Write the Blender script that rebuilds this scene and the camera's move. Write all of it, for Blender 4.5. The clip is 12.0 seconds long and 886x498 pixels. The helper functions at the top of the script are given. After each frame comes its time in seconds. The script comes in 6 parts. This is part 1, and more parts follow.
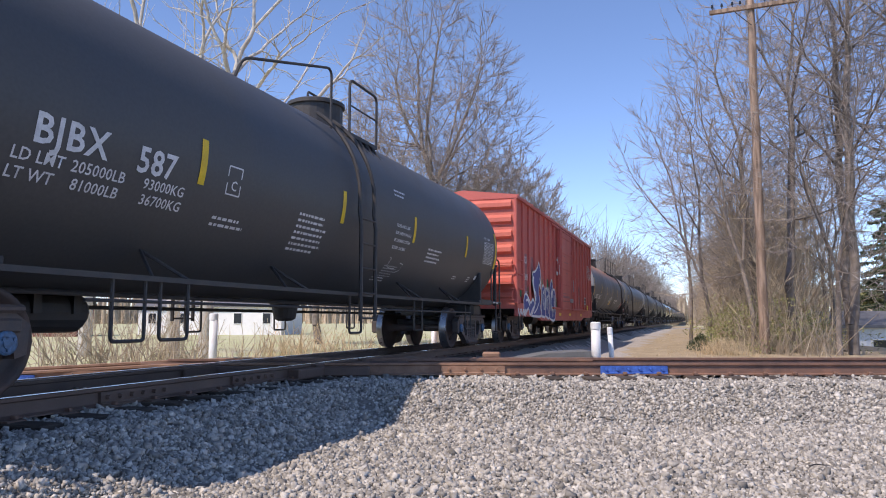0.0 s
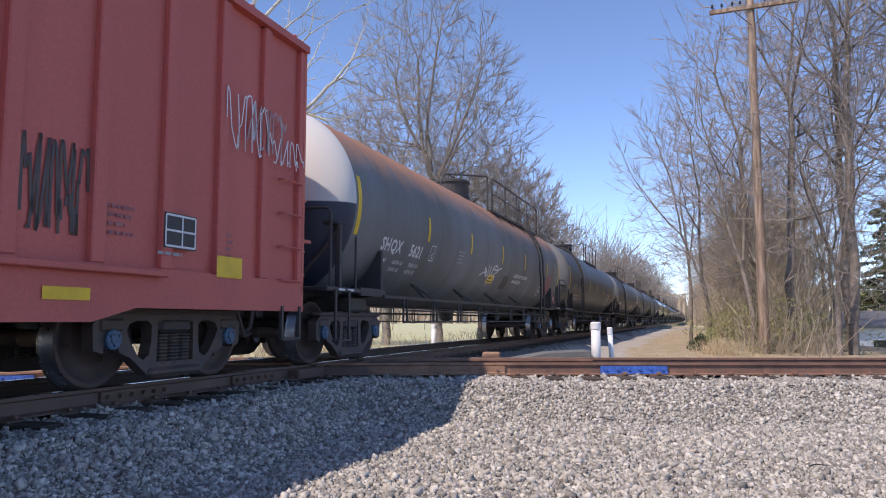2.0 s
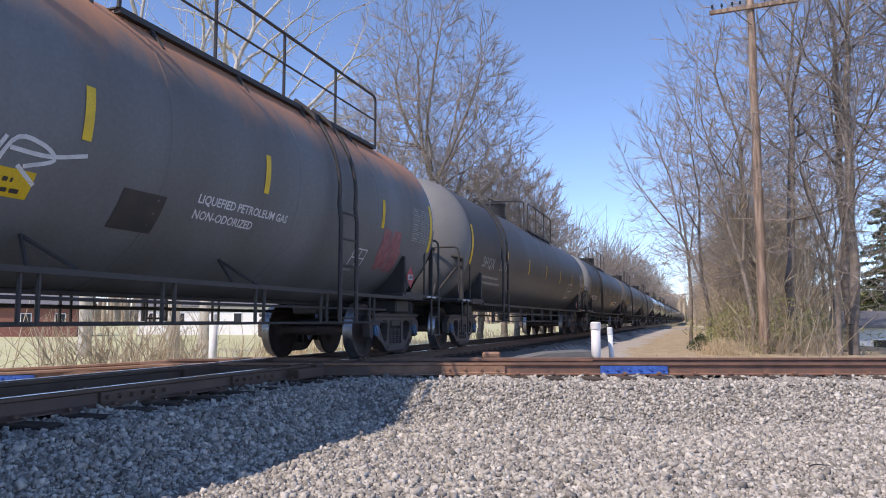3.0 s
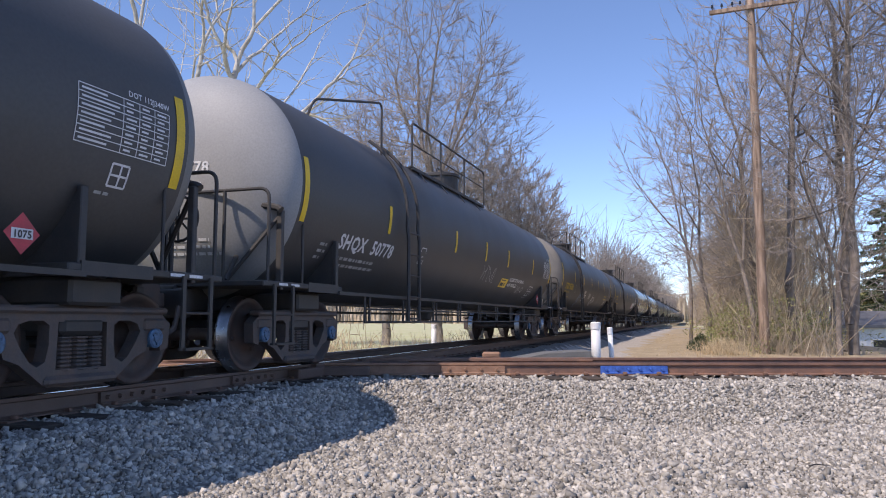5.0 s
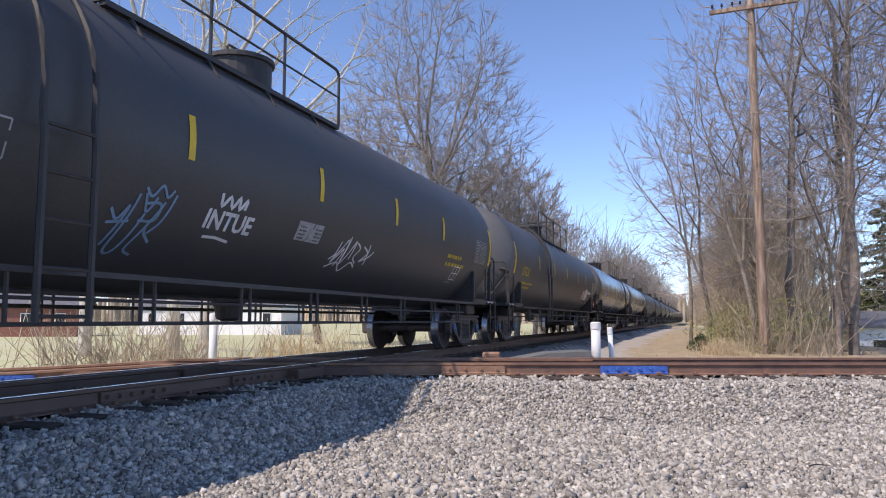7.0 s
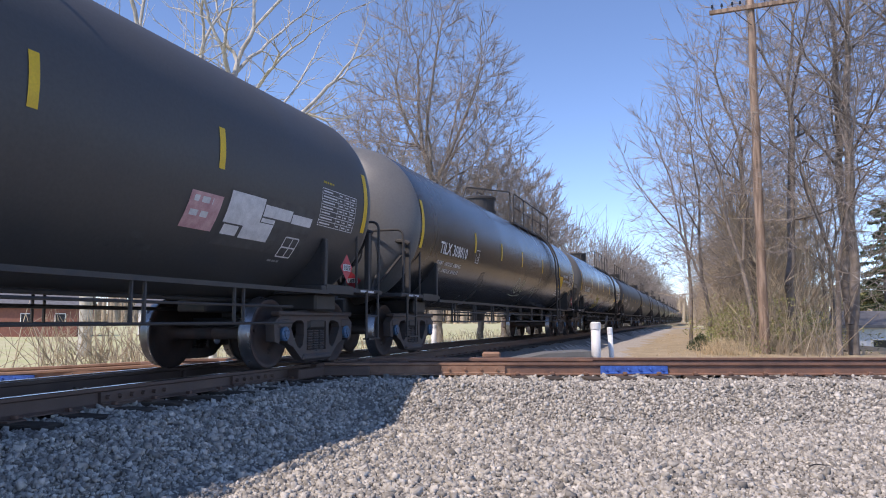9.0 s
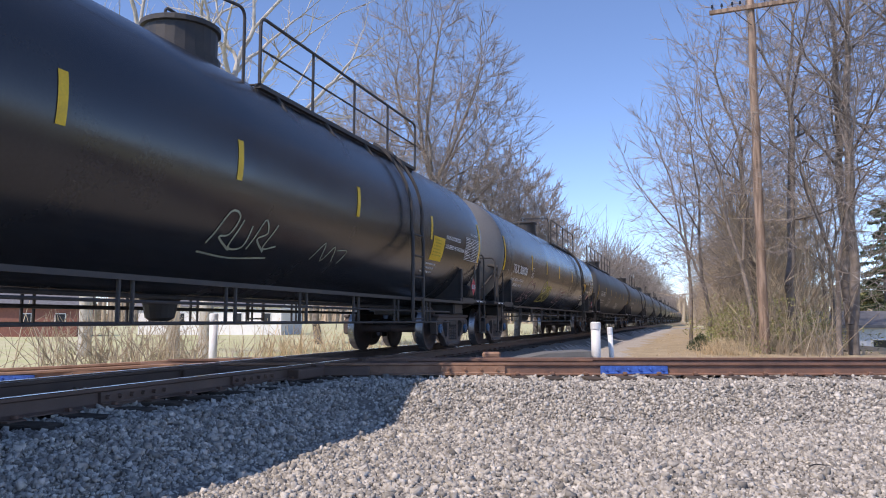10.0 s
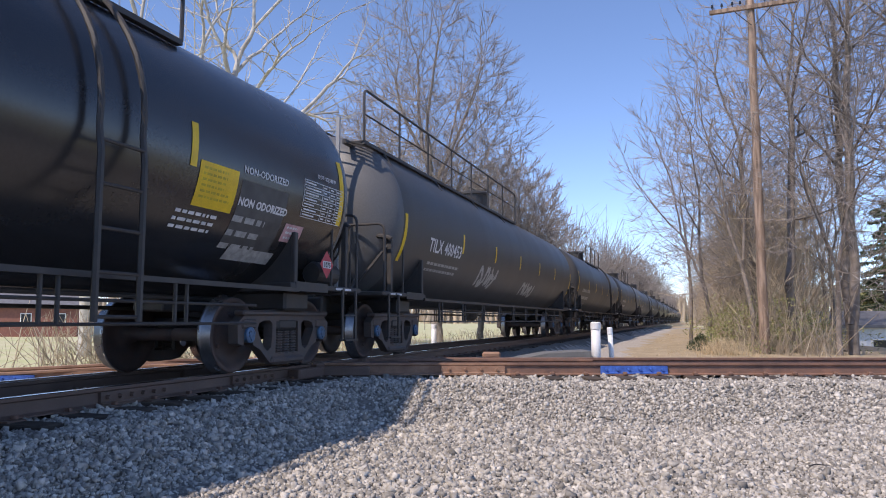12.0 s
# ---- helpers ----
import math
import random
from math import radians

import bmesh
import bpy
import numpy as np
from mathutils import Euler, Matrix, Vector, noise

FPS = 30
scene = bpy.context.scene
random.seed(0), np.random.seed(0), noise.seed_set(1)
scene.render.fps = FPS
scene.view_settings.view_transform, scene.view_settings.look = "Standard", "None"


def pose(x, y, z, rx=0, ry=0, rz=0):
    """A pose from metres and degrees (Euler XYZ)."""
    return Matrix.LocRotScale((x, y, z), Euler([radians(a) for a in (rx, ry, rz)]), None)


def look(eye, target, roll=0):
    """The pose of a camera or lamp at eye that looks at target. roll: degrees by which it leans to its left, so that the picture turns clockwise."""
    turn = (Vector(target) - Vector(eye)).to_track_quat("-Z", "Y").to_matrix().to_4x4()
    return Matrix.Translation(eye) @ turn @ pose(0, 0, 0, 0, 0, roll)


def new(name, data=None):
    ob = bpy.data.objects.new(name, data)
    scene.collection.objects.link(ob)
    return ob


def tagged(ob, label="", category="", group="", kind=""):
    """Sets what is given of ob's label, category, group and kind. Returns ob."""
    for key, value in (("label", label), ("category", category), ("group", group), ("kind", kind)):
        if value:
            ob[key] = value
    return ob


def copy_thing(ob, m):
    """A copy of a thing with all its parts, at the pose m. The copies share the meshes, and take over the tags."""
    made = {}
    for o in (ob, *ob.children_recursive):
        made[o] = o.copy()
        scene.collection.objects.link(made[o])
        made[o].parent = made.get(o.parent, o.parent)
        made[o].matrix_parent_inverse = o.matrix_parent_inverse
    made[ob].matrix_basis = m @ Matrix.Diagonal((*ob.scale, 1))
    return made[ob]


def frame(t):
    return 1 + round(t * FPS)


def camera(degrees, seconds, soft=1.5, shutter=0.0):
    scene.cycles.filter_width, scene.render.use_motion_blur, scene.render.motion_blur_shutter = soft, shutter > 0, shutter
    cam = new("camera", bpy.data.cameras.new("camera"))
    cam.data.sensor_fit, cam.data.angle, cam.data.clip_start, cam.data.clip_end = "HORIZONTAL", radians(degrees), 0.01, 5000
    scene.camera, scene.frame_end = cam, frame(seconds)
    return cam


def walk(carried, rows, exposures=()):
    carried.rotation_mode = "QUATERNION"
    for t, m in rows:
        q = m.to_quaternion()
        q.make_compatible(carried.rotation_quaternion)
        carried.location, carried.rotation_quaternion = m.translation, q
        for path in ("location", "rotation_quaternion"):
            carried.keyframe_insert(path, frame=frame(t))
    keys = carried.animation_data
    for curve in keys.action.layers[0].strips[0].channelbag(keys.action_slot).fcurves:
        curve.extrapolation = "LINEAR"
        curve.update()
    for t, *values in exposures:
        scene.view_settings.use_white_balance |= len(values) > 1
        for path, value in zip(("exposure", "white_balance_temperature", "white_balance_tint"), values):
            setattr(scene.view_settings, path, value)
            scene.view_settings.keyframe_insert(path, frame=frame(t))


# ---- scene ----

# a level camera on a low stand, beside a railway crossing; rail tops lie at z = 0
cam = camera(62.17, 12.0, soft=1.0)
EYE = pose(0, 0, 0.634, 95.53, 0, 0)
walk(cam, [(0.0, EYE), (12.0, EYE)], exposures=[(0.0, 0.84, 6800, 20), (12.0, 0.84, 6800, 20)])

# ---- world, sun, exposure ----
SUN_EL = radians(52.0)
SUN_DIR = Vector((-0.739, -0.672, 0)).normalized() * math.cos(SUN_EL) + Vector((0, 0, math.sin(SUN_EL)))
world = bpy.data.worlds.new("sky")
scene.world = world
world.use_nodes = True
wn = world.node_tree
sky = wn.nodes.new("ShaderNodeTexSky")
sky.sky_type = "NISHITA"
sky.sun_disc = False
sky.sun_elevation = SUN_EL
sky.sun_rotation = math.atan2(SUN_DIR.x, SUN_DIR.y)
sky.altitude = 3500.0
sky.air_density = 1.0
sky.dust_density = 0.0
sky.ozone_density = 3.2
vivid = wn.nodes.new("ShaderNodeHueSaturation")
vivid.inputs["Saturation"].default_value = 1.04
wn.links.new(sky.outputs[0], vivid.inputs["Color"])
wn.links.new(vivid.outputs[0], wn.nodes["Background"].inputs[0])
wn.nodes["Background"].inputs[1].default_value = 0.14
sun_data = bpy.data.lights.new("sun", "SUN")
sun_data.energy = 2.4
sun_data.angle = radians(0.53)
sun_data.color = (1.0, 0.93, 0.82)
sun = new("sun", sun_data)
sun.matrix_world = look(SUN_DIR * 60, (0, 0, 0))

# ---- plan: the two tracks ----
ALPHA = radians(18.78)
D = Vector((math.sin(ALPHA), math.cos(ALPHA), 0))      # along the train's track, away
N = Vector((-math.cos(ALPHA), math.sin(ALPHA), 0))     # across it, to the far side
TRACK_L = 6.12                                         # its centre line
RZ = 90 - 18.78
SPEED = 13.7
CROSS_Y = 11.87                                        # centre line of the crossing track
GAUGE = 0.7525                                         # half the distance of the rail heads


def on_track(s, l=TRACK_L, z=0.0):
    p = D * s + N * l
    return pose(p.x, p.y, z, 0, 0, RZ)


# ---- mesh helpers ----
def mesh_object(name, bm, material, parent=None, label="", smooth=False):
    me = bpy.data.meshes.new(name)
    bm.to_mesh(me)
    bm.free()
    if material is not None:
        me.materials.append(material)
    if smooth:
        me.polygons.foreach_set("use_smooth", [True] * len(me.polygons))
    ob = new(name, me)
    ob.parent = parent
    if label:
        ob["label"] = label
    return ob


def part(name, bm, material, parent, label="", smooth=False):
    return mesh_object(name, bm, material, parent, label, smooth)


def again(ob, m, parent=None):
    """Another part on the same mesh."""
    o = new(ob.name.split(".")[0], ob.data)
    o.parent = parent or ob.parent
    o.matrix_basis = m
    if "label" in ob:
        o["label"] = ob["label"]
    return o


def empty(name, m=None):
    e = new(name)
    if m is not None:
        e.matrix_basis = m
    return e


def box(bm, x0, x1, y0, y1, z0, z1, bevel=0.0):
    r = bmesh.ops.create_cube(bm, size=1.0)
    for v in r["verts"]:
        v.co = Vector(((x0 + x1) / 2 + v.co.x * (x1 - x0), (y0 + y1) / 2 + v.co.y * (y1 - y0), (z0 + z1) / 2 + v.co.z * (z1 - z0)))
    if bevel:
        edges = {e for v in r["verts"] for e in v.link_edges}
        bmesh.ops.bevel(bm, geom=list(edges), offset=bevel, segments=1, affect="EDGES", profile=0.5)
    return bm


def tube(bm, pts, r, n=8, cap=True, r1=None):
    """A round bar along the points."""
    pts = [Vector(p) for p in pts]
    rings = []
    up = Vector((0.31, 0.17, 0.93))
    for i, p in enumerate(pts):
        t = (pts[min(i + 1, len(pts) - 1)] - pts[max(i - 1, 0)]).normalized()
        a = t.cross(up)
        if a.length < 0.05:
            a = t.cross(Vector((1, 0, 0)))
        a.normalize()
        b = t.cross(a)
        rr = r if r1 is None else r + (r1 - r) * i / (len(pts) - 1)
        rings.append([bm.verts.new(p + (a * math.cos(k * math.tau / n) + b * math.sin(k * math.tau / n)) * rr) for k in range(n)])
    for q, w in zip(rings, rings[1:]):
        for k in range(n):
            bm.faces.new((q[k], q[(k + 1) % n], w[(k + 1) % n], w[k]))
    if cap:
        bm.faces.new(rings[0][::-1])
        bm.faces.new(rings[-1])
    return bm


def arc(points, r, n=5):
    """The points with their corners rounded by r."""
    pts = [Vector(p) for p in points]
    out = [pts[0]]
    for a, b, c in zip(pts, pts[1:], pts[2:]):
        p, q = b + (a - b).normalized() * r, b + (c - b).normalized() * r
        for i in range(n + 1):
            t = i / n
            out.append(p * (1 - t) ** 2 + b * 2 * t * (1 - t) + q * t * t)
    return out + [pts[-1]]


def lathe(bm, profile, n=32, axis="x", a0=0.0, a1=math.tau):
    """Turns the profile [(along, radius), ...] round an axis."""
    closed = abs(a1 - a0 - math.tau) < 1e-6
    m = n if closed else n + 1
    rings = []
    for t, r in profile:
        ring = []
        for k in range(m):
            a = a0 + (a1 - a0) * k / n
            c, s = r * math.cos(a), r * math.sin(a)
            co = {"x": (t, c, s), "y": (c, t, s), "z": (c, s, t)}[axis]
            ring.append(bm.verts.new(co))
        rings.append(ring)
    for q, w in zip(rings, rings[1:]):
        for k in range(n):
            bm.faces.new((q[k], q[(k + 1) % m], w[(k + 1) % m], w[k]))
    if closed:
        for ring in (rings[0], rings[-1]):
            if profile[rings.index(ring)][1] > 1e-4:
                bm.faces.new(ring)
    bmesh.ops.remove_doubles(bm, verts=[v for v in rings[0] + rings[-1]], dist=1e-5)
    bmesh.ops.recalc_face_normals(bm, faces=bm.faces)
    return bm


def slab(bm, outline, y0, y1, holes=()):
    """An outline in x and z, with holes, of some thickness across y."""
    edges = []
    for loop in (outline, *holes):
        vs = [bm.verts.new((x, y0, z)) for x, z in loop]
        edges += [bm.edges.new((vs[i], vs[(i + 1) % len(vs)])) for i in range(len(vs))]
    r = bmesh.ops.triangle_fill(bm, use_beauty=True, edges=edges)
    faces = [f for f in r["geom"] if isinstance(f, bmesh.types.BMFace)]
    e = bmesh.ops.extrude_face_region(bm, geom=faces)
    for v in e["geom"]:
        if isinstance(v, bmesh.types.BMVert):
            v.co.y += y1 - y0
    bmesh.ops.recalc_face_normals(bm, faces=bm.faces)
    return bm


# ---- materials ----
def paint(name, base, rough=0.5, metal=0.0, other=None, mix=0.5, scale=3.0, fine=60.0, bump=0.15, streak=False, island=0.0, gloss=0.5, thing=0.0, contrast=0.18):
    """A surface with a second colour in patches, a fine grain, and some relief."""
    m = bpy.data.materials.new(name)
    m.use_nodes = True
    nt = m.node_tree
    b = nt.nodes["Principled BSDF"]
    b.inputs["Metallic"].default_value = metal
    b.inputs["Specular IOR Level"].default_value = gloss
    co = nt.nodes.new("ShaderNodeTexCoord")
    mp = nt.nodes.new("ShaderNodeMapping")
    nt.links.new(co.outputs["Object"], mp.inputs[0])
    if streak:
        mp.inputs["Scale"].default_value = (1.0, 1.0, 0.12)
    n1 = nt.nodes.new("ShaderNodeTexNoise")
    n1.inputs["Scale"].default_value = scale
    n1.inputs["Detail"].default_value = 6
    nt.links.new(mp.outputs[0], n1.inputs["Vector"])
    n2 = nt.nodes.new("ShaderNodeTexNoise")
    n2.inputs["Scale"].default_value = fine
    n2.inputs["Detail"].default_value = 3
    nt.links.new(co.outputs["Object"], n2.inputs["Vector"])
    ramp = nt.nodes.new("ShaderNodeMapRange")
    ramp.inputs["From Min"].default_value = 0.5 - contrast + (0.5 - mix) * 0.4
    ramp.inputs["From Max"].default_value = 0.5 + contrast + (0.5 - mix) * 0.4
    nt.links.new(n1.outputs["Fac"], ramp.inputs["Value"])
    mx = nt.nodes.new("ShaderNodeMix")
    mx.data_type = "RGBA"
    mx.inputs["A"].default_value = (*base, 1)
    mx.inputs["B"].default_value = (*(other or [c * 0.7 for c in base]), 1)
    nt.links.new(ramp.outputs[0], mx.inputs["Factor"])
    out = mx.outputs["Result"]
    hs = nt.nodes.new("ShaderNodeHueSaturation")
    vr = nt.nodes.new("ShaderNodeMapRange")
    vr.inputs["To Min"].default_value = 0.82
    vr.inputs["To Max"].default_value = 1.18
    nt.links.new(n2.outputs["Fac"], vr.inputs["Value"])
    val = vr.outputs[0]
    if island or thing:
        if island:
            g = nt.nodes.new("ShaderNodeNewGeometry").outputs["Random Per Island"]
        else:
            g = nt.nodes.new("ShaderNodeObjectInfo").outputs["Random"]
        k = island or thing
        ir = nt.nodes.new("ShaderNodeMapRange")
        ir.inputs["To Min"].default_value = 1 - k
        ir.inputs["To Max"].default_value = 1 + k
        nt.links.new(g, ir.inputs["Value"])
        mu = nt.nodes.new("ShaderNodeMath")
        mu.operation = "MULTIPLY"
        nt.links.new(val, mu.inputs[0])
        nt.links.new(ir.outputs[0], mu.inputs[1])
        val = mu.outputs[0]
    nt.links.new(val, hs.inputs["Value"])
    nt.links.new(out, hs.inputs["Color"])
    nt.links.new(hs.outputs[0], b.inputs["Base Color"])
    rr = nt.nodes.new("ShaderNodeMapRange")
    rr.inputs["To Min"].default_value = max(0.02, rough - 0.12)
    rr.inputs["To Max"].default_value = min(1, rough + 0.12)
    nt.links.new(n1.outputs["Fac"], rr.inputs["Value"])
    nt.links.new(rr.outputs[0], b.inputs["Roughness"])
    if bump:
        bp = nt.nodes.new("ShaderNodeBump")
        bp.inputs["Strength"].default_value = bump
        bp.inputs["Distance"].default_value = 0.01
        nt.links.new(n2.outputs["Fac"], bp.inputs["Height"])
        nt.links.new(bp.outputs[0], b.inputs["Normal"])
    return m


def over_height(m, colour, z0, z1, rough):
    """Lets a ragged stain lie on the upper part of a painted shell."""
    nt = m.node_tree
    b = nt.nodes["Principled BSDF"]
    link = b.inputs["Base Color"].links[0]
    src = link.from_socket
    co = nt.nodes.new("ShaderNodeTexCoord")
    mp = nt.nodes.new("ShaderNodeMapping")
    mp.inputs["Scale"].default_value = (1.6, 1.0, 0.35)
    nt.links.new(co.outputs["Object"], mp.inputs[0])
    ns = nt.nodes.new("ShaderNodeTexNoise")
    ns.inputs["Scale"].default_value = 1.7
    ns.inputs["Detail"].default_value = 8
    ns.inputs["Roughness"].default_value = 0.68
    nt.links.new(mp.outputs[0], ns.inputs["Vector"])
    sx = nt.nodes.new("ShaderNodeSeparateXYZ")
    nt.links.new(co.outputs["Object"], sx.inputs[0])
    ad = nt.nodes.new("ShaderNodeMath")
    ad.operation = "MULTIPLY_ADD"
    ad.inputs[1].default_value = rough * 2
    nt.links.new(ns.outputs["Fac"], ad.inputs[0])
    nt.links.new(sx.outputs["Z"], ad.inputs[2])
    mr = nt.nodes.new("ShaderNodeMapRange")
    mr.interpolation_type = "SMOOTHSTEP"
    mr.inputs["From Min"].default_value = z0 + rough
    mr.inputs["From Max"].default_value = z1 + rough
    nt.links.new(ad.outputs[0], mr.inputs["Value"])
    mx = nt.nodes.new("ShaderNodeMix")
    mx.data_type = "RGBA"
    nt.links.new(mr.outputs[0], mx.inputs["Factor"])
    nt.links.new(src, mx.inputs["A"])
    mx.inputs["B"].default_value = (*colour, 1)
    nt.links.new(mx.outputs["Result"], b.inputs["Base Color"])
    return m


def two_tone(name, low, high, z):
    """Two paints that meet along a level line."""
    m = paint(name, low, 0.5, other=[c * 1.3 for c in low], scale=1.4, bump=0.02)
    return over_height(m, high, z - .01, z + .01, 0.004)


BLACK = paint("black_tank_paint", (0.019, 0.02, 0.024), 0.24, other=(0.028, 0.027, 0.027), scale=1.2, fine=30, bump=0.015, streak=True, gloss=0.62)
SEMI = paint("black_tank_paint_dulled", (0.068, 0.068, 0.07), 0.5, other=(0.084, 0.08, 0.076), scale=1.1, fine=28, bump=0.02, streak=True, gloss=0.4)
SATIN = paint("dark_satin_paint", (0.06, 0.06, 0.062), 0.5, other=(0.076, 0.073, 0.07), scale=1.0, fine=28, bump=0.02, streak=True, gloss=0.38)
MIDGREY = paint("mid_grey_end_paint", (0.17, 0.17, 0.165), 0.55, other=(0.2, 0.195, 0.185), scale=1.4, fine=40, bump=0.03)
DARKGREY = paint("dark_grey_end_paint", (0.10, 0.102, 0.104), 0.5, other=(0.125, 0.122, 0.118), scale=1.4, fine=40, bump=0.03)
DUSTY = paint("dusty_end_paint", (0.26, 0.235, 0.2), 0.7, other=(0.19, 0.175, 0.155), scale=1.6, fine=40, bump=0.04)
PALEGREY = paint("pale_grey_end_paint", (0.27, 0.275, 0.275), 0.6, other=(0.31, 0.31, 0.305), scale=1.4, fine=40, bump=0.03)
# black heads lifted to grey: sun and ground bounce put into the colour
LITHEAD = paint("dark_glossy_end_paint", (0.13, 0.13, 0.13), 0.42, other=(0.16, 0.155, 0.145), scale=1.4, fine=30, bump=0.01)
FRAME = paint("black_frame_paint", (0.04, 0.039, 0.04), 0.55, other=(0.065, 0.058, 0.052), scale=5, bump=0.1, gloss=0.4)
IRON = paint("cast_iron_grime", (0.085, 0.077, 0.075), 0.6, other=(0.13, 0.095, 0.08), scale=8, bump=0.25, gloss=0.35)
WHEEL = paint("wheel_steel_rusty", (0.06, 0.048, 0.045), 0.6, other=(0.105, 0.066, 0.053), scale=6, bump=0.15, gloss=0.4)
TREAD = paint("polished_wheel_tread", (0.32, 0.32, 0.33), 0.3, metal=0.9, scale=8, bump=0.03)
CAPBLUE = paint("blue_bearing_cap", (0.08, 0.2, 0.36), 0.5, other=(0.06, 0.09, 0.13), scale=20, bump=0.1)
YELLOW = paint("yellow_reflective_tape", (0.85, 0.56, 0.01), 0.45, other=(0.72, 0.46, 0.02), scale=6, bump=0.03)
WHITE = paint("white_stencil_paint", (0.78, 0.78, 0.78), 0.6, other=(0.6, 0.6, 0.6), scale=9, bump=0.02)
DIMWHITE = paint("worn_white_stencil", (0.45, 0.45, 0.44), 0.65, other=(0.28, 0.28, 0.27), scale=14, bump=0.02)
YSTENCIL = paint("yellow_stencil_paint", (0.62, 0.45, 0.03), 0.6, other=(0.42, 0.3, 0.03), scale=9, bump=0.02)
REDPL = paint("red_placard", (0.55, 0.04, 0.06), 0.5, other=(0.4, 0.05, 0.06), scale=9, bump=0.02)
PINK = paint("pink_faded_paint", (0.4, 0.16, 0.16), 0.65, other=(0.25, 0.09, 0.1), scale=9, bump=0.02)
RUST = over_height(paint("grey_tank_paint_rusted", (0.20, 0.205, 0.21), 0.62, other=(0.15, 0.145, 0.135), scale=0.9, fine=25, bump=0.03, streak=True, gloss=0.35), (0.44, 0.215, 0.12), 2.85, 3.5, 0.62)
RAILTOP = paint("rail_steel_rusty", (0.25, 0.135, 0.09), 0.65, other=(0.15, 0.088, 0.066), scale=5, fine=90, bump=0.2)
RAILSHINE = paint("rail_head_polished", (0.42, 0.41, 0.42), 0.22, metal=0.9, other=(0.3, 0.27, 0.26), scale=4, bump=0.02)
DARKRAIL = paint("rail_steel_greasy", (0.12, 0.075, 0.058), 0.6, other=(0.16, 0.10, 0.075), scale=4, fine=80, bump=0.2)
# rail rust in a lighter copy, with sunshine painted into its colour
RUSTSUN = paint("orange_rusty_steel", (0.36, 0.21, 0.135), 0.7, other=(0.25, 0.14, 0.09), scale=6, fine=70, bump=0.2)
BLUE = paint("blue_joint_bar", (0.07, 0.18, 0.58), 0.45, other=(0.03, 0.08, 0.3), scale=12, bump=0.1)
TIE = paint("creosoted_tie", (0.05, 0.038, 0.03), 0.85, other=(0.085, 0.065, 0.05), scale=7, bump=0.5, thing=0.25)
STONE = paint("ballast_stone", (0.50, 0.465, 0.41), 0.9, other=(0.27, 0.25, 0.22), scale=14, fine=90, bump=0.3, island=0.5)
BED = paint("ballast_bed", (0.22, 0.2, 0.175), 0.95, other=(0.11, 0.1, 0.088), scale=22, fine=45, bump=1.0, contrast=0.12)
PATHG = paint("pale_gravel", (0.46, 0.42, 0.37), 0.95, other=(0.32, 0.285, 0.245), scale=9, fine=45, bump=0.8)
STRAW = paint("dry_grass_ground", (0.43, 0.34, 0.225), 0.95, other=(0.3, 0.24, 0.15), scale=1.8, fine=30, bump=0.8)
LAWN = paint("spring_lawn", (0.44, 0.46, 0.22), 0.95, other=(0.55, 0.5, 0.32), scale=0.35, fine=14, bump=0.6)
BOXRED = paint("oxide_red_paint", (0.60, 0.135, 0.105), 0.6, other=(0.5, 0.12, 0.095), scale=0.9, fine=30, bump=0.05, streak=True)
# BOXRED made brighter for the ends, so sunlight is part of the colour
BOXEND = paint("oxide_red_end_paint", (0.66, 0.17, 0.115), 0.6, other=(0.56, 0.14, 0.1), scale=1.5, fine=30, bump=0.05)
PVC = paint("white_plastic_pipe", (0.8, 0.8, 0.79), 0.4, other=(0.74, 0.73, 0.7), scale=5, bump=0.03)
POLE = paint("weathered_pole_wood", (0.36, 0.26, 0.19), 0.85, other=(0.18, 0.125, 0.09), scale=9, fine=60, bump=0.8, streak=True, contrast=0.1)
CONCRETE = paint("grey_concrete", (0.18, 0.18, 0.175), 0.9, other=(0.13, 0.13, 0.125), scale=4, bump=0.4)


# ---- ground ----
def smooth(a, b, x):
    t = np.clip((x - a) / (b - a), 0, 1)
    return t * t * (3 - 2 * t)


def ground_z(x, y):
    """Height of the ground: two ballast beds over a low forecourt, verges and a lawn."""
    x, y = np.asarray(x, float), np.asarray(y, float)
    l = x * N.x + y * N.y
    s = x * D.x + y * D.y
    floor = np.full(x.shape, -0.61)
    floor = floor + 0.16 * smooth(12.5, 18, y) * (l < 4)
    floor = floor - 1.9 * smooth(5, 22, -l) * smooth(13, 20, y)
    floor = floor - 0.35 * smooth(9, 14, l)
    a = np.abs(l - TRACK_L)
    bed1 = -0.225 - np.clip(a - 1.7, 0, 9) * 0.42
    dy = y - CROSS_Y - np.where(x < -3.5, (x + 3.5) * 0.22, 0)
    drop = np.where(x < -3.0, np.clip(-3.0 - x, 0, 4) * 0.03, 0)
    bed2 = -0.225 - drop - np.clip(np.abs(dy) - 1.95, 0, 9) * 0.36
    z = np.maximum(floor, np.maximum(bed1, bed2))
    z = z + 0.012 * np.sin(x * 3.1 + y * 1.7) + 0.012 * np.sin(x * 1.3 - y * 2.9)
    return z


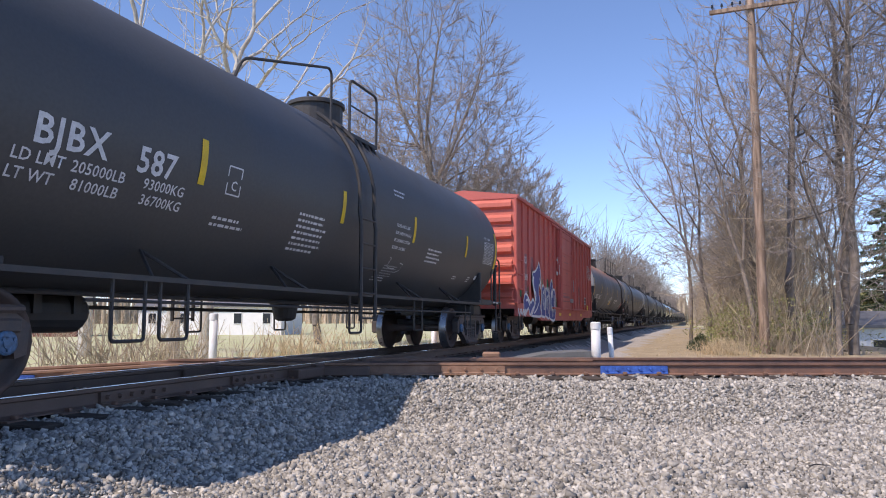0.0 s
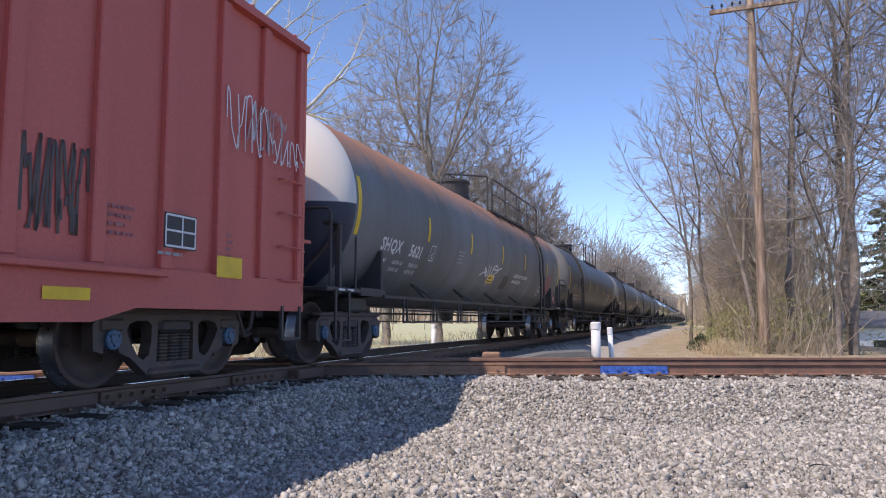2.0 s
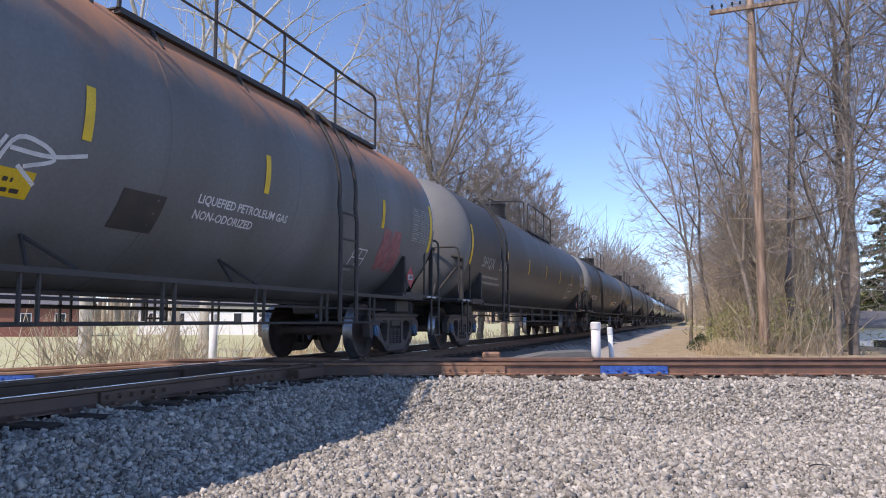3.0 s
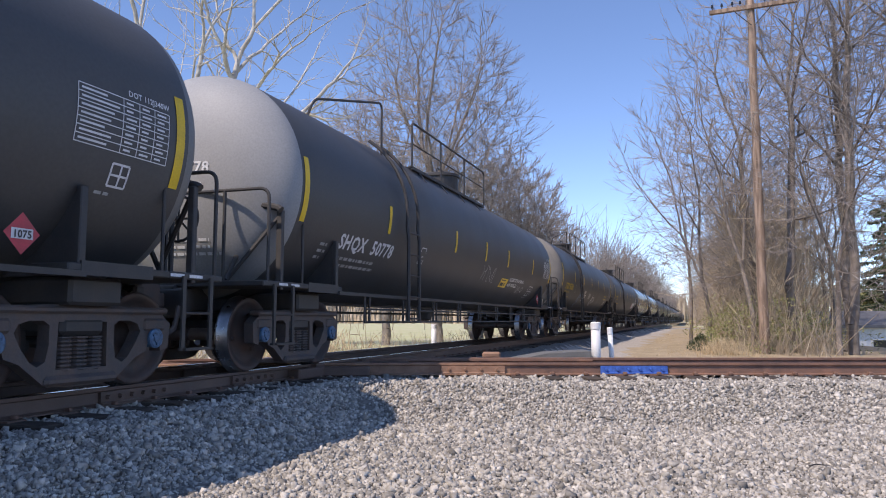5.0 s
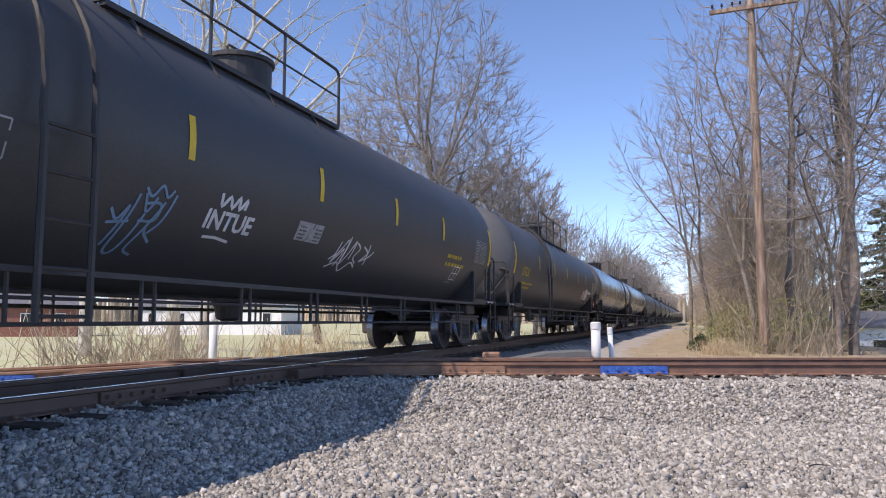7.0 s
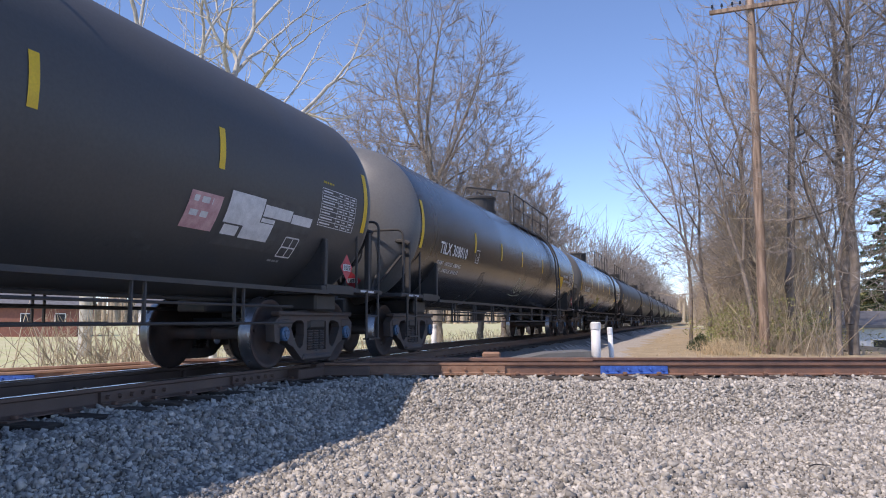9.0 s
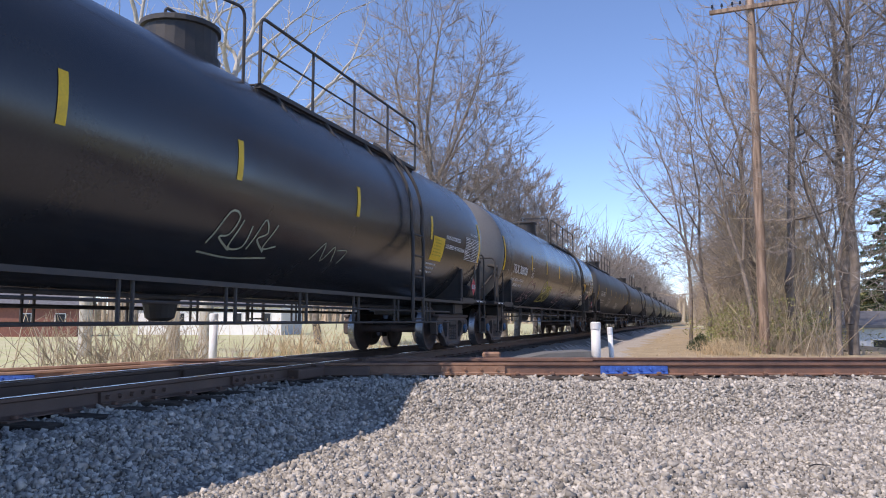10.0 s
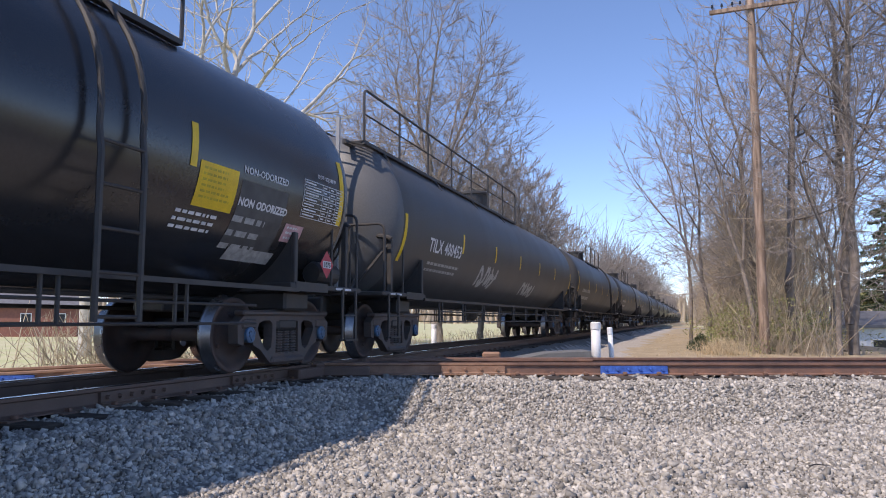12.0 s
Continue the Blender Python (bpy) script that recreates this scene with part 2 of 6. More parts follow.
def ground():
    near = np.arange(-14, 26.01, 0.3)
    far = np.array([40, 60, 90, 140, 220, 400, 800, 1600, 2600.0])
    xs = np.concatenate([-far[::-1] - 0, np.arange(-34, -14, 1.5), near, np.arange(27, 39, 2.0), far])
    ys = np.concatenate([-far[::-1], np.arange(-30, 2, 4.0), np.arange(2, 30, 0.3), np.arange(30, 90, 2.0), far[3:]])
    gx, gy = np.meshgrid(xs, ys)
    gz = ground_z(gx, gy)
    nx, ny = len(xs), len(ys)
    verts = np.stack([gx, gy, gz], -1).reshape(-1, 3)
    i = np.arange(nx * ny).reshape(ny, nx)
    faces = np.stack([i[:-1, :-1], i[:-1, 1:], i[1:, 1:], i[1:, :-1]], -1).reshape(-1, 4)
    me = bpy.data.meshes.new("ground")
    me.from_pydata(verts.tolist(), [], faces.tolist())
    for m in (BED, PATHG, STRAW, LAWN):
        me.materials.append(m)
    c = verts[faces].mean(1)
    l = c[:, 0] * N.x + c[:, 1] * N.y
    wob = 0.35 * np.sin(c[:, 0] * 1.9) + 0.35 * np.sin(c[:, 1] * 1.3 + c[:, 0])
    idx = np.zeros(len(faces), int)
    beyond = c[:, 1] > 14.2 + wob * 0.4
    right = (l < 4.2 + wob * 0.3) & beyond
    idx[right] = 1
    idx[(l < 2.3 + wob * 0.5) & beyond] = 2
    idx[(l > 8.1 + wob * .3)] = 1
    idx[(l > 9.5 + wob)] = 3
    idx[(l < -9 + wob) & beyond] = 3
    idx[(c[:, 1] < -12) & (l < 9)] = 2
    me.polygons.foreach_set("material_index", idx)
    me.polygons.foreach_set("use_smooth", [True] * len(faces))
    return tagged(new("ground", me), "grey ballast forecourt with dry verge and green lawn", "ground", kind="structure")


def rocks(name, xs, ys, sizes, sink=0.25, seed=3):
    """Many angular stones in one mesh."""
    rng = np.random.default_rng(seed)
    bv = np.array([(a, b, c) for a in (-1, 1) for b in (-1, 1) for c in (-1, 1)], float)
    quads = ((0, 1, 3, 2), (4, 6, 7, 5), (0, 4, 5, 1), (2, 3, 7, 6), (0, 2, 6, 4), (1, 5, 7, 3))
    bf = np.array([tri for q in quads for tri in ((q[0], q[1], q[2]), (q[0], q[2], q[3]))])
    n = len(xs)
    kinds = np.stack([bv * rng.uniform(0.35, 1.1, (8, 3)) * np.array([1.35, 1.05, 0.7]) for _ in range(40)])
    k = rng.integers(0, 40, n)
    q = rng.normal(size=(n, 4))
    q /= np.linalg.norm(q, axis=1, keepdims=True)
    w, a, b, c = q.T
    rot = np.stack([1 - 2 * (b * b + c * c), 2 * (a * b - c * w), 2 * (a * c + b * w),
                    2 * (a * b + c * w), 1 - 2 * (a * a + c * c), 2 * (b * c - a * w),
                    2 * (a * c - b * w), 2 * (b * c + a * w), 1 - 2 * (a * a + b * b)], -1).reshape(n, 3, 3)
    v = np.einsum("nij,nkj->nki", rot, kinds[k]) * sizes[:, None, None]
    pos = np.stack([xs, ys, ground_z(xs, ys) + sizes * (0.5 - sink) + rng.uniform(-0.5, 0.6, n) * sizes], -1)
    v = (v + pos[:, None, :]).reshape(-1, 3)
    f = (bf[None] + (np.arange(n) * 8)[:, None, None]).reshape(-1, 3)
    me = bpy.data.meshes.new(name)
    me.vertices.add(len(v))
    me.vertices.foreach_set("co", v.astype(np.float32).ravel())
    me.loops.add(len(f) * 3)
    me.loops.foreach_set("vertex_index", f.astype(np.int32).ravel())
    me.polygons.add(len(f))
    me.polygons.foreach_set("loop_start", np.arange(0, len(f) * 3, 3, dtype=np.int32))
    me.update(calc_edges=True)
    me.validate()
    me.materials.append(STONE)
    return tagged(new(name, me), "loose grey and white crushed ballast stones", "gravel", kind="stuff")


def ballast():
    rng = np.random.default_rng(11)
    # forecourt and the shoulders before the crossing track
    n = 165000
    y = np.sqrt(rng.uniform(2.9 ** 2, 11.0 ** 2, n))
    x = rng.uniform(-0.68, 0.68, n) * y
    l = x * N.x + y * N.y
    s = x * D.x + y * D.y
    tie_end = (y > 10.45) & (np.abs((x - 0.84) % 0.52 - 0.26) < 0.13) & (x > 0.9)
    tie_end |= (l > 4.75) & (np.abs((s + 0.075) % 0.55 - 0.275) < 0.13)
    keep = (l < 5.15) & (y < 10.9) & ~tie_end
    x, y = x[keep], y[keep]
    rocks("ballast_stones", x, y, np.clip(rng.lognormal(-4.42, 0.40, len(x)), 0.007, 0.036), seed=5)
    # between and beyond the rails
    n = 34000
    y = rng.uniform(4, 16, n)
    x = rng.uniform(-10, 13, n)
    l = x * N.x + y * N.y
    a = np.abs(l - TRACK_L)
    b = np.abs(y - CROSS_Y)
    keep = ((a < 2.6) | (b < 2.4)) & (l > -7) & ~((l < 5.15) & (y < 10.95))
    x, y = x[keep], y[keep]
    rocks("track_ballast", x, y, np.clip(rng.lognormal(-3.7, 0.32, len(x)), 0.012, 0.045), seed=7)


# ---- rails ----
RAIL = [(-0.07, -0.18), (0.07, -0.18), (0.07, -0.168), (0.012, -0.15), (0.009, -0.05), (0.036, -0.036), (0.036, -0.006), (0.028, 0.0),
        (-0.028, 0.0), (-0.036, -0.006), (-0.036, -0.036), (-0.009, -0.05), (-0.012, -0.15), (-0.07, -0.168)]


def rail_bar(pts):
    """A rail along points in plan."""
    bm = bmesh.new()
    rings = []
    for i, p in enumerate(pts):
        t = (Vector(pts[min(i + 1, len(pts) - 1)]) - Vector(pts[max(0, i - 1)])).normalized()
        side = Vector((t.y, -t.x, 0)).normalized()
        rings.append([bm.verts.new(Vector(p) + side * u + Vector((0, 0, w))) for u, w in RAIL])
    n = len(RAIL)
    for q, w in zip(rings, rings[1:]):
        for k in range(n):
            bm.faces.new((q[k], q[(k + 1) % n], w[(k + 1) % n], w[k]))
    bm.faces.new(rings[0])
    bm.faces.new(rings[-1])
    bmesh.ops.recalc_face_normals(bm, faces=bm.faces)
    return bm


def rail(parent, pts, shine, base, label):
    ob = part("rail", rail_bar(pts), base, parent, label)
    ob.data.materials.append(shine)
    for f in ob.data.polygons:
        if f.normal.z > 0.5 and f.center.z > -0.02:
            f.material_index = 1
    return ob


def joint_bar(parent, length, material, m, bolts=6, label=""):
    """A bar bolted to a rail's web, and its bolts."""
    bm = bmesh.new()
    slab(bm, [(-length / 2, -0.155), (length / 2, -0.155), (length / 2, -0.045), (-length / 2, -0.045)], -0.045, -0.012)
    box(bm, -length / 2, length / 2, -0.07, -0.03, -0.165, -0.14, 0.006)
    bar = part("joint_bar", bm, material, parent, label)
    bar.matrix_basis = m
    b = bmesh.new()
    lathe(b, [(-0.085, 0.0), (-0.085, 0.02), (-0.06, 0.024), (-0.04, 0.024)], 6, "y")
    first = None
    for i in range(bolts):
        mm = Matrix.Translation(((i - (bolts - 1) / 2) * length / bolts, 0, -0.095))
        if first is None:
            first = part("bolt", b, material, bar)
            first.matrix_basis = mm
        else:
            again(first, mm, bar)
    return bar


def train_track():
    t = tagged(empty("train_track"), "dark rusty railway track on ballast carrying the freight train", "railway track", kind="structure")
    for k in (-1, 1):
        l = TRACK_L + k * GAUGE
        rail(t, [D * s + N * l for s in (-60, 0, 9.3)], RAILSHINE, DARKRAIL, "greasy dark rail with a polished head")
        rail(t, [D * s + N * l for s in (9.3, 16.0)], RAILSHINE, DARKRAIL, "")
        rail(t, [D * s + N * l for s in (16.0, 60, 400)], RAILSHINE, DARKRAIL, "")
    # check rails inside the running rails near the crossing
    for k in (-1, 1):
        l = TRACK_L + k * (GAUGE - 0.12)
        o = part("check_rail", rail_bar([D * s + N * (l - k * f) + Vector((0, 0, -0.01)) for s, f in ((2.5, 0.08), (3.2, 0), (9.5, 0), (15, 0), (15.6, 0.08))]), DARKRAIL, t)
    first = None
    tb = bmesh.new()
    box(tb, -0.115, 0.115, -1.3, 1.3, -0.36, -0.185, 0.012)
    pb = bmesh.new()
    box(pb, -0.09, 0.09, -0.18, 0.18, -0.19, -0.172, 0.004)
    sb = bmesh.new()
    box(sb, -0.018, 0.018, -0.03, 0.03, -0.18, -0.14, 0.005)
    plate = spike = None
    for i in range(-16, 150):
        s = i * 0.55 + 0.2
        m = on_track(s)
        if first is None:
            first = part("tie", tb, TIE, t)
            first.matrix_basis = m
            plate = part("tie_plate", pb, DARKRAIL, t)
            plate.matrix_basis = m @ Matrix.Translation((0, -GAUGE, 0))
            spike = part("spike", sb, RAILTOP, t)
            spike.matrix_basis = m @ Matrix.Translation((0.05, -GAUGE - 0.09, 0))
        else:
            again(first, m)
            if i < 40:
                for k in (-1, 1):
                    again(plate, m @ Matrix.Translation((0, k * GAUGE, 0)))
                again(spike, m @ Matrix.Translation((0.05, -GAUGE - 0.09, 0)))
    for s in (6.1, 8.2):
        joint_bar(t, 0.95, DARKRAIL, on_track(s, TRACK_L - GAUGE), 6, "greasy joint bar")
    return t


def cross_track():
    t = tagged(empty("crossing_track"), "rust-brown railway track crossing the other track at a diamond", "railway track", kind="structure")
    for k in (-1, 1):
        y = CROSS_Y + k * GAUGE
        x0 = (y * N.y - (TRACK_L + GAUGE)) / -N.x
        left = [Vector((-30, y - 5.8, -0.30)), Vector((-9, y - 1.15, -0.2)), Vector((-6.2, y - 0.6, -0.10)), Vector((-4.3, y - 0.12, -0.02)), Vector((-3.4, y, 0)), Vector((-2.2, y, 0))]
        # the stretches in sun take the lightened rust
        rail(t, left, RUSTSUN, RUSTSUN, "rusty rail tinted sunlit orange")
        rail(t, [Vector((-2.2, y, 0)), Vector((1.0, y, 0))], RAILTOP, RUSTSUN, "rusty rail with a sunlit tint")
        rail(t, [Vector((1.0, y, 0)), Vector((30, y, 0)), Vector((120, y - 3, -0.6))], RAILTOP, RAILTOP, "rust-brown rail")
        o = part("check_rail", rail_bar([Vector((x, y - k * (0.12 + f), -0.012)) for x, f in ((-4.6, 0.08), (-3.9, 0), (0.6, 0), (1.9, 0.0), (2.5, 0.1))]), RAILTOP, t)
    ynear = CROSS_Y - GAUGE
    joint_bar(t, 1.0, BLUE, Matrix.Translation((2.85, ynear, 0)), 6, "bright blue insulated joint bar")
    joint_bar(t, 1.0, BLUE, Matrix.Translation((-6.3, ynear - 0.62, -0.1)) @ Matrix.Rotation(0.2, 4, "Z"), 6, "bright blue insulated joint bar")
    joint_bar(t, 0.95, RUSTSUN, Matrix.Translation((0.45, ynear, 0)), 4, "rusty joint bar tinted sunlit orange")
    joint_bar(t, 0.95, RUSTSUN, Matrix.Translation((-5.0, ynear - 0.3, -0.05)) @ Matrix.Rotation(0.2, 4, "Z"), 4, "rusty joint bar tinted sunlit orange")
    tb = bmesh.new()
    box(tb, -0.115, 0.115, -1.3, 1.3, -0.36, -0.185, 0.012)
    sb = bmesh.new()
    box(sb, -0.1, 0.1, -0.09, 0.09, -0.19, -0.16, 0.006)
    cb = bmesh.new()
    box(cb, -0.03, 0.03, -0.12, -0.06, -0.175, -0.13, 0.008)
    first = None
    for i in range(44):
        x = 1.1 + i * 0.52
        m = pose(x, CROSS_Y + random.uniform(-0.06, 0.06), 0, 0, 0, random.uniform(-2, 2))
        if first is None:
            first = part("tie", tb, TIE, t)
            first.matrix_basis = m
            plate = part("tie_plate", sb, RAILTOP, t)
            clip = part("rail_anchor", cb, RAILTOP, t)
            plate.matrix_basis = clip.matrix_basis = pose(x, ynear, 0)
        else:
            again(first, m)
            again(plate, pose(x, ynear, 0))
            again(clip, pose(x + random.uniform(-0.05, 0.05), ynear, 0))
    for i in range(16):
        again(first, pose(-4.2 - i * 0.6, CROSS_Y - 0.2 - i * 0.11, -0.03 * i - 0.02))
    return t


def diamond():
    """The castings where the rails cross."""
    d = tagged(empty("crossing_diamond"), "heavy dark cast-steel railway crossing diamond", "rail crossing", kind="structure")
    for k in (-1, 1):
        for j in (-1, 1):
            y = CROSS_Y + j * GAUGE
            l = TRACK_L + k * GAUGE
            x = (l - y * N.y) / N.x
            s = x * D.x + y * D.y
            bm = bmesh.new()
            box(bm, -0.85, 0.85, -0.2, 0.2, -0.19, -0.045, 0.02)
            c = part("casting", bm, DARKRAIL, d)
            c.matrix_basis = on_track(s, l)
            bm = bmesh.new()
            box(bm, -0.8, 0.8, -0.19, 0.19, -0.192, -0.05, 0.02)
            c = part("casting", bm, DARKRAIL, d)
            c.matrix_basis = pose(x, y, 0)
            bm = bmesh.new()
            box(bm, -0.24, 0.24, -0.13, 0.13, -0.05, -0.004, 0.012)
            c = part("crossing_insert", bm, DARKRAIL, d)
            c.matrix_basis = on_track(s, l)
    bm = bmesh.new()
    box(bm, -0.16, 0.16, -0.06, 0.06, -0.01, 0.10, 0.03)
    c = part("flangeway_block", bm, RUSTSUN, d, "rusty upright block")
    c.matrix_basis = pose(0.85, CROSS_Y + 1.15, -0.02)
    return d


# ---- train: trucks ----
WHEEL_R = 0.457
WHEELSETS = []
CARS = []


def wheelset_mesh():
    bm = bmesh.new()
    prof = [(0.0, 0.08), (0.60, 0.08), (0.64, 0.11), (0.70, 0.13), (0.705, 0.36), (0.685, 0.40), (0.685, 0.475), (0.70, 0.488), (0.718, 0.478),
            (0.73, 0.459), (0.845, 0.452), (0.852, 0.44), (0.848, 0.395), (0.80, 0.37), (0.775, 0.28), (0.79, 0.17), (0.86, 0.14), (0.87, 0.08), (1.0, 0.075), (1.0, 0.0)]
    for k in (-1, 1):
        b = bmesh.new()
        lathe(b, [(k * a, r) for a, r in prof], 28, "y")
        tmp = bpy.data.meshes.new("tmp")
        b.to_mesh(tmp)
        b.free()
        bm.from_mesh(tmp)
        bpy.data.meshes.remove(tmp)
    # marks on the plate, so that the turning shows
    for k in range(3):
        a = k * math.tau / 3
        for sgn in (-1, 1):
            tube(bm, [(0.25 * math.cos(a), sgn * 0.775, 0.25 * math.sin(a)), (0.25 * math.cos(a), sgn * 0.79, 0.25 * math.sin(a))], 0.03, 8)
    me = bpy.data.meshes.new("wheelset")
    bm.to_mesh(me)
    bm.free()
    me.materials.append(WHEEL)
    me.materials.append(TREAD)
    for f in me.polygons:
        c = f.center
        r = math.hypot(c.x, c.z)
        if r > 0.448 and abs(f.normal.y) < 0.9:
            f.material_index = 1
        elif 0.395 < r and abs(c.y) > 0.83:
            f.material_index = 0
        f.use_smooth = True
    return me


def build_truck_parts():
    """The meshes of a truck, made once."""
    out = {}
    bm = bmesh.new()
    outline = [(-1.10, .36), (-1.12, .60), (-.97, .70), (-.62, .75), (-.3, .77), (.3, .77), (.62, .75), (.97, .70), (1.12, .60), (1.10, .36), (.99, .33), (.97, .44), (.82, .44), (.78, .33),
               (.64, .28), (.40, .10), (.2, .07), (-.2, .07), (-.40, .10), (-.64, .28), (-.78, .33), (-.82, .44), (-.97, .44), (-.99, .33)]
    holes = []
    for k in (-1, 1):
        h = [(.36, .59), (.42, .63), (.56, .63), (.66, .60), (.70, .53), (.64, .42), (.54, .29), (.47, .25), (.39, .29), (.36, .42)]
        holes.append([(k * x, z) for x, z in h][::k])
    holes.append([(-.27, .62), (.27, .62), (.28, .22), (-.28, .22)])
    slab(bm, outline, -1.06, -0.93, holes)
    box(bm, -1.05, 1.05, -1.10, -0.95, 0.69, 0.755, 0.02)
    box(bm, -0.4, 0.4, -1.10, -0.95, 0.08, 0.17, 0.03)
    for k in (-1, 1):
        box(bm, k * .889 - .16, k * .889 + .16, -1.08, -0.9, .52, .66, 0.03)
    out["side_frame"] = bm
    bm = bmesh.new()
    for x in (-.17, 0, .17):
        prof = []
        for i in range(9):
            z = .2 + i * .034
            prof += [(z, .06), (z + .009, .08), (z + .022, .08)]
        b = bmesh.new()
        lathe(b, prof, 8, "z")
        for v in b.verts:
            v.co += Vector((x, -1.0, 0))
        tmp = bpy.data.meshes.new("tmp")
        b.to_mesh(tmp)
        b.free()
        bm.from_mesh(tmp)
        bpy.data.meshes.remove(tmp)
    out["spring"] = bm
    bm = bmesh.new()
    box(bm, -.24, .24, -1.075, 1.075, .5, .66, 0.04)
    box(bm, -.2, .2, -.4, .4, .66, .76, 0.02)
    out["bolster"] = bm
    bm = bmesh.new()
    lathe(bm, [(-.9, 0.0), (-.9, .09), (-1.07, .09), (-1.075, .096), (-1.095, .096), (-1.105, .08), (-1.105, .05), (-1.115, .045), (-1.115, 0.0)], 20, "y")
    for i in range(3):
        a = i * math.tau / 3 + .5
        tube(bm, [(.055 * math.cos(a), -1.1, .055 * math.sin(a)), (.055 * math.cos(a), -1.12, .055 * math.sin(a))], .016, 6)
    out["bearing_cap"] = bm
    bm = bmesh.new()
    for k in (-1, 1):
        tube(bm, [(k * .36, -.8, .42), (k * .36, .8, .42)], .05, 8)
        for s in (-1, 1):
            box(bm, k * .36 - .04 + k * .03, k * .36 + .04 + k * .03, s * .75 - .06, s * .75 + .06, .26, .56, .015)
    out["brake_beam"] = bm
    meshes = {}
    mats = {"side_frame": IRON, "spring": IRON, "bolster": FRAME, "bearing_cap": CAPBLUE, "brake_beam": FRAME}
    for k, b in out.items():
        me = bpy.data.meshes.new(k)
        b.to_mesh(me)
        b.free()
        me.materials.append(mats[k])
        meshes[k] = me
    meshes["wheelset"] = wheelset_mesh()
    return meshes


TRUCK = build_truck_parts()
TURN = Matrix.Rotation(math.pi, 4, "Z")


def child(name, me, parent, m=None):
    o = new(name, me)
    o.parent = parent
    if m is not None:
        o.matrix_basis = m
    return o


def truck(parent, x, keyed=True):
    tb = child("truck", TRUCK["bolster"], parent, Matrix.Translation((x, 0, 0)))
    for flip in (Matrix.Identity(4), TURN):
        child("side_frame", TRUCK["side_frame"], tb, flip)
        child("spring", TRUCK["spring"], tb, flip)
    for k in (-1, 1):
        for flip in (Matrix.Identity(4), TURN):
            child("bearing_cap", TRUCK["bearing_cap"], tb, Matrix.Translation((k * .889, 0, WHEEL_R)) @ flip)
        w = child("wheelset", TRUCK["wheelset"], tb, Matrix.Translation((k * .889, 0, WHEEL_R)))
        if keyed:
            WHEELSETS.append((w, k * .889))
    child("brake_beam", TRUCK["brake_beam"], tb)
    return tb


# ---- train: markings ----
R, ZC = 1.50, 2.39


def on_tank(off=0.006):
    """Maps (along, height round the shell) to the near side of a tank."""
    return lambda u, v: Vector((u, -(R + off) * math.cos(v / R), ZC + (R + off) * math.sin(v / R)))


def on_head(hl, off=0.008):
    def f(u, v):
        q = min(0.98, (u * u + v * v) / (R * R))
        return Vector((-(hl + 0.12 + 0.62 * math.sqrt(1 - q)) - off, -u, ZC + v))
    return f


def on_side(y, off=0.006):
    return lambda u, v: Vector((u, y - off, v))


def ribbon(bm, f, pts, w):
    """A painted stroke of width w along points on a surface."""
    pts = [Vector((p[0], p[1], 0)) for p in pts]
    prev = None
    for i, p in enumerate(pts):
        t = (pts[min(i + 1, len(pts) - 1)] - pts[max(0, i - 1)])
        t = t.normalized() if t.length else Vector((1, 0, 0))
        n = Vector((-t.y, t.x, 0)) * w / 2
        cur = [bm.verts.new(f(*(p - n)[:2])), bm.verts.new(f(*(p + n)[:2]))]
        if prev:
            bm.faces.new((prev[0], cur[0], cur[1], prev[1]))
        prev = cur


def patch(bm, f, u0, u1, v0, v1, n=4):
    ribbon(bm, f, [(((u0 + u1) / 2), v0 + (v1 - v0) * i / n) for i in range(n + 1)], abs(u1 - u0))


def fill(bm, f, pts):
    """A filled painted shape on a surface."""
    vs = [bm.verts.new(f(*p)) for p in pts]
    es = [bm.edges.new((vs[i], vs[(i + 1) % len(vs)])) for i in range(len(vs))]
    bmesh.ops.triangle_fill(bm, use_beauty=True, edges=es)


def lettering(parent, f, body, size, u, v, material, name="lettering", bold=0.012, gap=1.05):
    """Stencilled words on a surface."""
    cu = bpy.data.curves.new(name, "FONT")
    cu.body, cu.size, cu.resolution_u, cu.offset, cu.space_character = body, size, 2, bold * size, gap
    ob = bpy.data.objects.new(name, cu)
    scene.collection.objects.link(ob)
    dg = bpy.context.evaluated_depsgraph_get()
    me = bpy.data.meshes.new_from_object(ob.evaluated_get(dg))
    bpy.data.objects.remove(ob)
    me.name = name
    for w in me.vertices:
        w.co = f(u + w.co.x, v + w.co.y)
    me.materials.clear()
    me.materials.append(material)
    return child(name, me, parent)


def bars(parent, f, u, v, width, lines, h, material, name="small_print", seed=1):
    """Lines of print too small to read."""
    rng = random.Random(seed)
    bm = bmesh.new()
    for i in range(lines):
        x = u
        end = u + width * rng.uniform(0.7, 1.0)
        while x < end:
            w = min(rng.uniform(0.06, 0.2) * h * 12, end - x)
            patch(bm, f, x, x + w, v - i * h * 1.7 - h * .72, v - i * h * 1.7, 1)
            x += w + h * 0.5
    return part(name, bm, material, parent)


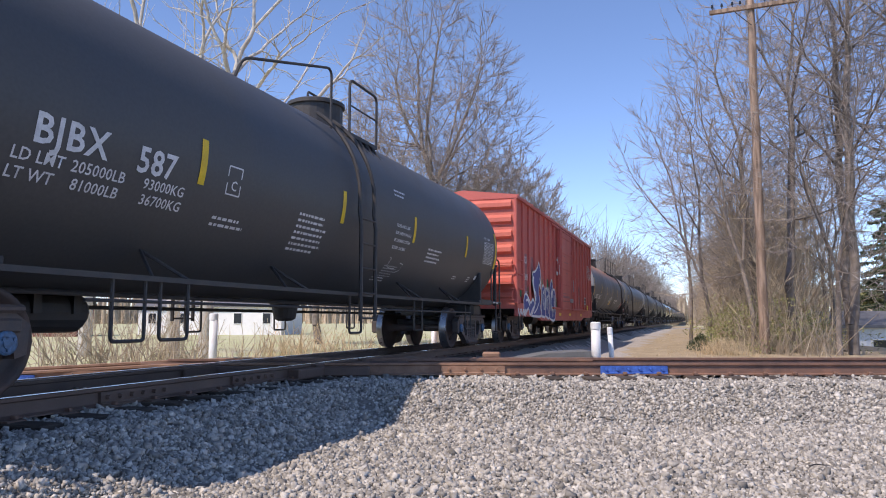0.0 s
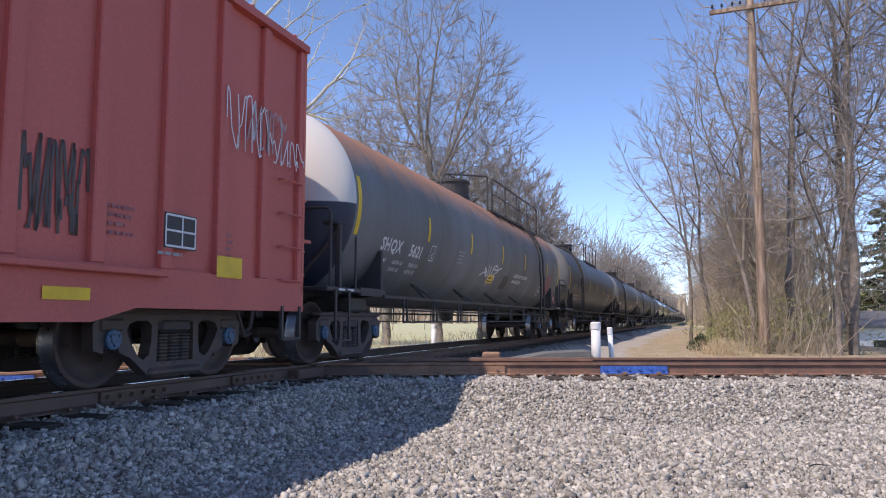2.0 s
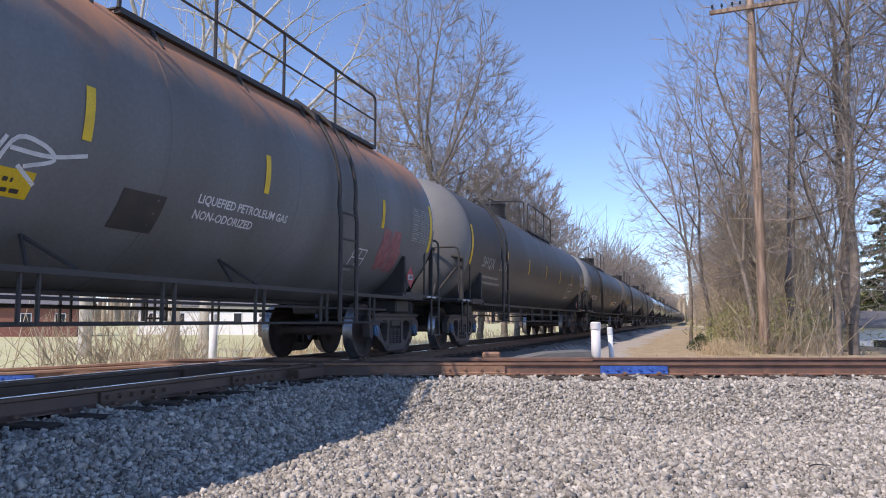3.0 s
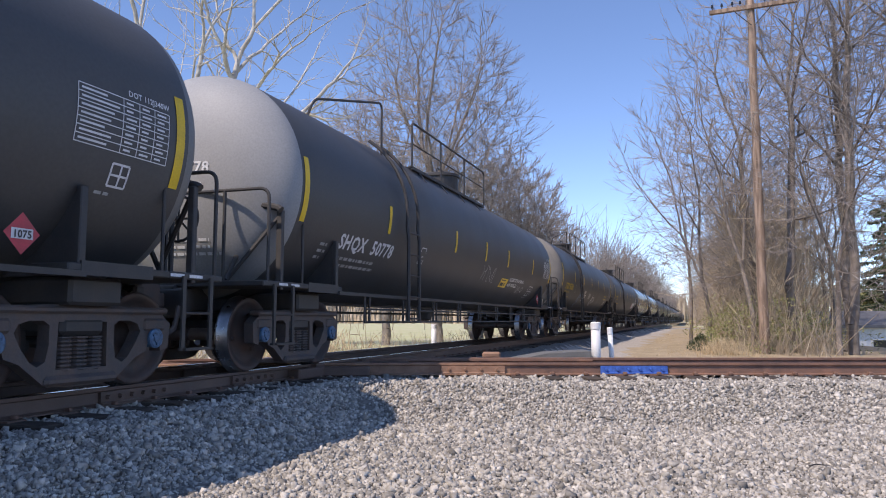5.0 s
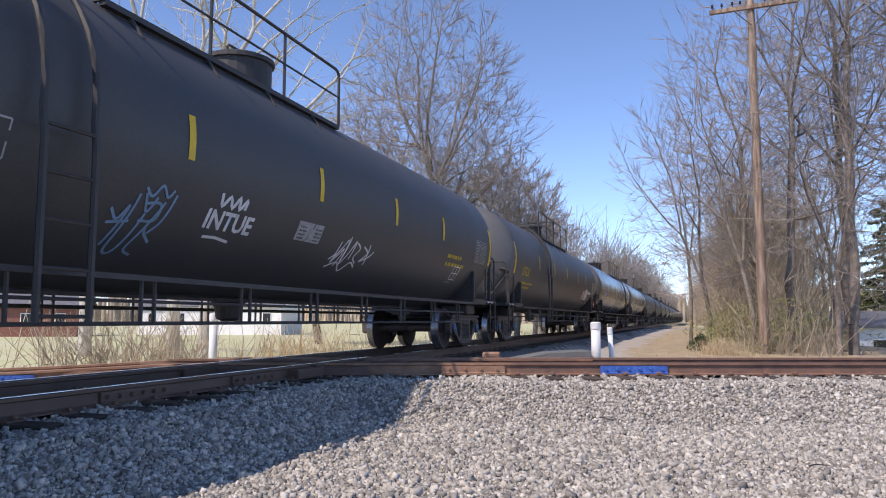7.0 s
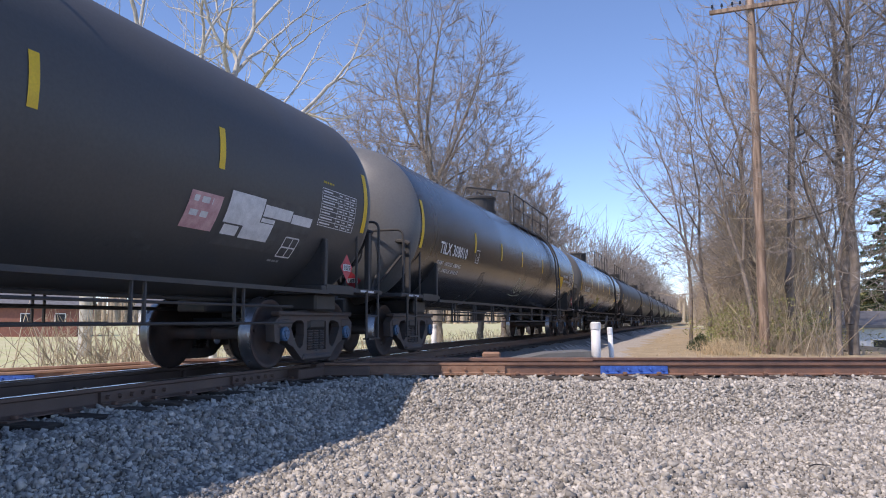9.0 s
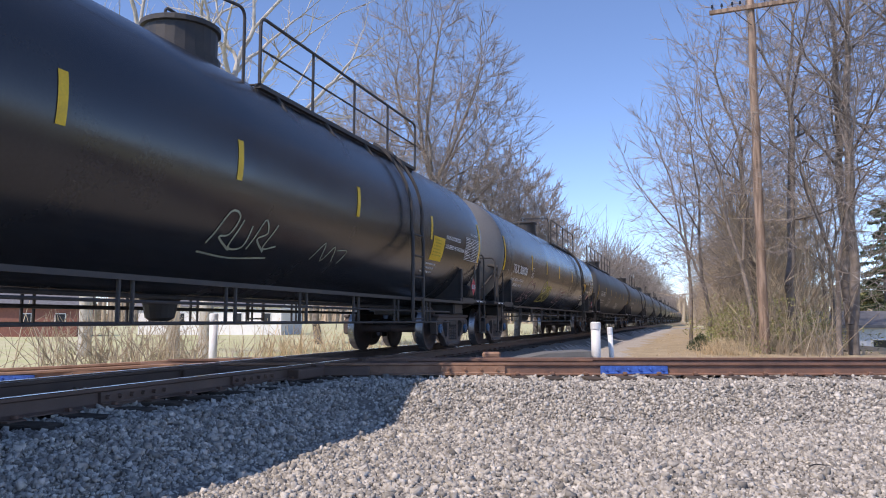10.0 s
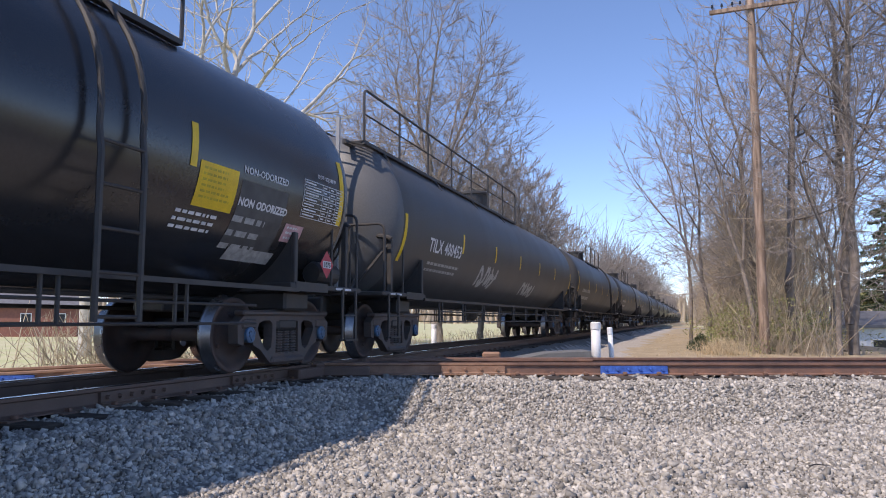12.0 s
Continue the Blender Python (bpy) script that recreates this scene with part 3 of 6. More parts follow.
def spec_table(parent, f, u, v, w, h, material=DIMWHITE):
    bm = bmesh.new()
    rng = random.Random(7)
    for i in range(8):
        ribbon(bm, f, [(u, v + h * i / 7), (u + w / 2, v + h * i / 7), (u + w, v + h * i / 7)], 0.009)
    for x in (0, .46, .64, .82, 1):
        ribbon(bm, f, [(u + w * x, v + h * i / 4) for i in range(5)], 0.009)
    for i in range(7):
        for x0, x1 in ((.03, .42), (.49, .61), (.67, .79), (.85, .97)):
            ribbon(bm, f, [(u + w * x0, v + h * (i + .5) / 7), (u + w * (x0 + (x1 - x0) * rng.uniform(.6, 1)), v + h * (i + .5) / 7)], h * 0.038)
    return part("specification_table", bm, material, parent)


def frame_mark(parent, f, u, v, s, material=DIMWHITE):
    bm = bmesh.new()
    for a, b in (((0, 0), (s, 0)), ((s, 0), (s, s * 1.25)), ((s, s * 1.25), (0, s * 1.25)), ((0, s * 1.25), (0, 0))):
        ribbon(bm, f, [(u + a[0], v + a[1]), (u + b[0], v + b[1])], 0.016)
    p = part("plate_mark", bm, material, parent)
    lettering(p, f, "C", s * .62, u + s * .28, v + s * .2, material)
    return p


def placard(parent, f, u, v, s=0.19):
    bm = bmesh.new()
    fill(bm, f, [(u, v - s), (u + s, v), (u, v + s), (u - s, v)])
    p = part("hazard_placard", bm, REDPL, parent, "red and white diamond hazard placard")
    g = lambda a, b: f(a, b) + (f(a, b) - Vector((f(a, b).x, 0, ZC))).normalized() * 0.004
    b2 = bmesh.new()
    patch(b2, g, u - .6 * s, u + .6 * s, v - .25 * s, v + .25 * s, 1)
    q = part("number_panel", b2, WHITE, p)
    h = lambda a, b: f(a, b) + (f(a, b) - Vector((f(a, b).x, 0, ZC))).normalized() * 0.008
    lettering(q, h, "1075", s * .5, u - .52 * s, v - .17 * s, FRAME, bold=0.03)
    return p


def scrawl(parent, f, u, v, w, h, material, seed, strokes=5, width=0.035, name="graffiti_scrawl"):
    """Loose sprayed strokes."""
    rng = random.Random(seed)
    for i in range(strokes):
        bm = bmesh.new()
        x0 = u + w * i / strokes
        pts = []
        n = 9
        ph = rng.uniform(0, 6.28)
        for k in range(n):
            t = k / (n - 1)
            pts.append((x0 + w / strokes * (t * 1.25 + .28 * math.sin(ph + 6 * t)), v + h * (.5 + .5 * math.sin(ph * 2 + t * rng.uniform(5, 8)))))
        dense = []
        for a, b in zip(pts, pts[1:]):
            dense += [(a[0] + (b[0] - a[0]) * j / 3, a[1] + (b[1] - a[1]) * j / 3) for j in range(3)]
        ribbon(bm, f, dense, width)
        part(name, bm, material, parent)


# ---- train: tank cars ----
def tank_shell(parent, hl, shell, head, label=""):
    prof = []
    n = 10
    for i in range(n + 1):
        a = math.pi / 2 * i / n
        prof.append((-(hl + .12) - .62 * math.cos(a), R * math.sin(a) if i else 0.0))
    m = 34
    for i in range(1, m):
        prof.append((-(hl + .12) + (2 * hl + .24) * i / m, R))
    for i in range(n, -1, -1):
        a = math.pi / 2 * i / n
        prof.append(((hl + .12) + .62 * math.cos(a), R * math.sin(a) if i else 0.0))
    bm = bmesh.new()
    lathe(bm, prof, 72, "x")
    for v in bm.verts:
        v.co.z += ZC
    ob = part("tank", bm, shell, parent, label, smooth=True)
    me = ob.data
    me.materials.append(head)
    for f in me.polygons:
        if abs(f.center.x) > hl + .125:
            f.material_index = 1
    return ob


def tank_seams(parent, hl, material, xs, deep=.006):
    for x in xs:
        bm = bmesh.new()
        lathe(bm, [(x - .02, R + .001), (x - .012, R + deep), (x + .012, R + deep), (x + .02, R + .001)], 72, "x", 0, math.tau - 1e-4)
        for v in bm.verts:
            v.co.z += ZC
        part("weld_seam", bm, material, parent, smooth=True)


def stiffeners(parent, xs):
    """Gussets between the shell's belly and the side sill."""
    for x in xs:
        for s in (-1, 1):
            bm = bmesh.new()
            for d in (-1, 1):
                tube(bm, [(x, s * (R + .005) * math.cos(-.80), ZC + (R + .005) * math.sin(-.80)), (x + d * .26, s * 1.43, 1.02)], .018, 6)
            part("gusset", bm, FRAME, parent)


def end_gear(parent, hl, k, brake):
    """Deck, sill, coupler, handrails and steps at one end (k = -1: the leading end)."""
    fl = Matrix.Identity(4) if k > 0 else Matrix.Scale(-1, 4, (1, 0, 0))

    def p(name, bm, mat, par=parent, label="", smooth=False):
        if k < 0:
            bmesh.ops.transform(bm, matrix=fl, verts=bm.verts)
            bmesh.ops.reverse_faces(bm, faces=bm.faces)
        return part(name, bm, mat, par, label, smooth)
    tc = hl - .64
    bm = bmesh.new()
    box(bm, tc - 1.4, hl + .88, -.22, .22, .74, 1.06, .02)
    box(bm, hl + .74, hl + .9, -.38, .38, .66, 1.02, .03)
    p("stub_sill", bm, FRAME)
    bm = bmesh.new()
    box(bm, hl + .88, hl + 1.12, -.09, .09, .78, .96, .02)
    slab(bm, [(hl + 1.08, .66), (hl + 1.26, .68), (hl + 1.30, .8), (hl + 1.30, .95), (hl + 1.22, 1.06), (hl + 1.08, 1.05)], -.17, .13)
    tube(bm, arc([(hl + .9, -.3, .8), (hl + 1.0, -.32, .5), (hl + 1.2, -.2, .45), (hl + 1.3, -.1, .62)], .08), .03, 7)
    p("coupler", bm, IRON)
    bm = bmesh.new()
    box(bm, hl + .02, hl + .84, -1.42, 1.42, 1.03, 1.10, .012)
    box(bm, tc - .55, hl + .02, -1.42, -1.02, 1.03, 1.10, .012)
    box(bm, tc - .55, hl + .02, 1.02, 1.42, 1.03, 1.10, .012)
    p("end_deck", bm, FRAME)
    # saddle that carries the tank
    bm = bmesh.new()
    for x in (tc - .42,):
        prof = [(-1.4, 1.0), (-1.4, 1.7), (-1.22, 1.72)]
        prof += [(-(R + .0) * math.cos(a), ZC - (R + .0) * math.sin(a)) for a in [radians(q) for q in (42, 55, 70, 90, 110, 125, 138)]]
        prof += [(1.22, 1.72), (1.4, 1.7), (1.4, 1.0)]
        b = bmesh.new()
        slab(b, prof, x, x + .04)
        for v in b.verts:
            v.co = Vector((v.co.y, v.co.x, v.co.z))
        tmp = bpy.data.meshes.new("tmp")
        b.to_mesh(tmp)
        b.free()
        bm.from_mesh(tmp)
        bpy.data.meshes.remove(tmp)
    for s in (-1, 1):
        box(bm, tc - .42, tc + .42, s * 1.405 - .02, s * 1.405 + .02, 1.0, 1.12)
        box(bm, tc - .44, tc - .36, s * 1.38 - .03, s * 1.38 + .03, 1.0, 1.74, .01)
    box(bm, tc - .3, tc + .3, -1.2, 1.2, .76, 1.0, .03)
    bmesh.ops.recalc_face_normals(bm, faces=bm.faces)
    p("saddle", bm, FRAME)
    for s in (-1, 1):
        bm = bmesh.new()
        # corner post, grab loop and the end handrail
        box(bm, hl + .36, hl + .43, s * 1.36 - .04, s * 1.36 + .04, 1.0, 1.98, .01)
        tube(bm, [(hl + .4, s * 1.34, 1.9), (hl + .62, s * .75, 1.1)], .028, 6)
        tube(bm, arc([(hl + .72, s * 1.4, 1.08), (hl + .72, s * 1.4, 2.2), (hl + .72, 0, 2.2)], .14), .021, 8)
        tube(bm, arc([(hl - .08, s * 1.4, 1.08), (hl - .08, s * 1.4, 1.92), (hl + .1, s * 1.4, 1.92)], .06), .018, 8)
        p("handrail", bm, FRAME)
        bm = bmesh.new()
        box(bm, hl + .02, hl + .10, s * .78 - .045, s * .78 + .045, 1.08, 2.02, .01)
        tube(bm, [(hl + .08, s * .78, 1.95), (hl + .66, s * .78, 1.12)], .03, 6)
        tube(bm, [(hl + .72, s * .78, 1.08), (hl + .72, s * .78, 2.2)], .022, 7)
        p("end_post", bm, FRAME)
        bm = bmesh.new()
        for x in (hl + .02, hl + .3):
            box(bm, x, x + .2, s * 1.424 - .002, s * 1.424 + .002, 1.05, 1.08)
        p("deck_stencil", bm, WHITE)
        bm = bmesh.new()
        for x in (hl + .2, hl + .62):
            box(bm, x - .025, x + .025, s * 1.44 - .012, s * 1.44 + .012, .34, 1.06)
        box(bm, hl + .2, hl + .62, s * 1.44 - .05, s * 1.44 + .05, .34, .365)
        tube(bm, [(hl + .2, s * 1.44, .7), (hl + .62, s * 1.44, .7)], .013, 6)
        p("sill_step", bm, FRAME)
    bm = bmesh.new()
    a = [(hl + .45, (R + .02) * math.cos(q) * .92, ZC - .42 + .12 * math.sin(q)) for q in [math.pi * i / 14 for i in range(15)]]
    tube(bm, a, .045, 8)
    p("end_brace", bm, FRAME)
    if brake:
        bm = bmesh.new()
        for i in range(4):
            c = [(0.24 * math.cos(q), 0.24 * math.sin(q)) for q in (i * math.pi / 4, i * math.pi / 4 + math.pi)]
            tube(bm, [(hl + .95, -.75 + c[0][0], 1.75 + c[0][1]), (hl + .95, -.75 + c[1][0], 1.75 + c[1][1])], .012, 6)
        ring = [(hl + .95, -.75 + .25 * math.cos(q), 1.75 + .25 * math.sin(q)) for q in [math.tau * i / 20 for i in range(21)]]
        tube(bm, ring, .017, 6)
        tube(bm, [(hl + .8, -.75, 1.75), (hl + .97, -.75, 1.75)], .03, 8)
        tube(bm, [(hl + .84, -.75, 1.08), (hl + .84, -.75, 1.72)], .03, 8)
        p("brake_wheel", bm, FRAME)
    if brake == 2:
        bm = bmesh.new()
        lathe(bm, [(hl - .25, 0), (hl - .25, .13), (hl - .2, .16), (hl + .3, .16), (hl + .35, .13), (hl + .35, 0)], 16, "x")
        for v in bm.verts:
            v.co += Vector((0, -1.18, 1.28))
        p("air_reservoir", bm, FRAME)


def top_gear(parent, dome, p0, p1, ladder, loop):
    zt = ZC + R
    bm = bmesh.new()
    lathe(bm, [(zt - .12, .5), (zt + .05, .5), (zt + .06, .46), (zt + .40, .46), (zt + .41, .5), (zt + .47, .5), (zt + .50, .44), (zt + .51, 0)], 24, "z")
    for v in bm.verts:
        v.co.x += dome
    d = part("manway_dome", bm, FRAME, parent, smooth=False)
    bm = bmesh.new()
    tube(bm, arc([(dome - .3, 0, zt + .49), (dome - .3, 0, zt + .63), (dome + .3, 0, zt + .63), (dome + .3, 0, zt + .49)], .06), .02, 6)
    part("lid_handle", bm, FRAME, d)
    zp, yo, yi = zt - .27, .97, .62
    n = max(2, int((p1 - p0) / .09))
    for s in (-1, 1):
        bm = bmesh.new()
        box(bm, p0, p1, s * yo - .04, s * yo + .04, zp - .05, zp + .01)
        box(bm, p0, p1, s * yi - .03, s * yi + .03, zp - .02, zp + .06)
        for i in range(n + 1):
            x = p0 + (p1 - p0) * i / n
            box(bm, x - .018, x + .018, min(s * yi, s * yo), max(s * yi, s * yo), zp - .012, zp + .004)
        for i in range(4):
            x = p0 + (p1 - p0) * (i + .3) / 4
            tube(bm, [(x, s * yo, zp - .03), (x, s * 1.14, ZC + math.sqrt(R * R - 1.14 ** 2) - .02)], .025, 6)
        part("platform", bm, FRAME, parent)
    for s in (-1, 1):
        bm = bmesh.new()
        y, top = s * (yo + .02), zp + .88
        tube(bm, arc([(p0, y, zp), (p0, y, top), (p1, y, top), (p1, y, zp)], .12), .023, 7)
        tube(bm, [(p0, y, zp + .46), (p1, y, zp + .46)], .015, 6)
        m = max(1, round((p1 - p0) / 1.5))
        for i in range(1, m):
            x = p0 + (p1 - p0) * i / m
            tube(bm, [(x, y, zp - .05), (x, y, top)], .021, 6)
        part("railing", bm, FRAME, parent)
    if loop:
        bm = bmesh.new()
        q0, q1 = loop
        tube(bm, arc([(q0, -.7, zt - .18), (q0 + .1, -.75, zt + .1), (q1, -.95, zp + .88), (q1, -.95, zp - .08)], .14), .021, 7)
        part("grab_loop", bm, FRAME, parent)
    for s in (-1, 1) if ladder is not None else ():
        bm = bmesh.new()
        for x in (ladder - .25, ladder + .25):
            pts = [(x, s * (R + .12), .62), (x, s * (R + .12), 2.0)]
            pts += [(x, s * (R + .1) * math.cos(a), ZC + (R + .1) * math.sin(a)) for a in [radians(q) for q in range(-6, 64, 7)]]
            tube(bm, pts, .03, 6)
        rails = part("ladder", bm, FRAME, parent)
        bm = bmesh.new()
        tube(bm, [(ladder - .26, s * (R + .12), 0), (ladder + .26, s * (R + .12), 0)], .016, 6)
        rung = part("rung", bm, FRAME, rails)
        rung.matrix_basis = Matrix.Translation((0, 0, .66))
        for i in range(1, 5):
            again(rung, Matrix.Translation((0, 0, .66 + i * .36)), rails)


def under_gear(parent, hl, seed, rails):
    """Pipes, side safety rails and the bottom valve under the tank."""
    rng = random.Random(seed)
    tc = hl - .64
    a, b = -tc + 1.3, tc - 1.3
    for s in (-1, 1):
        bm = bmesh.new()
        box(bm, -tc + .4, tc - .4, s * 1.44 - .02, s * 1.44 + .02, .985, 1.035)
        for z in (.80, .60) if rails else (.8,):
            tube(bm, [(a, s * 1.42, z), (b, s * 1.42, z)], .016, 6)
        x = a
        while x < b and rails:
            for dx in (0, .17):
                tube(bm, [(x + dx, s * 1.42, .6), (x + dx, s * 1.42, 1.0)], .02, 6)
            x += 1.55
        part("side_rail", bm, FRAME, parent)
        for x in () if rails else (a + .3, a + .9, -.6, 2.0, b - .4):
            bm = bmesh.new()
            tube(bm, arc([(x, s * 1.42, 1.0), (x, s * 1.42, .45), (x + .4, s * 1.42, .45), (x + .4, s * 1.42, 1.0)], .05), .018, 6)
            part("sill_step", bm, FRAME, parent)
    bm = bmesh.new()
    tube(bm, [(-tc + .3, -.35, .9), (tc - .3, -.35, .9)], .03, 6)
    tube(bm, [(-tc + .3, .5, .78), (tc - .3, .5, .78)], .025, 6)
    part("brake_pipe", bm, FRAME, parent)
    bm = bmesh.new()
    lathe(bm, [(.62, .1), (.66, .17), (.82, .2), (1.05, .34)], 16, "z")
    part("bottom_valve", bm, FRAME, parent)
    bm = bmesh.new()
    c = -tc + 2.4
    lathe(bm, [(c - .5, 0), (c - .5, .16), (c - .42, .22), (c + .42, .22), (c + .5, .16), (c + .5, 0)], 16, "x")
    for v in bm.verts:
        v.co += Vector((0, .25, .72))
    box(bm, c - .3, c - .2, 0, .5, .7, 1.15)
    box(bm, c + .2, c + .3, 0, .5, .7, 1.15)
    part("brake_cylinder", bm, FRAME, parent)


def tank_car(s0, hl, shell, head, label, marks, dome=0.2, plat=(0.9, 5.2), ladder=4.8, stripes=(), keyed=True, seed=1, loop=(-3.6, .1), tank_on_deck=False, rails=True, seams=False, sv=(-.4, .05), ev=(-.5, .38), gussets=()):
    """s0: the place of its leading end stripe when the clip starts."""
    car = empty("tank_car", on_track(s0 + hl))
    tagged(car, label, "tank car", "freight train cars")
    tank_shell(car, hl, shell, head)
    f = on_tank()
    for k in (-1, 1):
        bm = bmesh.new()
        patch(bm, f, k * hl - .06, k * hl + .06, ev[0], ev[1], 8)
        part("reflective_stripe", bm, YELLOW, car, "tall yellow reflective stripe")
    first = None
    for x in stripes:
        if first is None:
            bm = bmesh.new()
            patch(bm, f, -.05, .05, sv[0], sv[1], 5)
            first = part("reflective_stripe", bm, YELLOW, car)
            first.matrix_basis = Matrix.Translation((x, 0, 0))
        else:
            again(first, Matrix.Translation((x, 0, 0)))
    for k in (-1, 1):
        truck(car, k * (hl - .64), keyed)
        end_gear(car, hl, k, 0 if k < 0 else (2 if tank_on_deck else 1))
    top_gear(car, dome, plat[0], plat[1], ladder, loop)
    under_gear(car, hl, seed, rails)
    if seams:
        tank_seams(car, hl, shell, [-hl + 2 * hl * i / 7 for i in range(1, 7)])
    stiffeners(car, gussets)
    marks(car, hl, f)
    CARS.append((car, s0 + hl))
    return car


# ---- train: markings of each car ----
def marks_bjbx(c, hl, f):
    lettering(c, f, "BJBX", .33, -6.1, -.41, WHITE, bold=.02, gap=1.12)
    lettering(c, f, "587", .33, -5.0, -.43, WHITE, bold=.02, gap=1.05)
    for body, u, v in (("LD LMT", -6.24, -.57), ("205000LB", -5.68, -.57), ("93000KG", -4.86, -.57), ("LT WT", -6.24, -.72), ("81000LB", -5.63, -.72), ("36700KG", -4.84, -.72)):
        lettering(c, f, body, .14, u, v, WHITE, gap=1.05)
    frame_mark(c, f, -3.67, -.42, .24, WHITE)
    bars(c, f, -3.75, -.68, .62, 2, .045, WHITE, seed=3)
    bars(c, f, -2.1, -.4, .85, 7, .047, WHITE, seed=4)
    bars(c, f, .95, .42, .55, 2, .045, WHITE, seed=5)
    for i, body in enumerate(("CLOSE AND LOCK", "BOV SAFETY HANDLE", "SECUREMENT SYSTEM", "BEFORE LOADING")):
        lettering(c, f, body, .072, 1.0, -.2 - i * .125, WHITE, bold=.02, gap=1.0)
    bm = bmesh.new()
    ribbon(bm, f, [(1.12, -.74), (1.2, -.72), (1.16, -.9), (1.3, -.93), (1.5, -.92)], .012)
    ribbon(bm, f, [(1.62, -.8), (1.78, -.82), (1.75, -.95), (1.6, -1.0)], .012)
    part("chalk_mark", bm, WHITE, c)
    bars(c, f, 1.05, -.88, .6, 5, .03, DIMWHITE, seed=6)
    bars(c, f, .9, -1.13, .6, 2, .035, WHITE, seed=7)
    bars(c, f, 2.68, -.42, .8, 4, .045, WHITE, seed=6)
    bars(c, f, 4.7, -.86, .3, 2, .03, WHITE, seed=8)
    bars(c, f, 5.7, -.82, .25, 3, .03, WHITE, seed=9)
    bm = bmesh.new()
    patch(bm, f, 6.2, 6.36, -.86, -.76, 1)
    part("paper_label", bm, WHITE, c)
    spec_table(c, f, hl - 1.05, -.42, .82, .5, WHITE)
    lettering(c, f, "DOT 111A100W", .07, hl - 1.05, .14, WHITE)


def marks_shqx_grey(c, hl, f):
    lettering(c, f, "SHQX", .3, -7.43, -.63, WHITE, bold=.03, gap=1.1)
    lettering(c, f, "5621", .3, -6.18, -.64, WHITE, bold=.03, gap=1.05)
    for body, u, v in (("LD LMT", -7.35, -.84), ("163000 LB", -6.75, -.84), ("73650 KG", -5.97, -.84), ("LT WT", -7.35, -.98), ("100000 LB", -6.77, -.98), ("45350 KG", -5.98, -.98)):
        lettering(c, f, body, .105, u, v, WHITE, gap=1.05)
    frame_mark(c, f, -5.15, -.64, .23, WHITE)
    bars(c, f, -hl + 5.0, -.3, .4, 4, .045, DIMWHITE, seed=2)
    bm = bmesh.new()
    for pts in ([(-1.5, -.72), (-1.2, -.62), (-.95, -.72), (-1.25, -.5), (-1.0, -.62)], [(-.95, -.4), (-.85, -.75), (-.75, -.45), (-.68, -.8), (-.5, -.42)],
                [(-.6, -.95), (-.45, -.45), (-.2, -.42), (-.05, -.52), (-.3, -.62)], [(-.45, -.5), (-.1, -.5), (.25, -.42)], [(-.35, -.62), (-.15, -.75)]):
        ribbon(bm, f, curved(pts, 5), .035)
    part("graffiti_scrawl", bm, WHITE, c)
    bm = bmesh.new()
    patch(bm, f, -.72, -.16, -.88, -.65, 3)
    y = part("yellow_label", bm, YELLOW, c)
    bars(y, on_tank(.01), -.66, -.72, .42, 2, .05, FRAME, seed=4)
    bm = bmesh.new()
    patch(bm, f, .74, 1.3, -1.0, -.6, 5)
    part("dark_panel", bm, FRAME, c)
    lettering(c, f, "LIQUEFIED PETROLEUM GAS", .135, 1.74, -.58, WHITE, bold=.02, gap=1.0)
    lettering(c, f, "NON-ODORIZED", .135, 1.74, -.75, WHITE, bold=.02, gap=1.0)
    spec_table(c, f, 7.55, -.36, .85, .58)
    test_frame(c, f, 5.55, -1.0, .42, .3)
    scrawl(c, f, 6.4, -1.02, .75, .72, PINK, 9, 7, .09)
    placard(c, on_side(-1.44), hl - .9, 1.38)


def test_frame(c, f, u, v, w, h):
    """A stencilled box of small fields."""
    bm = bmesh.new()
    for a, b in (((0, 0), (1, 0)), ((1, 0), (1, 1)), ((1, 1), (0, 1)), ((0, 1), (0, 0)), ((0, .5), (1, .5)), ((.55, 0), (.55, 1))):
        ribbon(bm, f, [(u + w * (a[0] + (b[0] - a[0]) * q), v + h * (a[1] + (b[1] - a[1]) * q)) for q in (0, .5, 1)], .02)
    t = part("test_frame", bm, WHITE, c)
    bars(t, f, u - .1, v - .06, w * .9, 1, .04, DIMWHITE, seed=5)


def marks_plain_shqx(c, hl, f):
    lettering(c, f, "SHQX", .36, -hl + 1.0, -.5, DIMWHITE, gap=1.2)
    lettering(c, f, "5059", .36, -hl + 2.6, -.5, DIMWHITE, gap=1.1)
    bars(c, f, -hl + 1.0, -.7, 2.4, 2, .09, DIMWHITE, seed=3)
    spec_table(c, f, 7.5, -.32, 1.08, .48, WHITE)
    lettering(c, f, "DOT 112J340W", .075, 8.06, .2, WHITE, bold=.02)
    test_frame(c, f, 4.75, -.9, .9, .55)
    test_frame(c, f, 7.96, -.62, .2, .2)
    placard(c, on_side(-1.38), hl - 1.6, 1.28, .16)


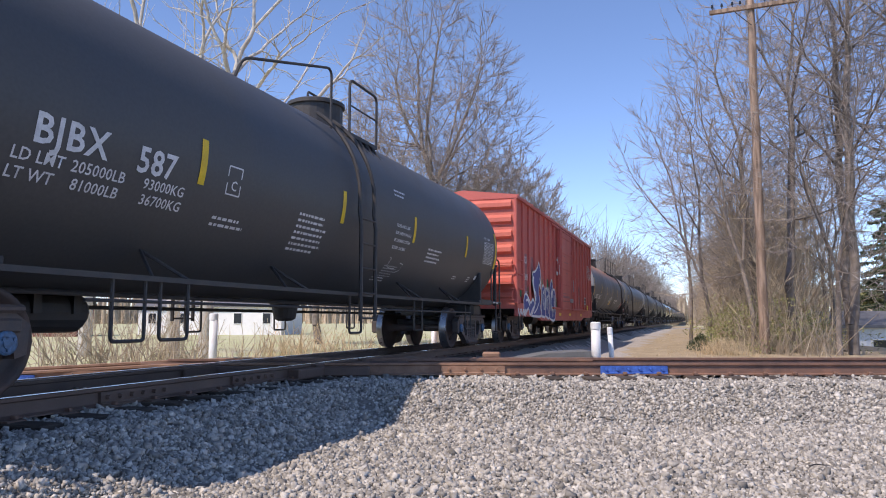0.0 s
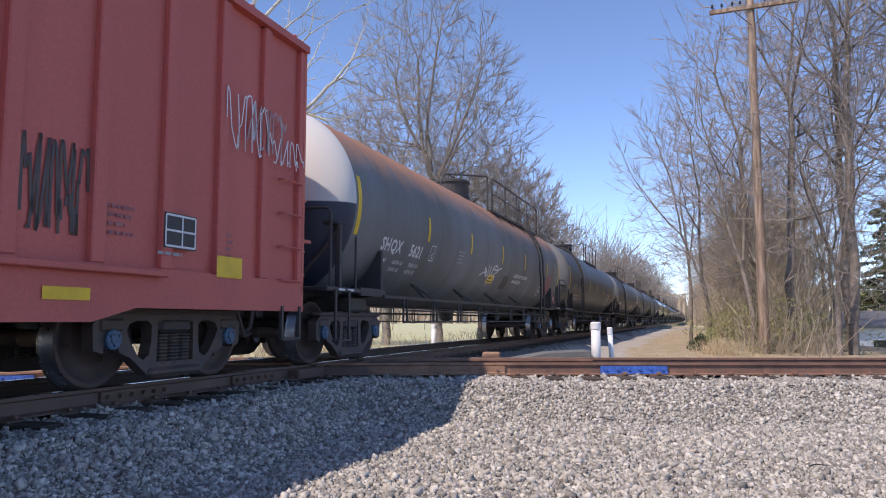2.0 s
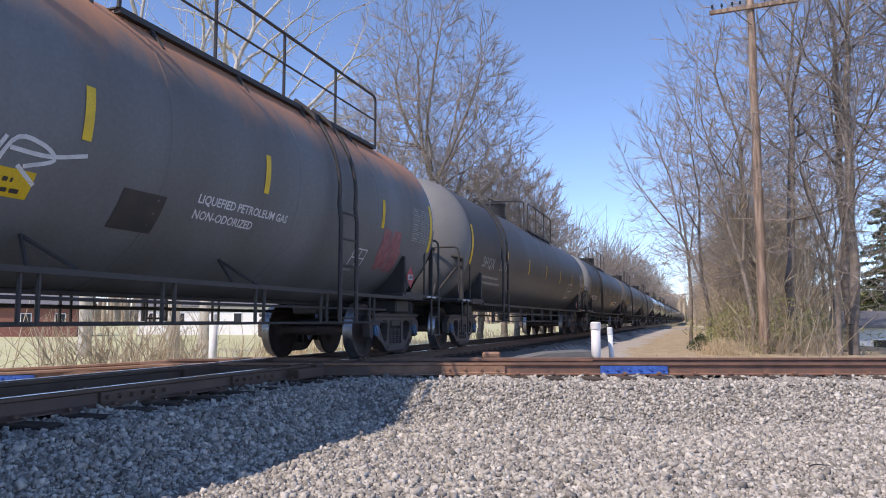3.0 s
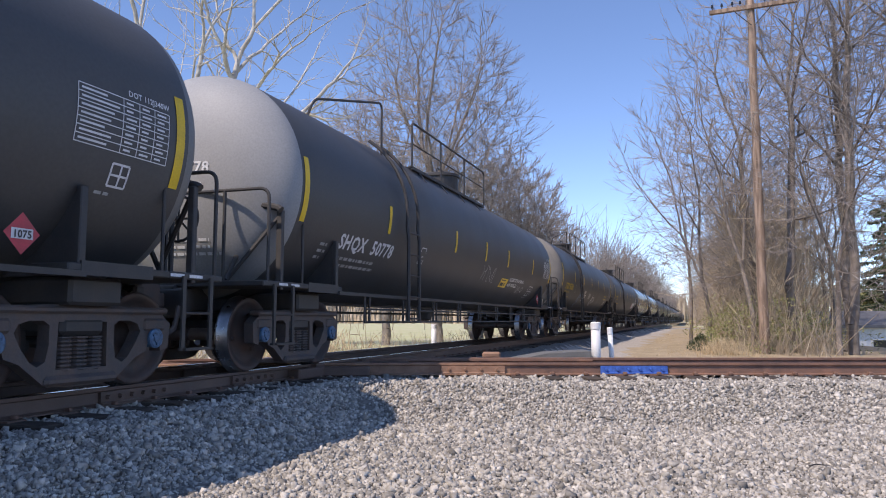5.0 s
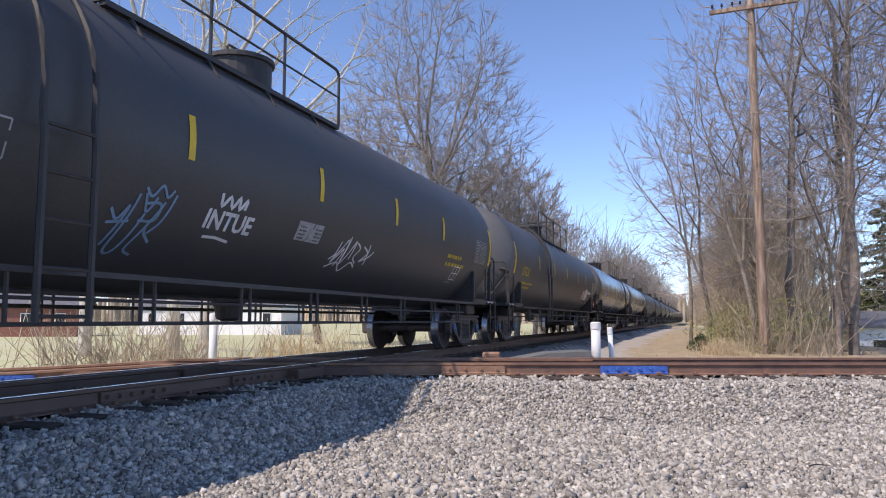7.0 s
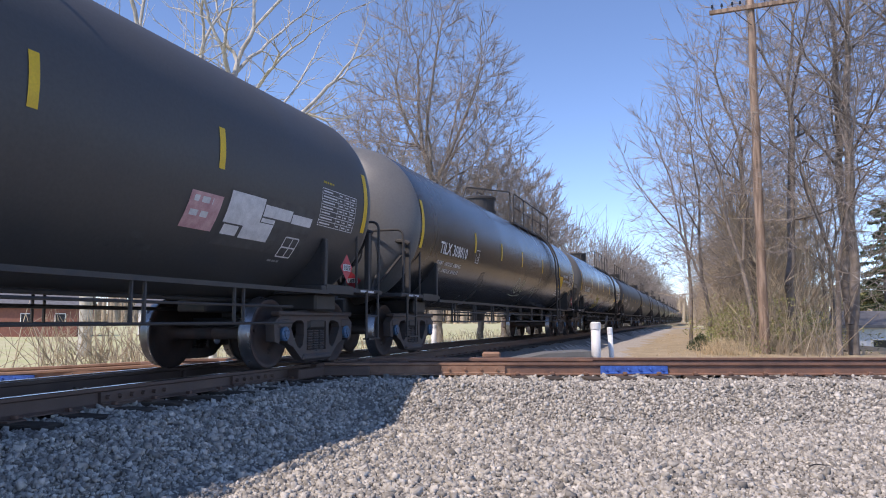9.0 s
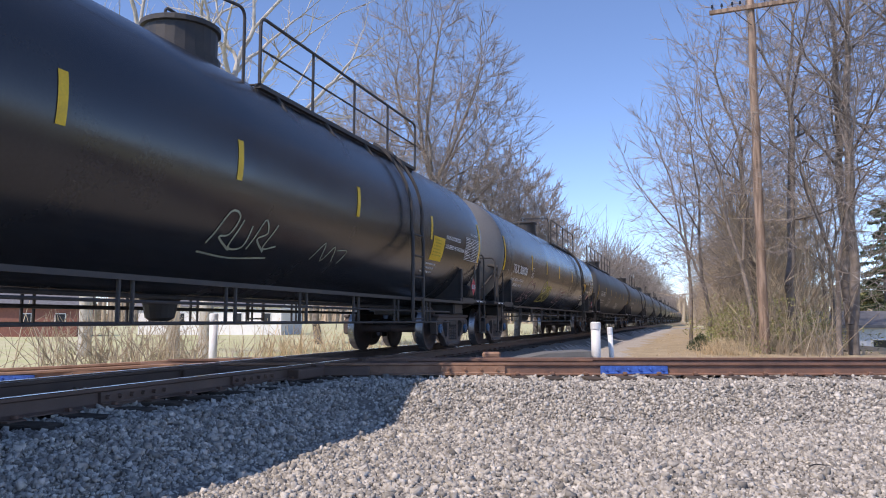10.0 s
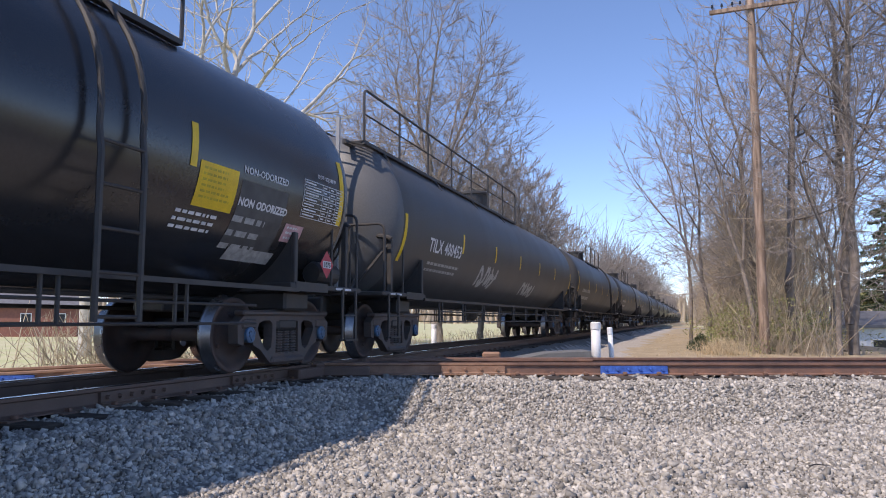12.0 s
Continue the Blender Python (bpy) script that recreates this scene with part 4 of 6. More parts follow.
def marks_shqx_black(c, hl, f):
    lettering(c, f, "SHQX  50778", .31, -7.2, -.75, WHITE, bold=.03, gap=1.1)
    bars(c, f, -7.1, -.88, 1.7, 2, .07, DIMWHITE, seed=3)
    frame_mark(c, f, -4.0, -.74, .24, WHITE)
    bars(c, f, -7.7, -.72, .22, 3, .06, DIMWHITE, seed=5)
    scrawl(c, f, .2, -.85, 1.3, .4, DIMWHITE, 14, 4, .02)
    bm = bmesh.new()
    patch(bm, f, 2.26, 2.98, -.93, -.67, 2)
    y = part("yellow_label", bm, YELLOW, c, "yellow warning label with dark print")
    bars(y, on_tank(.01), 2.34, -.7, .5, 1, .05, FRAME, seed=3)
    bars(y, on_tank(.01), 2.32, -.79, .58, 1, .13, FRAME, seed=8)
    lettering(c, f, "LIQUEFIED PETROLEUM GAS", .135, 3.12, -.71, WHITE, bold=.02, gap=1.0)
    lettering(c, f, "NON-ODORIZED", .135, 3.1, -.87, WHITE, bold=.02, gap=1.0)
    scrawl(c, f, 4.3, -1.05, .5, .25, DIMWHITE, 31, 5, .014)
    bm = bmesh.new()
    for a, b in (((5.0, -1.0), (5.12, -.9)), ((5.12, -.9), (5.0, -.8)), ((5.0, -.8), (4.9, -.9)), ((4.9, -.9), (5.0, -1.0))):
        ribbon(bm, f, [a, b], .015)
    part("diamond_mark", bm, WHITE, c)
    test_frame(c, f, 5.84, -1.08, .5, .33)
    placard(c, on_side(-1.38), hl - 1.7, 1.30, .17)
    spec_table(c, f, 7.3, -.37, 1.08, .52, WHITE)
    lettering(c, f, "DOT 112J340W", .075, 7.85, .22, WHITE, bold=.02)
    h = on_head(hl)
    lettering(c, h, "SHQX 50778", .2, -.62, .06, WHITE, bold=.02)
    bars(c, h, .05, -.06, .5, 1, .05, WHITE, seed=4)
    bars(c, h, -.2, -.75, .9, 3, .05, WHITE, seed=3)


def marks_utlx(c, hl, f):
    lettering(c, f, "UTLX 953361", .33, -hl + .85, -.52, YSTENCIL, bold=.03, gap=1.02)
    lettering(c, f, "THE TANK CAR PEOPLE", .10, -hl + .85, -.68, YSTENCIL)
    lettering(c, f, "LD LMT  162000 LB  73 480 KG", .11, -hl + .85, -.9, YSTENCIL)
    lettering(c, f, "LT WT   101000 LB  45 810 KG", .11, -hl + .85, -1.06, YSTENCIL)
    frame_mark(c, f, -hl + 3.35, -.6, .24)
    for i, pts in enumerate(([(-3.62, -.8), (-3.5, -.9), (-3.42, -.75), (-3.5, -1.2)], [(-3.6, -.95), (-3.35, -.9)], [(-3.35, -.62), (-3.42, -1.2), (-3.3, -1.25), (-3.2, -.8)],
                             [(-3.3, -.55), (-3.2, -.62), (-3.1, -.5), (-3.0, -.6), (-2.93, -.52)], [(-3.25, -.7), (-3.05, -.68), (-3.05, -.85), (-3.25, -.88)], [(-3.1, -.9), (-3.18, -1.2), (-3.05, -1.28)],
                             [(-3.0, -.65), (-3.1, -.95), (-2.95, -1.1)], [(-2.88, -.56), (-2.95, -.85), (-3.05, -1.0)], [(-3.28, -.6), (-3.2, -.78), (-3.12, -.62)])):
        bm = bmesh.new()
        ribbon(bm, f, curved(pts, 6), .03)
        part("graffiti_scrawl", bm, PALEBLUE, c)
    lettering(c, f, "INTUE", .3, -2.36, -.82, WHITE, name="graffiti_tag", bold=.03, gap=1.0)
    bm = bmesh.new()
    ribbon(bm, f, curved([(-2.2, -.42), (-2.17, -.56), (-2.05, -.44), (-1.99, -.56), (-1.88, -.42), (-1.86, -.56), (-1.74, -.43), (-1.76, -.55)], 3), .045)
    part("graffiti_crown", bm, WHITE, c)
    bm = bmesh.new()
    ribbon(bm, f, [(-2.26, -.93), (-2.05, -.92), (-1.8, -.95)], .035)
    part("graffiti_scrawl", bm, WHITE, c)
    bm = bmesh.new()
    patch(bm, f, -.55, .1, -.76, -.5, 4)
    p = part("paper_panel", bm, DIMWHITE, c, "pale pasted notice in two halves")
    bm = bmesh.new()
    ribbon(bm, on_tank(.01), [(-.26, -.74), (-.14, -.5)], .02)
    part("fold", bm, FRAME, p)
    bars(p, on_tank(.01), -.5, -.56, .22, 4, .03, FADED, seed=4)
    bars(p, on_tank(.01), -.1, -.56, .2, 4, .03, FADED, seed=5)
    for pts in ([(.6, -.95), (.75, -.85), (.7, -1.0), (.9, -.75), (.85, -1.05)], [(.75, -.65), (.72, -.9), (.95, -.6), (.95, -.95)], [(1.0, -.55), (.98, -1.0), (1.2, -.6), (1.18, -.9)],
                [(1.25, -.62), (1.4, -.7), (1.3, -.85), (1.45, -.95)], [(.62, -1.08), (.9, -.98), (1.1, -1.12), (1.3, -.95), (1.5, -1.02)], [(1.5, -.65), (1.7, -.75), (1.55, -.9), (1.8, -.8), (1.9, -.7)],
                [(1.7, -.6), (1.75, -.95)]):
        bm = bmesh.new()
        ribbon(bm, f, curved(pts, 6), .03)
        part("graffiti_scrawl", bm, WHITE, c)
    bars(c, f, 5.35, -.42, 1.2, 2, .1, YSTENCIL, seed=8)
    test_frame(c, f, 6.0, -.95, .4, .3)
    spec_table(c, f, 7.2, -.45, .85, .5)
    h = on_head(hl)
    lettering(c, h, "UTLX 953361", .22, -.95, .5, YSTENCIL, bold=.02)
    bars(c, h, -.7, .38, .7, 4, .045, YSTENCIL, seed=8)


def marks_block(c, hl, f):
    lettering(c, f, "UTLX", .36, -hl + 1.0, -.45, YSTENCIL, bold=.02)
    bars(c, f, -hl + 1.0, -.65, 2.0, 2, .08, YSTENCIL, seed=5)
    for x0, x1, z0, z1 in ((5.46, 6.12, -.72, -.36), (6.14, 6.75, -.56, -.42), (6.77, 7.25, -.57, -.45), (5.5, 5.78, -.86, -.74), (5.84, 6.42, -.87, -.64), (6.14, 6.42, -.63, -.58)):
        bm = bmesh.new()
        patch(bm, f, x0, x1, z0, z1, 3)
        part("painted_over_patch", bm, WHITE, c, "white painted-over block")
    bm = bmesh.new()
    patch(bm, on_tank(.004), 5.44, 7.3, -1.0, -.33, 4)
    part("dark_panel", bm, FADED, c, "dull repainted panel")
    bm = bmesh.new()
    patch(bm, f, 4.82, 5.34, -.86, -.46, 3)
    y = part("pink_label", bm, PALEPINK, c, "faded pink label with white print")
    bars(y, on_tank(.01), 4.88, -.5, .4, 2, .09, WHITE, seed=4)
    test_frame(c, f, 6.8, -1.03, .32, .28)
    bars(c, f, 4.25, -.98, .3, 1, .12, FADED, seed=8)
    bars(c, f, 4.02, -1.12, .75, 1, .12, FADED, seed=9)
    spec_table(c, f, 7.4, -.5, 1.02, .5, WHITE)
    bars(c, f, 7.42, .1, .4, 1, .04, YSTENCIL, seed=8)
    placard(c, on_side(-1.44), hl - .5, 1.38)


def marks_tilx(number, tags, phrase=""):
    def go(c, hl, f):
        lettering(c, f, "TILX " + number, .33, -7.76, -.44, WHITE, bold=.02, gap=1.03)
        lettering(c, f, "LD LMT  154000 LB  69850 KG", .115, -7.74, -.67, WHITE)
        lettering(c, f, "LT WT   109000 LB  49440 KG", .115, -7.74, -.82, WHITE)
        frame_mark(c, f, -5.26, -.46, .23, WHITE)
        for name, material, width, strokes in tags:
            for pts in strokes:
                bm = bmesh.new()
                ribbon(bm, f, curved(pts), width)
                part(name, bm, material, c)
        bm = bmesh.new()
        patch(bm, f, 5.74, 6.4, -.62, -.15, 4)
        y = part("yellow_label", bm, YELLOW, c, "yellow warning label")
        bars(y, on_tank(.01), 5.8, -.2, .52, 6, .035, YSTENCIL, seed=3)
        lettering(c, f, "NON-ODORIZED", .115, 6.48, -.14, WHITE, bold=.02)
        if phrase:
            bm = bmesh.new()
            patch(bm, on_tank(.004), 6.48, 7.45, -1.0, -.22, 4)
            part("dark_panel", bm, FADED, c, "dull repainted panel")
            lettering(c, f, "NON ODORIZED", .125, 6.48, -.5, WHITE, bold=.04)
            bars(c, f, 6.48, -.62, .75, 3, .1, DIMWHITE, seed=12)
            bm = bmesh.new()
            patch(bm, f, 6.68, 7.62, -1.18, -1.0, 2)
            part("painted_over_patch", bm, DIMWHITE, c, "white painted-over strip")
            bm = bmesh.new()
            patch(bm, f, 7.55, 7.98, -.82, -.58, 2)
            y = part("pink_label", bm, PALEPINK, c, "faded pink label")
            bars(y, on_tank(.01), 7.6, -.61, .32, 3, .04, WHITE, seed=4)
        else:
            lettering(c, f, "LIQUEFIED PETROLEUM GAS", .11, 6.48, -.32, WHITE, bold=.02)
        bars(c, f, 5.56, -.68, .85, 3, .05, WHITE, seed=3)
        spec_table(c, f, 7.8, -.45, 1.05, .48, WHITE)
        lettering(c, f, "DOT112J340W", .075, 8.15, .1, WHITE)
        placard(c, on_side(-1.44), hl - .3, 1.38)
        h = on_head(hl)
        lettering(c, h, number, .2, -.05, .36, WHITE, bold=.02)
        bars(c, h, -.05, .28, .7, 2, .05, WHITE, seed=5)
        bars(c, h, -.5, -.47, 1.0, 4, .05, DIMWHITE, seed=7)
        placard(c, h, .35, -1.05, .16)
    return go


def curved(pts, n=4):
    """A smooth line through points."""
    q = [Vector((*p, 0)) for p in pts]
    q = [q[0] * 2 - q[1]] + q + [q[-1] * 2 - q[-2]]
    out = []
    for a, b, c, d in zip(q, q[1:], q[2:], q[3:]):
        for i in range(n):
            t = i / n
            out.append((b * 2 + (c - a) * t + (a * 2 - b * 5 + c * 4 - d) * t * t + (b * 3 - a - c * 3 + d) * t ** 3) / 2)
    out.append(q[-2])
    return [(p.x, p.y) for p in out]


def marks_tilx_grey(c, hl, f):
    lettering(c, f, "TILX 400453", .36, -7.55, -.46, WHITE, bold=.02)
    bars(c, f, -7.4, -.66, 2.2, 2, .08, DIMWHITE, seed=5)
    scrawl(c, f, -hl + 5.0, -1.0, 1.6, .5, DIMWHITE, 41, 5, .12)
    scrawl(c, f, -hl + 9.8, -1.1, 1.6, .4, DIMWHITE, 44, 5, .12)
    bm = bmesh.new()
    x = -hl - .88
    for y in (-.62, -.16):
        box(bm, x - .02, x + .02, y - .03, y + .03, 1.06, 4.0)
    for i in range(10):
        tube(bm, [(x, -.62, 1.3 + i * .31), (x, -.16, 1.3 + i * .31)], .016, 6)
    part("end_ladder", bm, PALEGREY, c, "grey steel ladder up to the walkway")


def marks_far(c, hl, f):
    bars(c, f, -hl + 1.4, -.35, 2.6, 3, .2, DIMWHITE, seed=int(hl * 10))


# ---- train: boxcar ----
def boxcar(s0):
    L, w, z0, z1 = 15.55, 1.54, .74, 4.12
    hl = L / 2
    car = empty("boxcar", on_track(s0 + hl))
    tagged(car, "oxide-red steel boxcar with blue graffiti and a plug door", "boxcar", "freight train cars")
    wt = w - .07
    bm = bmesh.new()
    box(bm, -hl + .05, hl - .05, -wt, wt, 1.02, z1 - .03, .01)
    part("body", bm, BOXRED, car)
    # low-pitched roof with ribs
    bm = bmesh.new()
    prof = [(-w - .03, z1 - .09), (-w - .03, z1), (0, z1 + .2), (w + .03, z1), (w + .03, z1 - .09)]
    slab(bm, prof, -hl - .02, hl + .02)
    for v in bm.verts:
        v.co = Vector((v.co.y, v.co.x, v.co.z))
    for i in range(17):
        x = -hl + .3 + i * (L - .6) / 16
        for s in (-1, 1):
            tube(bm, [(x, 0, z1 + .21), (x, s * w, z1 + .02)], .03, 6)
    bmesh.ops.recalc_face_normals(bm, faces=bm.faces)
    part("roof", bm, BOXRED, car)
    # side sill with its deeper middle
    for s in (-1, 1):
        bm = bmesh.new()
        o = [(-hl, 1.1), (-hl, z0), (-4.9, z0), (-4.4, .62), (4.4, .62), (4.9, z0), (hl, z0), (hl, 1.1)]
        slab(bm, o, s * w - (.09 if s > 0 else -.0), s * w + (.0 if s > 0 else .09))
        part("side_sill", bm, BOXRED, car)
    pb = bmesh.new()
    box(pb, -.075, .075, -w + .005, -wt + .01, 1.1, z1 - .1, .012)
    first = None
    xs = [-hl + .06, -6.85, -6.02, -5.19, -4.36, -3.53, -2.7, -1.87, 1.93, 2.77, 3.6, 4.45, 5.28, 6.1, 6.9, hl - .06]
    for x in xs:
        for m in (Matrix.Translation((x, 0, 0)), TURN @ Matrix.Translation((x, 0, 0))):
            if first is None:
                first = part("side_post", pb, BOXRED, car)
                first.matrix_basis = m
            else:
                again(first, m)
    for m in (Matrix.Identity(4), TURN):
        bm = bmesh.new()
        box(bm, -1.2, 1.75, -w - .05, -wt - .0, 1.08, z1 - .22, .02)
        door = part("plug_door", bm, BOXRED, car, "closed red plug door")
        door.matrix_basis = m
        for i in range(5):
            z = 1.35 + i * .58
            bm = bmesh.new()
            box(bm, -1.05, 1.6, -w - .075, -w - .04, z, z + .06, .012)
            part("door_rib", bm, BOXRED, door)
        for x in (-1.32, -1.12, 1.4):
            bm = bmesh.new()
            tube(bm, [(x, -w - .1, 1.0), (x, -w - .1, z1 - .2)], .025, 7)
            for z in (1.3, 2.2, 3.2):
                box(bm, x - .06, x + .06, -w - .12, -w - .06, z, z + .12, .01)
            part("locking_bar", bm, BOXRED, door)
        bm = bmesh.new()
        box(bm, .95, 1.35, -w - .13, -w - .07, 1.3, 1.45, .01)
        part("lock_box", bm, DIMWHITE, door)
        bm = bmesh.new()
        tube(bm, [(1.55, -w - .1, 2.2), (1.58, -w - .12, 1.98), (1.68, -w - .1, 1.75)], .018, 6)
        part("door_handle", bm, DIMWHITE, door)
        bm = bmesh.new()
        box(bm, -2.6, 5.2, -w - .09, -w + .0, 1.02, 1.08, .01)
        box(bm, -2.6, 5.2, -w - .05, -w + .0, z1 - .2, z1 - .13, .01)
        t = part("door_track", bm, BOXRED, car)
        t.matrix_basis = m
    # ribbed ends
    for k in (-1, 1):
        bm = bmesh.new()
        box(bm, min(k * (hl - .05), k * hl), max(k * (hl - .05), k * hl), -w, w, .95, z1 - .02)
        bmesh.ops.recalc_face_normals(bm, faces=bm.faces)
        end = part("end_wall", bm, BOXEND, car)
        for i in range(7):
            z = 1.2 + i * .42
            o = [(k * hl, z), (k * (hl + .1), z + .07), (k * (hl + .1), z + .18), (k * hl, z + .27)]
            b = bmesh.new()
            slab(b, o, -w + .14, w - .14)
            bmesh.ops.recalc_face_normals(b, faces=b.faces)
            part("end_rib", b, BOXEND, end)
        bm = bmesh.new()
        x = k * (hl + .2)
        tube(bm, arc([(k * hl, -w + .08, 2.15), (x, -w + .08, 2.15), (x, w - .08, 2.15), (k * hl, w - .08, 2.15)], .08), .02, 7)
        box(bm, min(k * hl, k * (hl + .35)), max(k * hl, k * (hl + .35)), -w + .1, w - .1, 1.62, 1.66)
        for z in (1.2, 1.5):
            tube(bm, arc([(k * hl, -w + .1, z), (x, -w + .1, z), (x, -w + .55, z), (k * hl, -w + .55, z)], .04), .016, 6)
        part("end_handhold", bm, BOXEND, car)
        bm = bmesh.new()
        for i in range(4):
            z = 1.1 + i * .4
            y = -w - .04
            tube(bm, arc([(k * (hl - .12), -w + .05, z), (k * (hl - .12), y, z), (k * (hl - .55), y, z), (k * (hl - .55), -w + .05, z)], .03), .013, 6)
        part("side_ladder", bm, BOXRED, car)
        bm = bmesh.new()
        for xx in (hl - .1, hl - .5):
            box(bm, k * xx - .02, k * xx + .02, -w - .02, -w + .02, .4, .8)
        box(bm, min(k * (hl - .5), k * (hl - .1)), max(k * (hl - .5), k * (hl - .1)), -w - .03, -w + .03, .4, .43)
        part("sill_step", bm, FRAME, car)
        bm = bmesh.new()
        box(bm, min(k * (hl - 2.2), k * (hl + .55)), max(k * (hl - 2.2), k * (hl + .55)), -.25, .25, .72, 1.04, .02)
        part("draft_sill", bm, FRAME, car)
        bm = bmesh.new()
        box(bm, min(k * (hl + .5), k * (hl + .85)), max(k * (hl + .5), k * (hl + .85)), -.1, .1, .76, .96, .02)
        box(bm, min(k * (hl + .75), k * (hl + 1.0)), max(k * (hl + .75), k * (hl + 1.0)), -.16, .16, .66, 1.05, .05)
        tube(bm, arc([(k * (hl + .1), -.5, .8), (k * (hl + .3), -.5, .42), (k * (hl + .8), -.25, .45)], .1), .03, 7)
        part("coupler", bm, IRON, car)
        truck(car, k * (hl - 1.75))
        bm = bmesh.new()
        x = k * (hl + .006)
        vs = [bm.verts.new((x, y, z)) for y, z in ((-1.0, 3.78), (.6, 3.78), (.6, 3.95), (-1.0, 3.95))]
        bm.faces.new(vs if k > 0 else vs[::-1])
        part("end_label", bm, PALEPINK, end, "pale washed-out panel")
    bm = bmesh.new()
    box(bm, -hl + .1, hl - .1, -w + .1, w - .1, .95, 1.04)
    for i in range(12):
        x = -hl + 1 + i * 1.25
        box(bm, x - .05, x + .05, -w + .1, w - .1, .82, .96)
    box(bm, -hl + 1, hl - 1, -.3, .3, .66, .96, .02)
    part("underframe", bm, FRAME, car)
    bm = bmesh.new()
    lathe(bm, [(-2.2, 0), (-2.2, .2), (-1.3, .2), (-1.3, 0)], 14, "x")
    for v in bm.verts:
        v.co += Vector((0, -.6, .68))
    part("air_reservoir", bm, FRAME, car)
    bm = bmesh.new()
    box(bm, .5, .95, -.95, -.55, .5, .95, .03)
    part("brake_gear", bm, FRAME, car)
    boxcar_marks(car, hl, w)
    CARS.append((car, s0 + hl))
    return car


def boxcar_marks(car, hl, w):
    f = on_side(-w, .004)
    g = on_side(-w, .010)
    h = on_side(-w, .016)
    wall = on_side(-w + .07, .006)
    wall2 = on_side(-w + .07, .012)

    def block(name, surface, u0, u1, v0, v1, material, label=""):
        bm = bmesh.new()
        fill(bm, surface, [(u0, v0), (u1, v0), (u1, v1), (u0, v1)])
        return part(name, bm, material, car, label)

    block("repainted_panel", wall, -6.76, -6.22, 1.22, 2.58, PINK, "faded pinkish panel")
    block("repainted_panel", wall, -5.92, -5.3, 1.9, 2.56, PINK)
    lettering(car, wall2, "LRS", .29, -6.74, 2.3, WHITE, bold=.01)
    lettering(car, wall2, "1889", .28, -6.74, 1.8, WHITE, bold=.01)
    lettering(car, wall2, "LD LMT", .08, -6.5, 1.42, WHITE)
    lettering(car, wall2, "LT WT", .08, -6.5, 1.3, WHITE)
    # a sprayed piece: blue letter shapes with pale outlines and green dots
    shapes = [
        [(-7.03, 1.17), (-6.85, 1.38), (-6.5, 1.34), (-6.1, 1.14), (-5.75, 1.27), (-5.5, 1.1), (-5.85, .95), (-6.2, .78), (-6.4, .98), (-6.75, .84), (-6.98, .9)],
        [(-6.0, .76), (-5.45, 1.1), (-5.28, 1.4), (-5.55, 1.58), (-5.8, 1.75), (-5.78, 2.05), (-5.4, 2.12), (-5.0, 2.28), (-4.8, 2.44), (-4.62, 2.25), (-4.5, 1.95), (-4.5, 1.62), (-4.75, 1.75), (-4.85, 1.55), (-4.75, 1.3), (-4.6, 1.0), (-4.5, .76)],
        [(-4.45, .76), (-4.45, 1.3), (-4.35, 1.65), (-4.1, 1.76), (-3.9, 1.6), (-3.85, 1.2), (-3.8, .76)],
        [(-3.75, .76), (-3.78, 1.3), (-3.7, 1.7), (-3.45, 1.6), (-3.3, 1.72), (-3.15, 1.4), (-3.1, .72)],
        [(-3.05, .7), (-3.08, 1.3), (-2.95, 1.75), (-2.6, 2.0), (-2.4, 1.7), (-2.1, 1.68), (-1.9, 1.4), (-1.95, .9), (-2.15, .64), (-2.7, .64)],
    ]
    for sh in shapes:
        bm = bmesh.new()
        fill(bm, f, sh)
        part("graffiti_fill", bm, SPRAYBLUE, car, "deep blue sprayed letter shape")
        bm = bmesh.new()
        ribbon(bm, g, curved(sh + [sh[0]], 3), .07)
        part("graffiti_outline", bm, WHITE, car)
    for p, q in (([(-6.75, 1.2), (-6.5, 1.22), (-6.2, 1.05)], .07), ([(-5.65, 1.95), (-5.72, 1.72), (-5.5, 1.45), (-5.35, 1.2)], .16), ([(-4.72, 1.95), (-4.62, 1.85), (-4.64, 1.7)], .1), ([(-4.2, 1.1), (-4.22, 1.45), (-4.1, 1.55)], .1),
                 ([(-4.05, 1.2), (-4.05, .95)], .12), ([(-3.55, 1.0), (-3.58, 1.35), (-3.45, 1.42)], .1), ([(-3.35, .85), (-3.4, 1.3), (-3.28, 1.45)], .08), ([(-2.85, .95), (-2.8, 1.4), (-2.55, 1.65), (-2.6, 1.4)], .13),
                 ([(-2.7, 1.1), (-2.5, .95), (-2.55, .75)], .11), ([(-2.25, 1.5), (-2.2, 1.2), (-2.3, .9)], .1), ([(-2.05, 1.3), (-2.1, .95)], .07), ([(-5.6, .84), (-5.2, .98), (-4.9, 1.15)], .06)):
        bm = bmesh.new()
        ribbon(bm, h, curved(p, 3), q)
        part("graffiti_highlight", bm, WHITE, car)
    for u, v, r in ((-7.1, 1.41, .11), (-6.05, 1.52, .13), (-4.3, 1.97, .14), (-3.95, 1.86, .08), (-3.05, 1.85, .15), (-2.15, 1.9, .1), (-1.5, 1.2, .18), (-1.2, 1.75, .07), (-1.45, .72, .12), (-6.55, .84, .09), (-5.5, 1.75, .07)):
        bm = bmesh.new()
        fill(bm, wall2, [(u + r * math.cos(q), v + r * 1.2 * math.sin(q)) for q in [math.tau * j / 14 for j in range(14)]])
        part("green_dot", bm, SPRAYGREEN, car)
    scrawl(car, on_side(-w, .012), -7.7, .76, 1.0, .18, WHITE, 64, 8, .06)
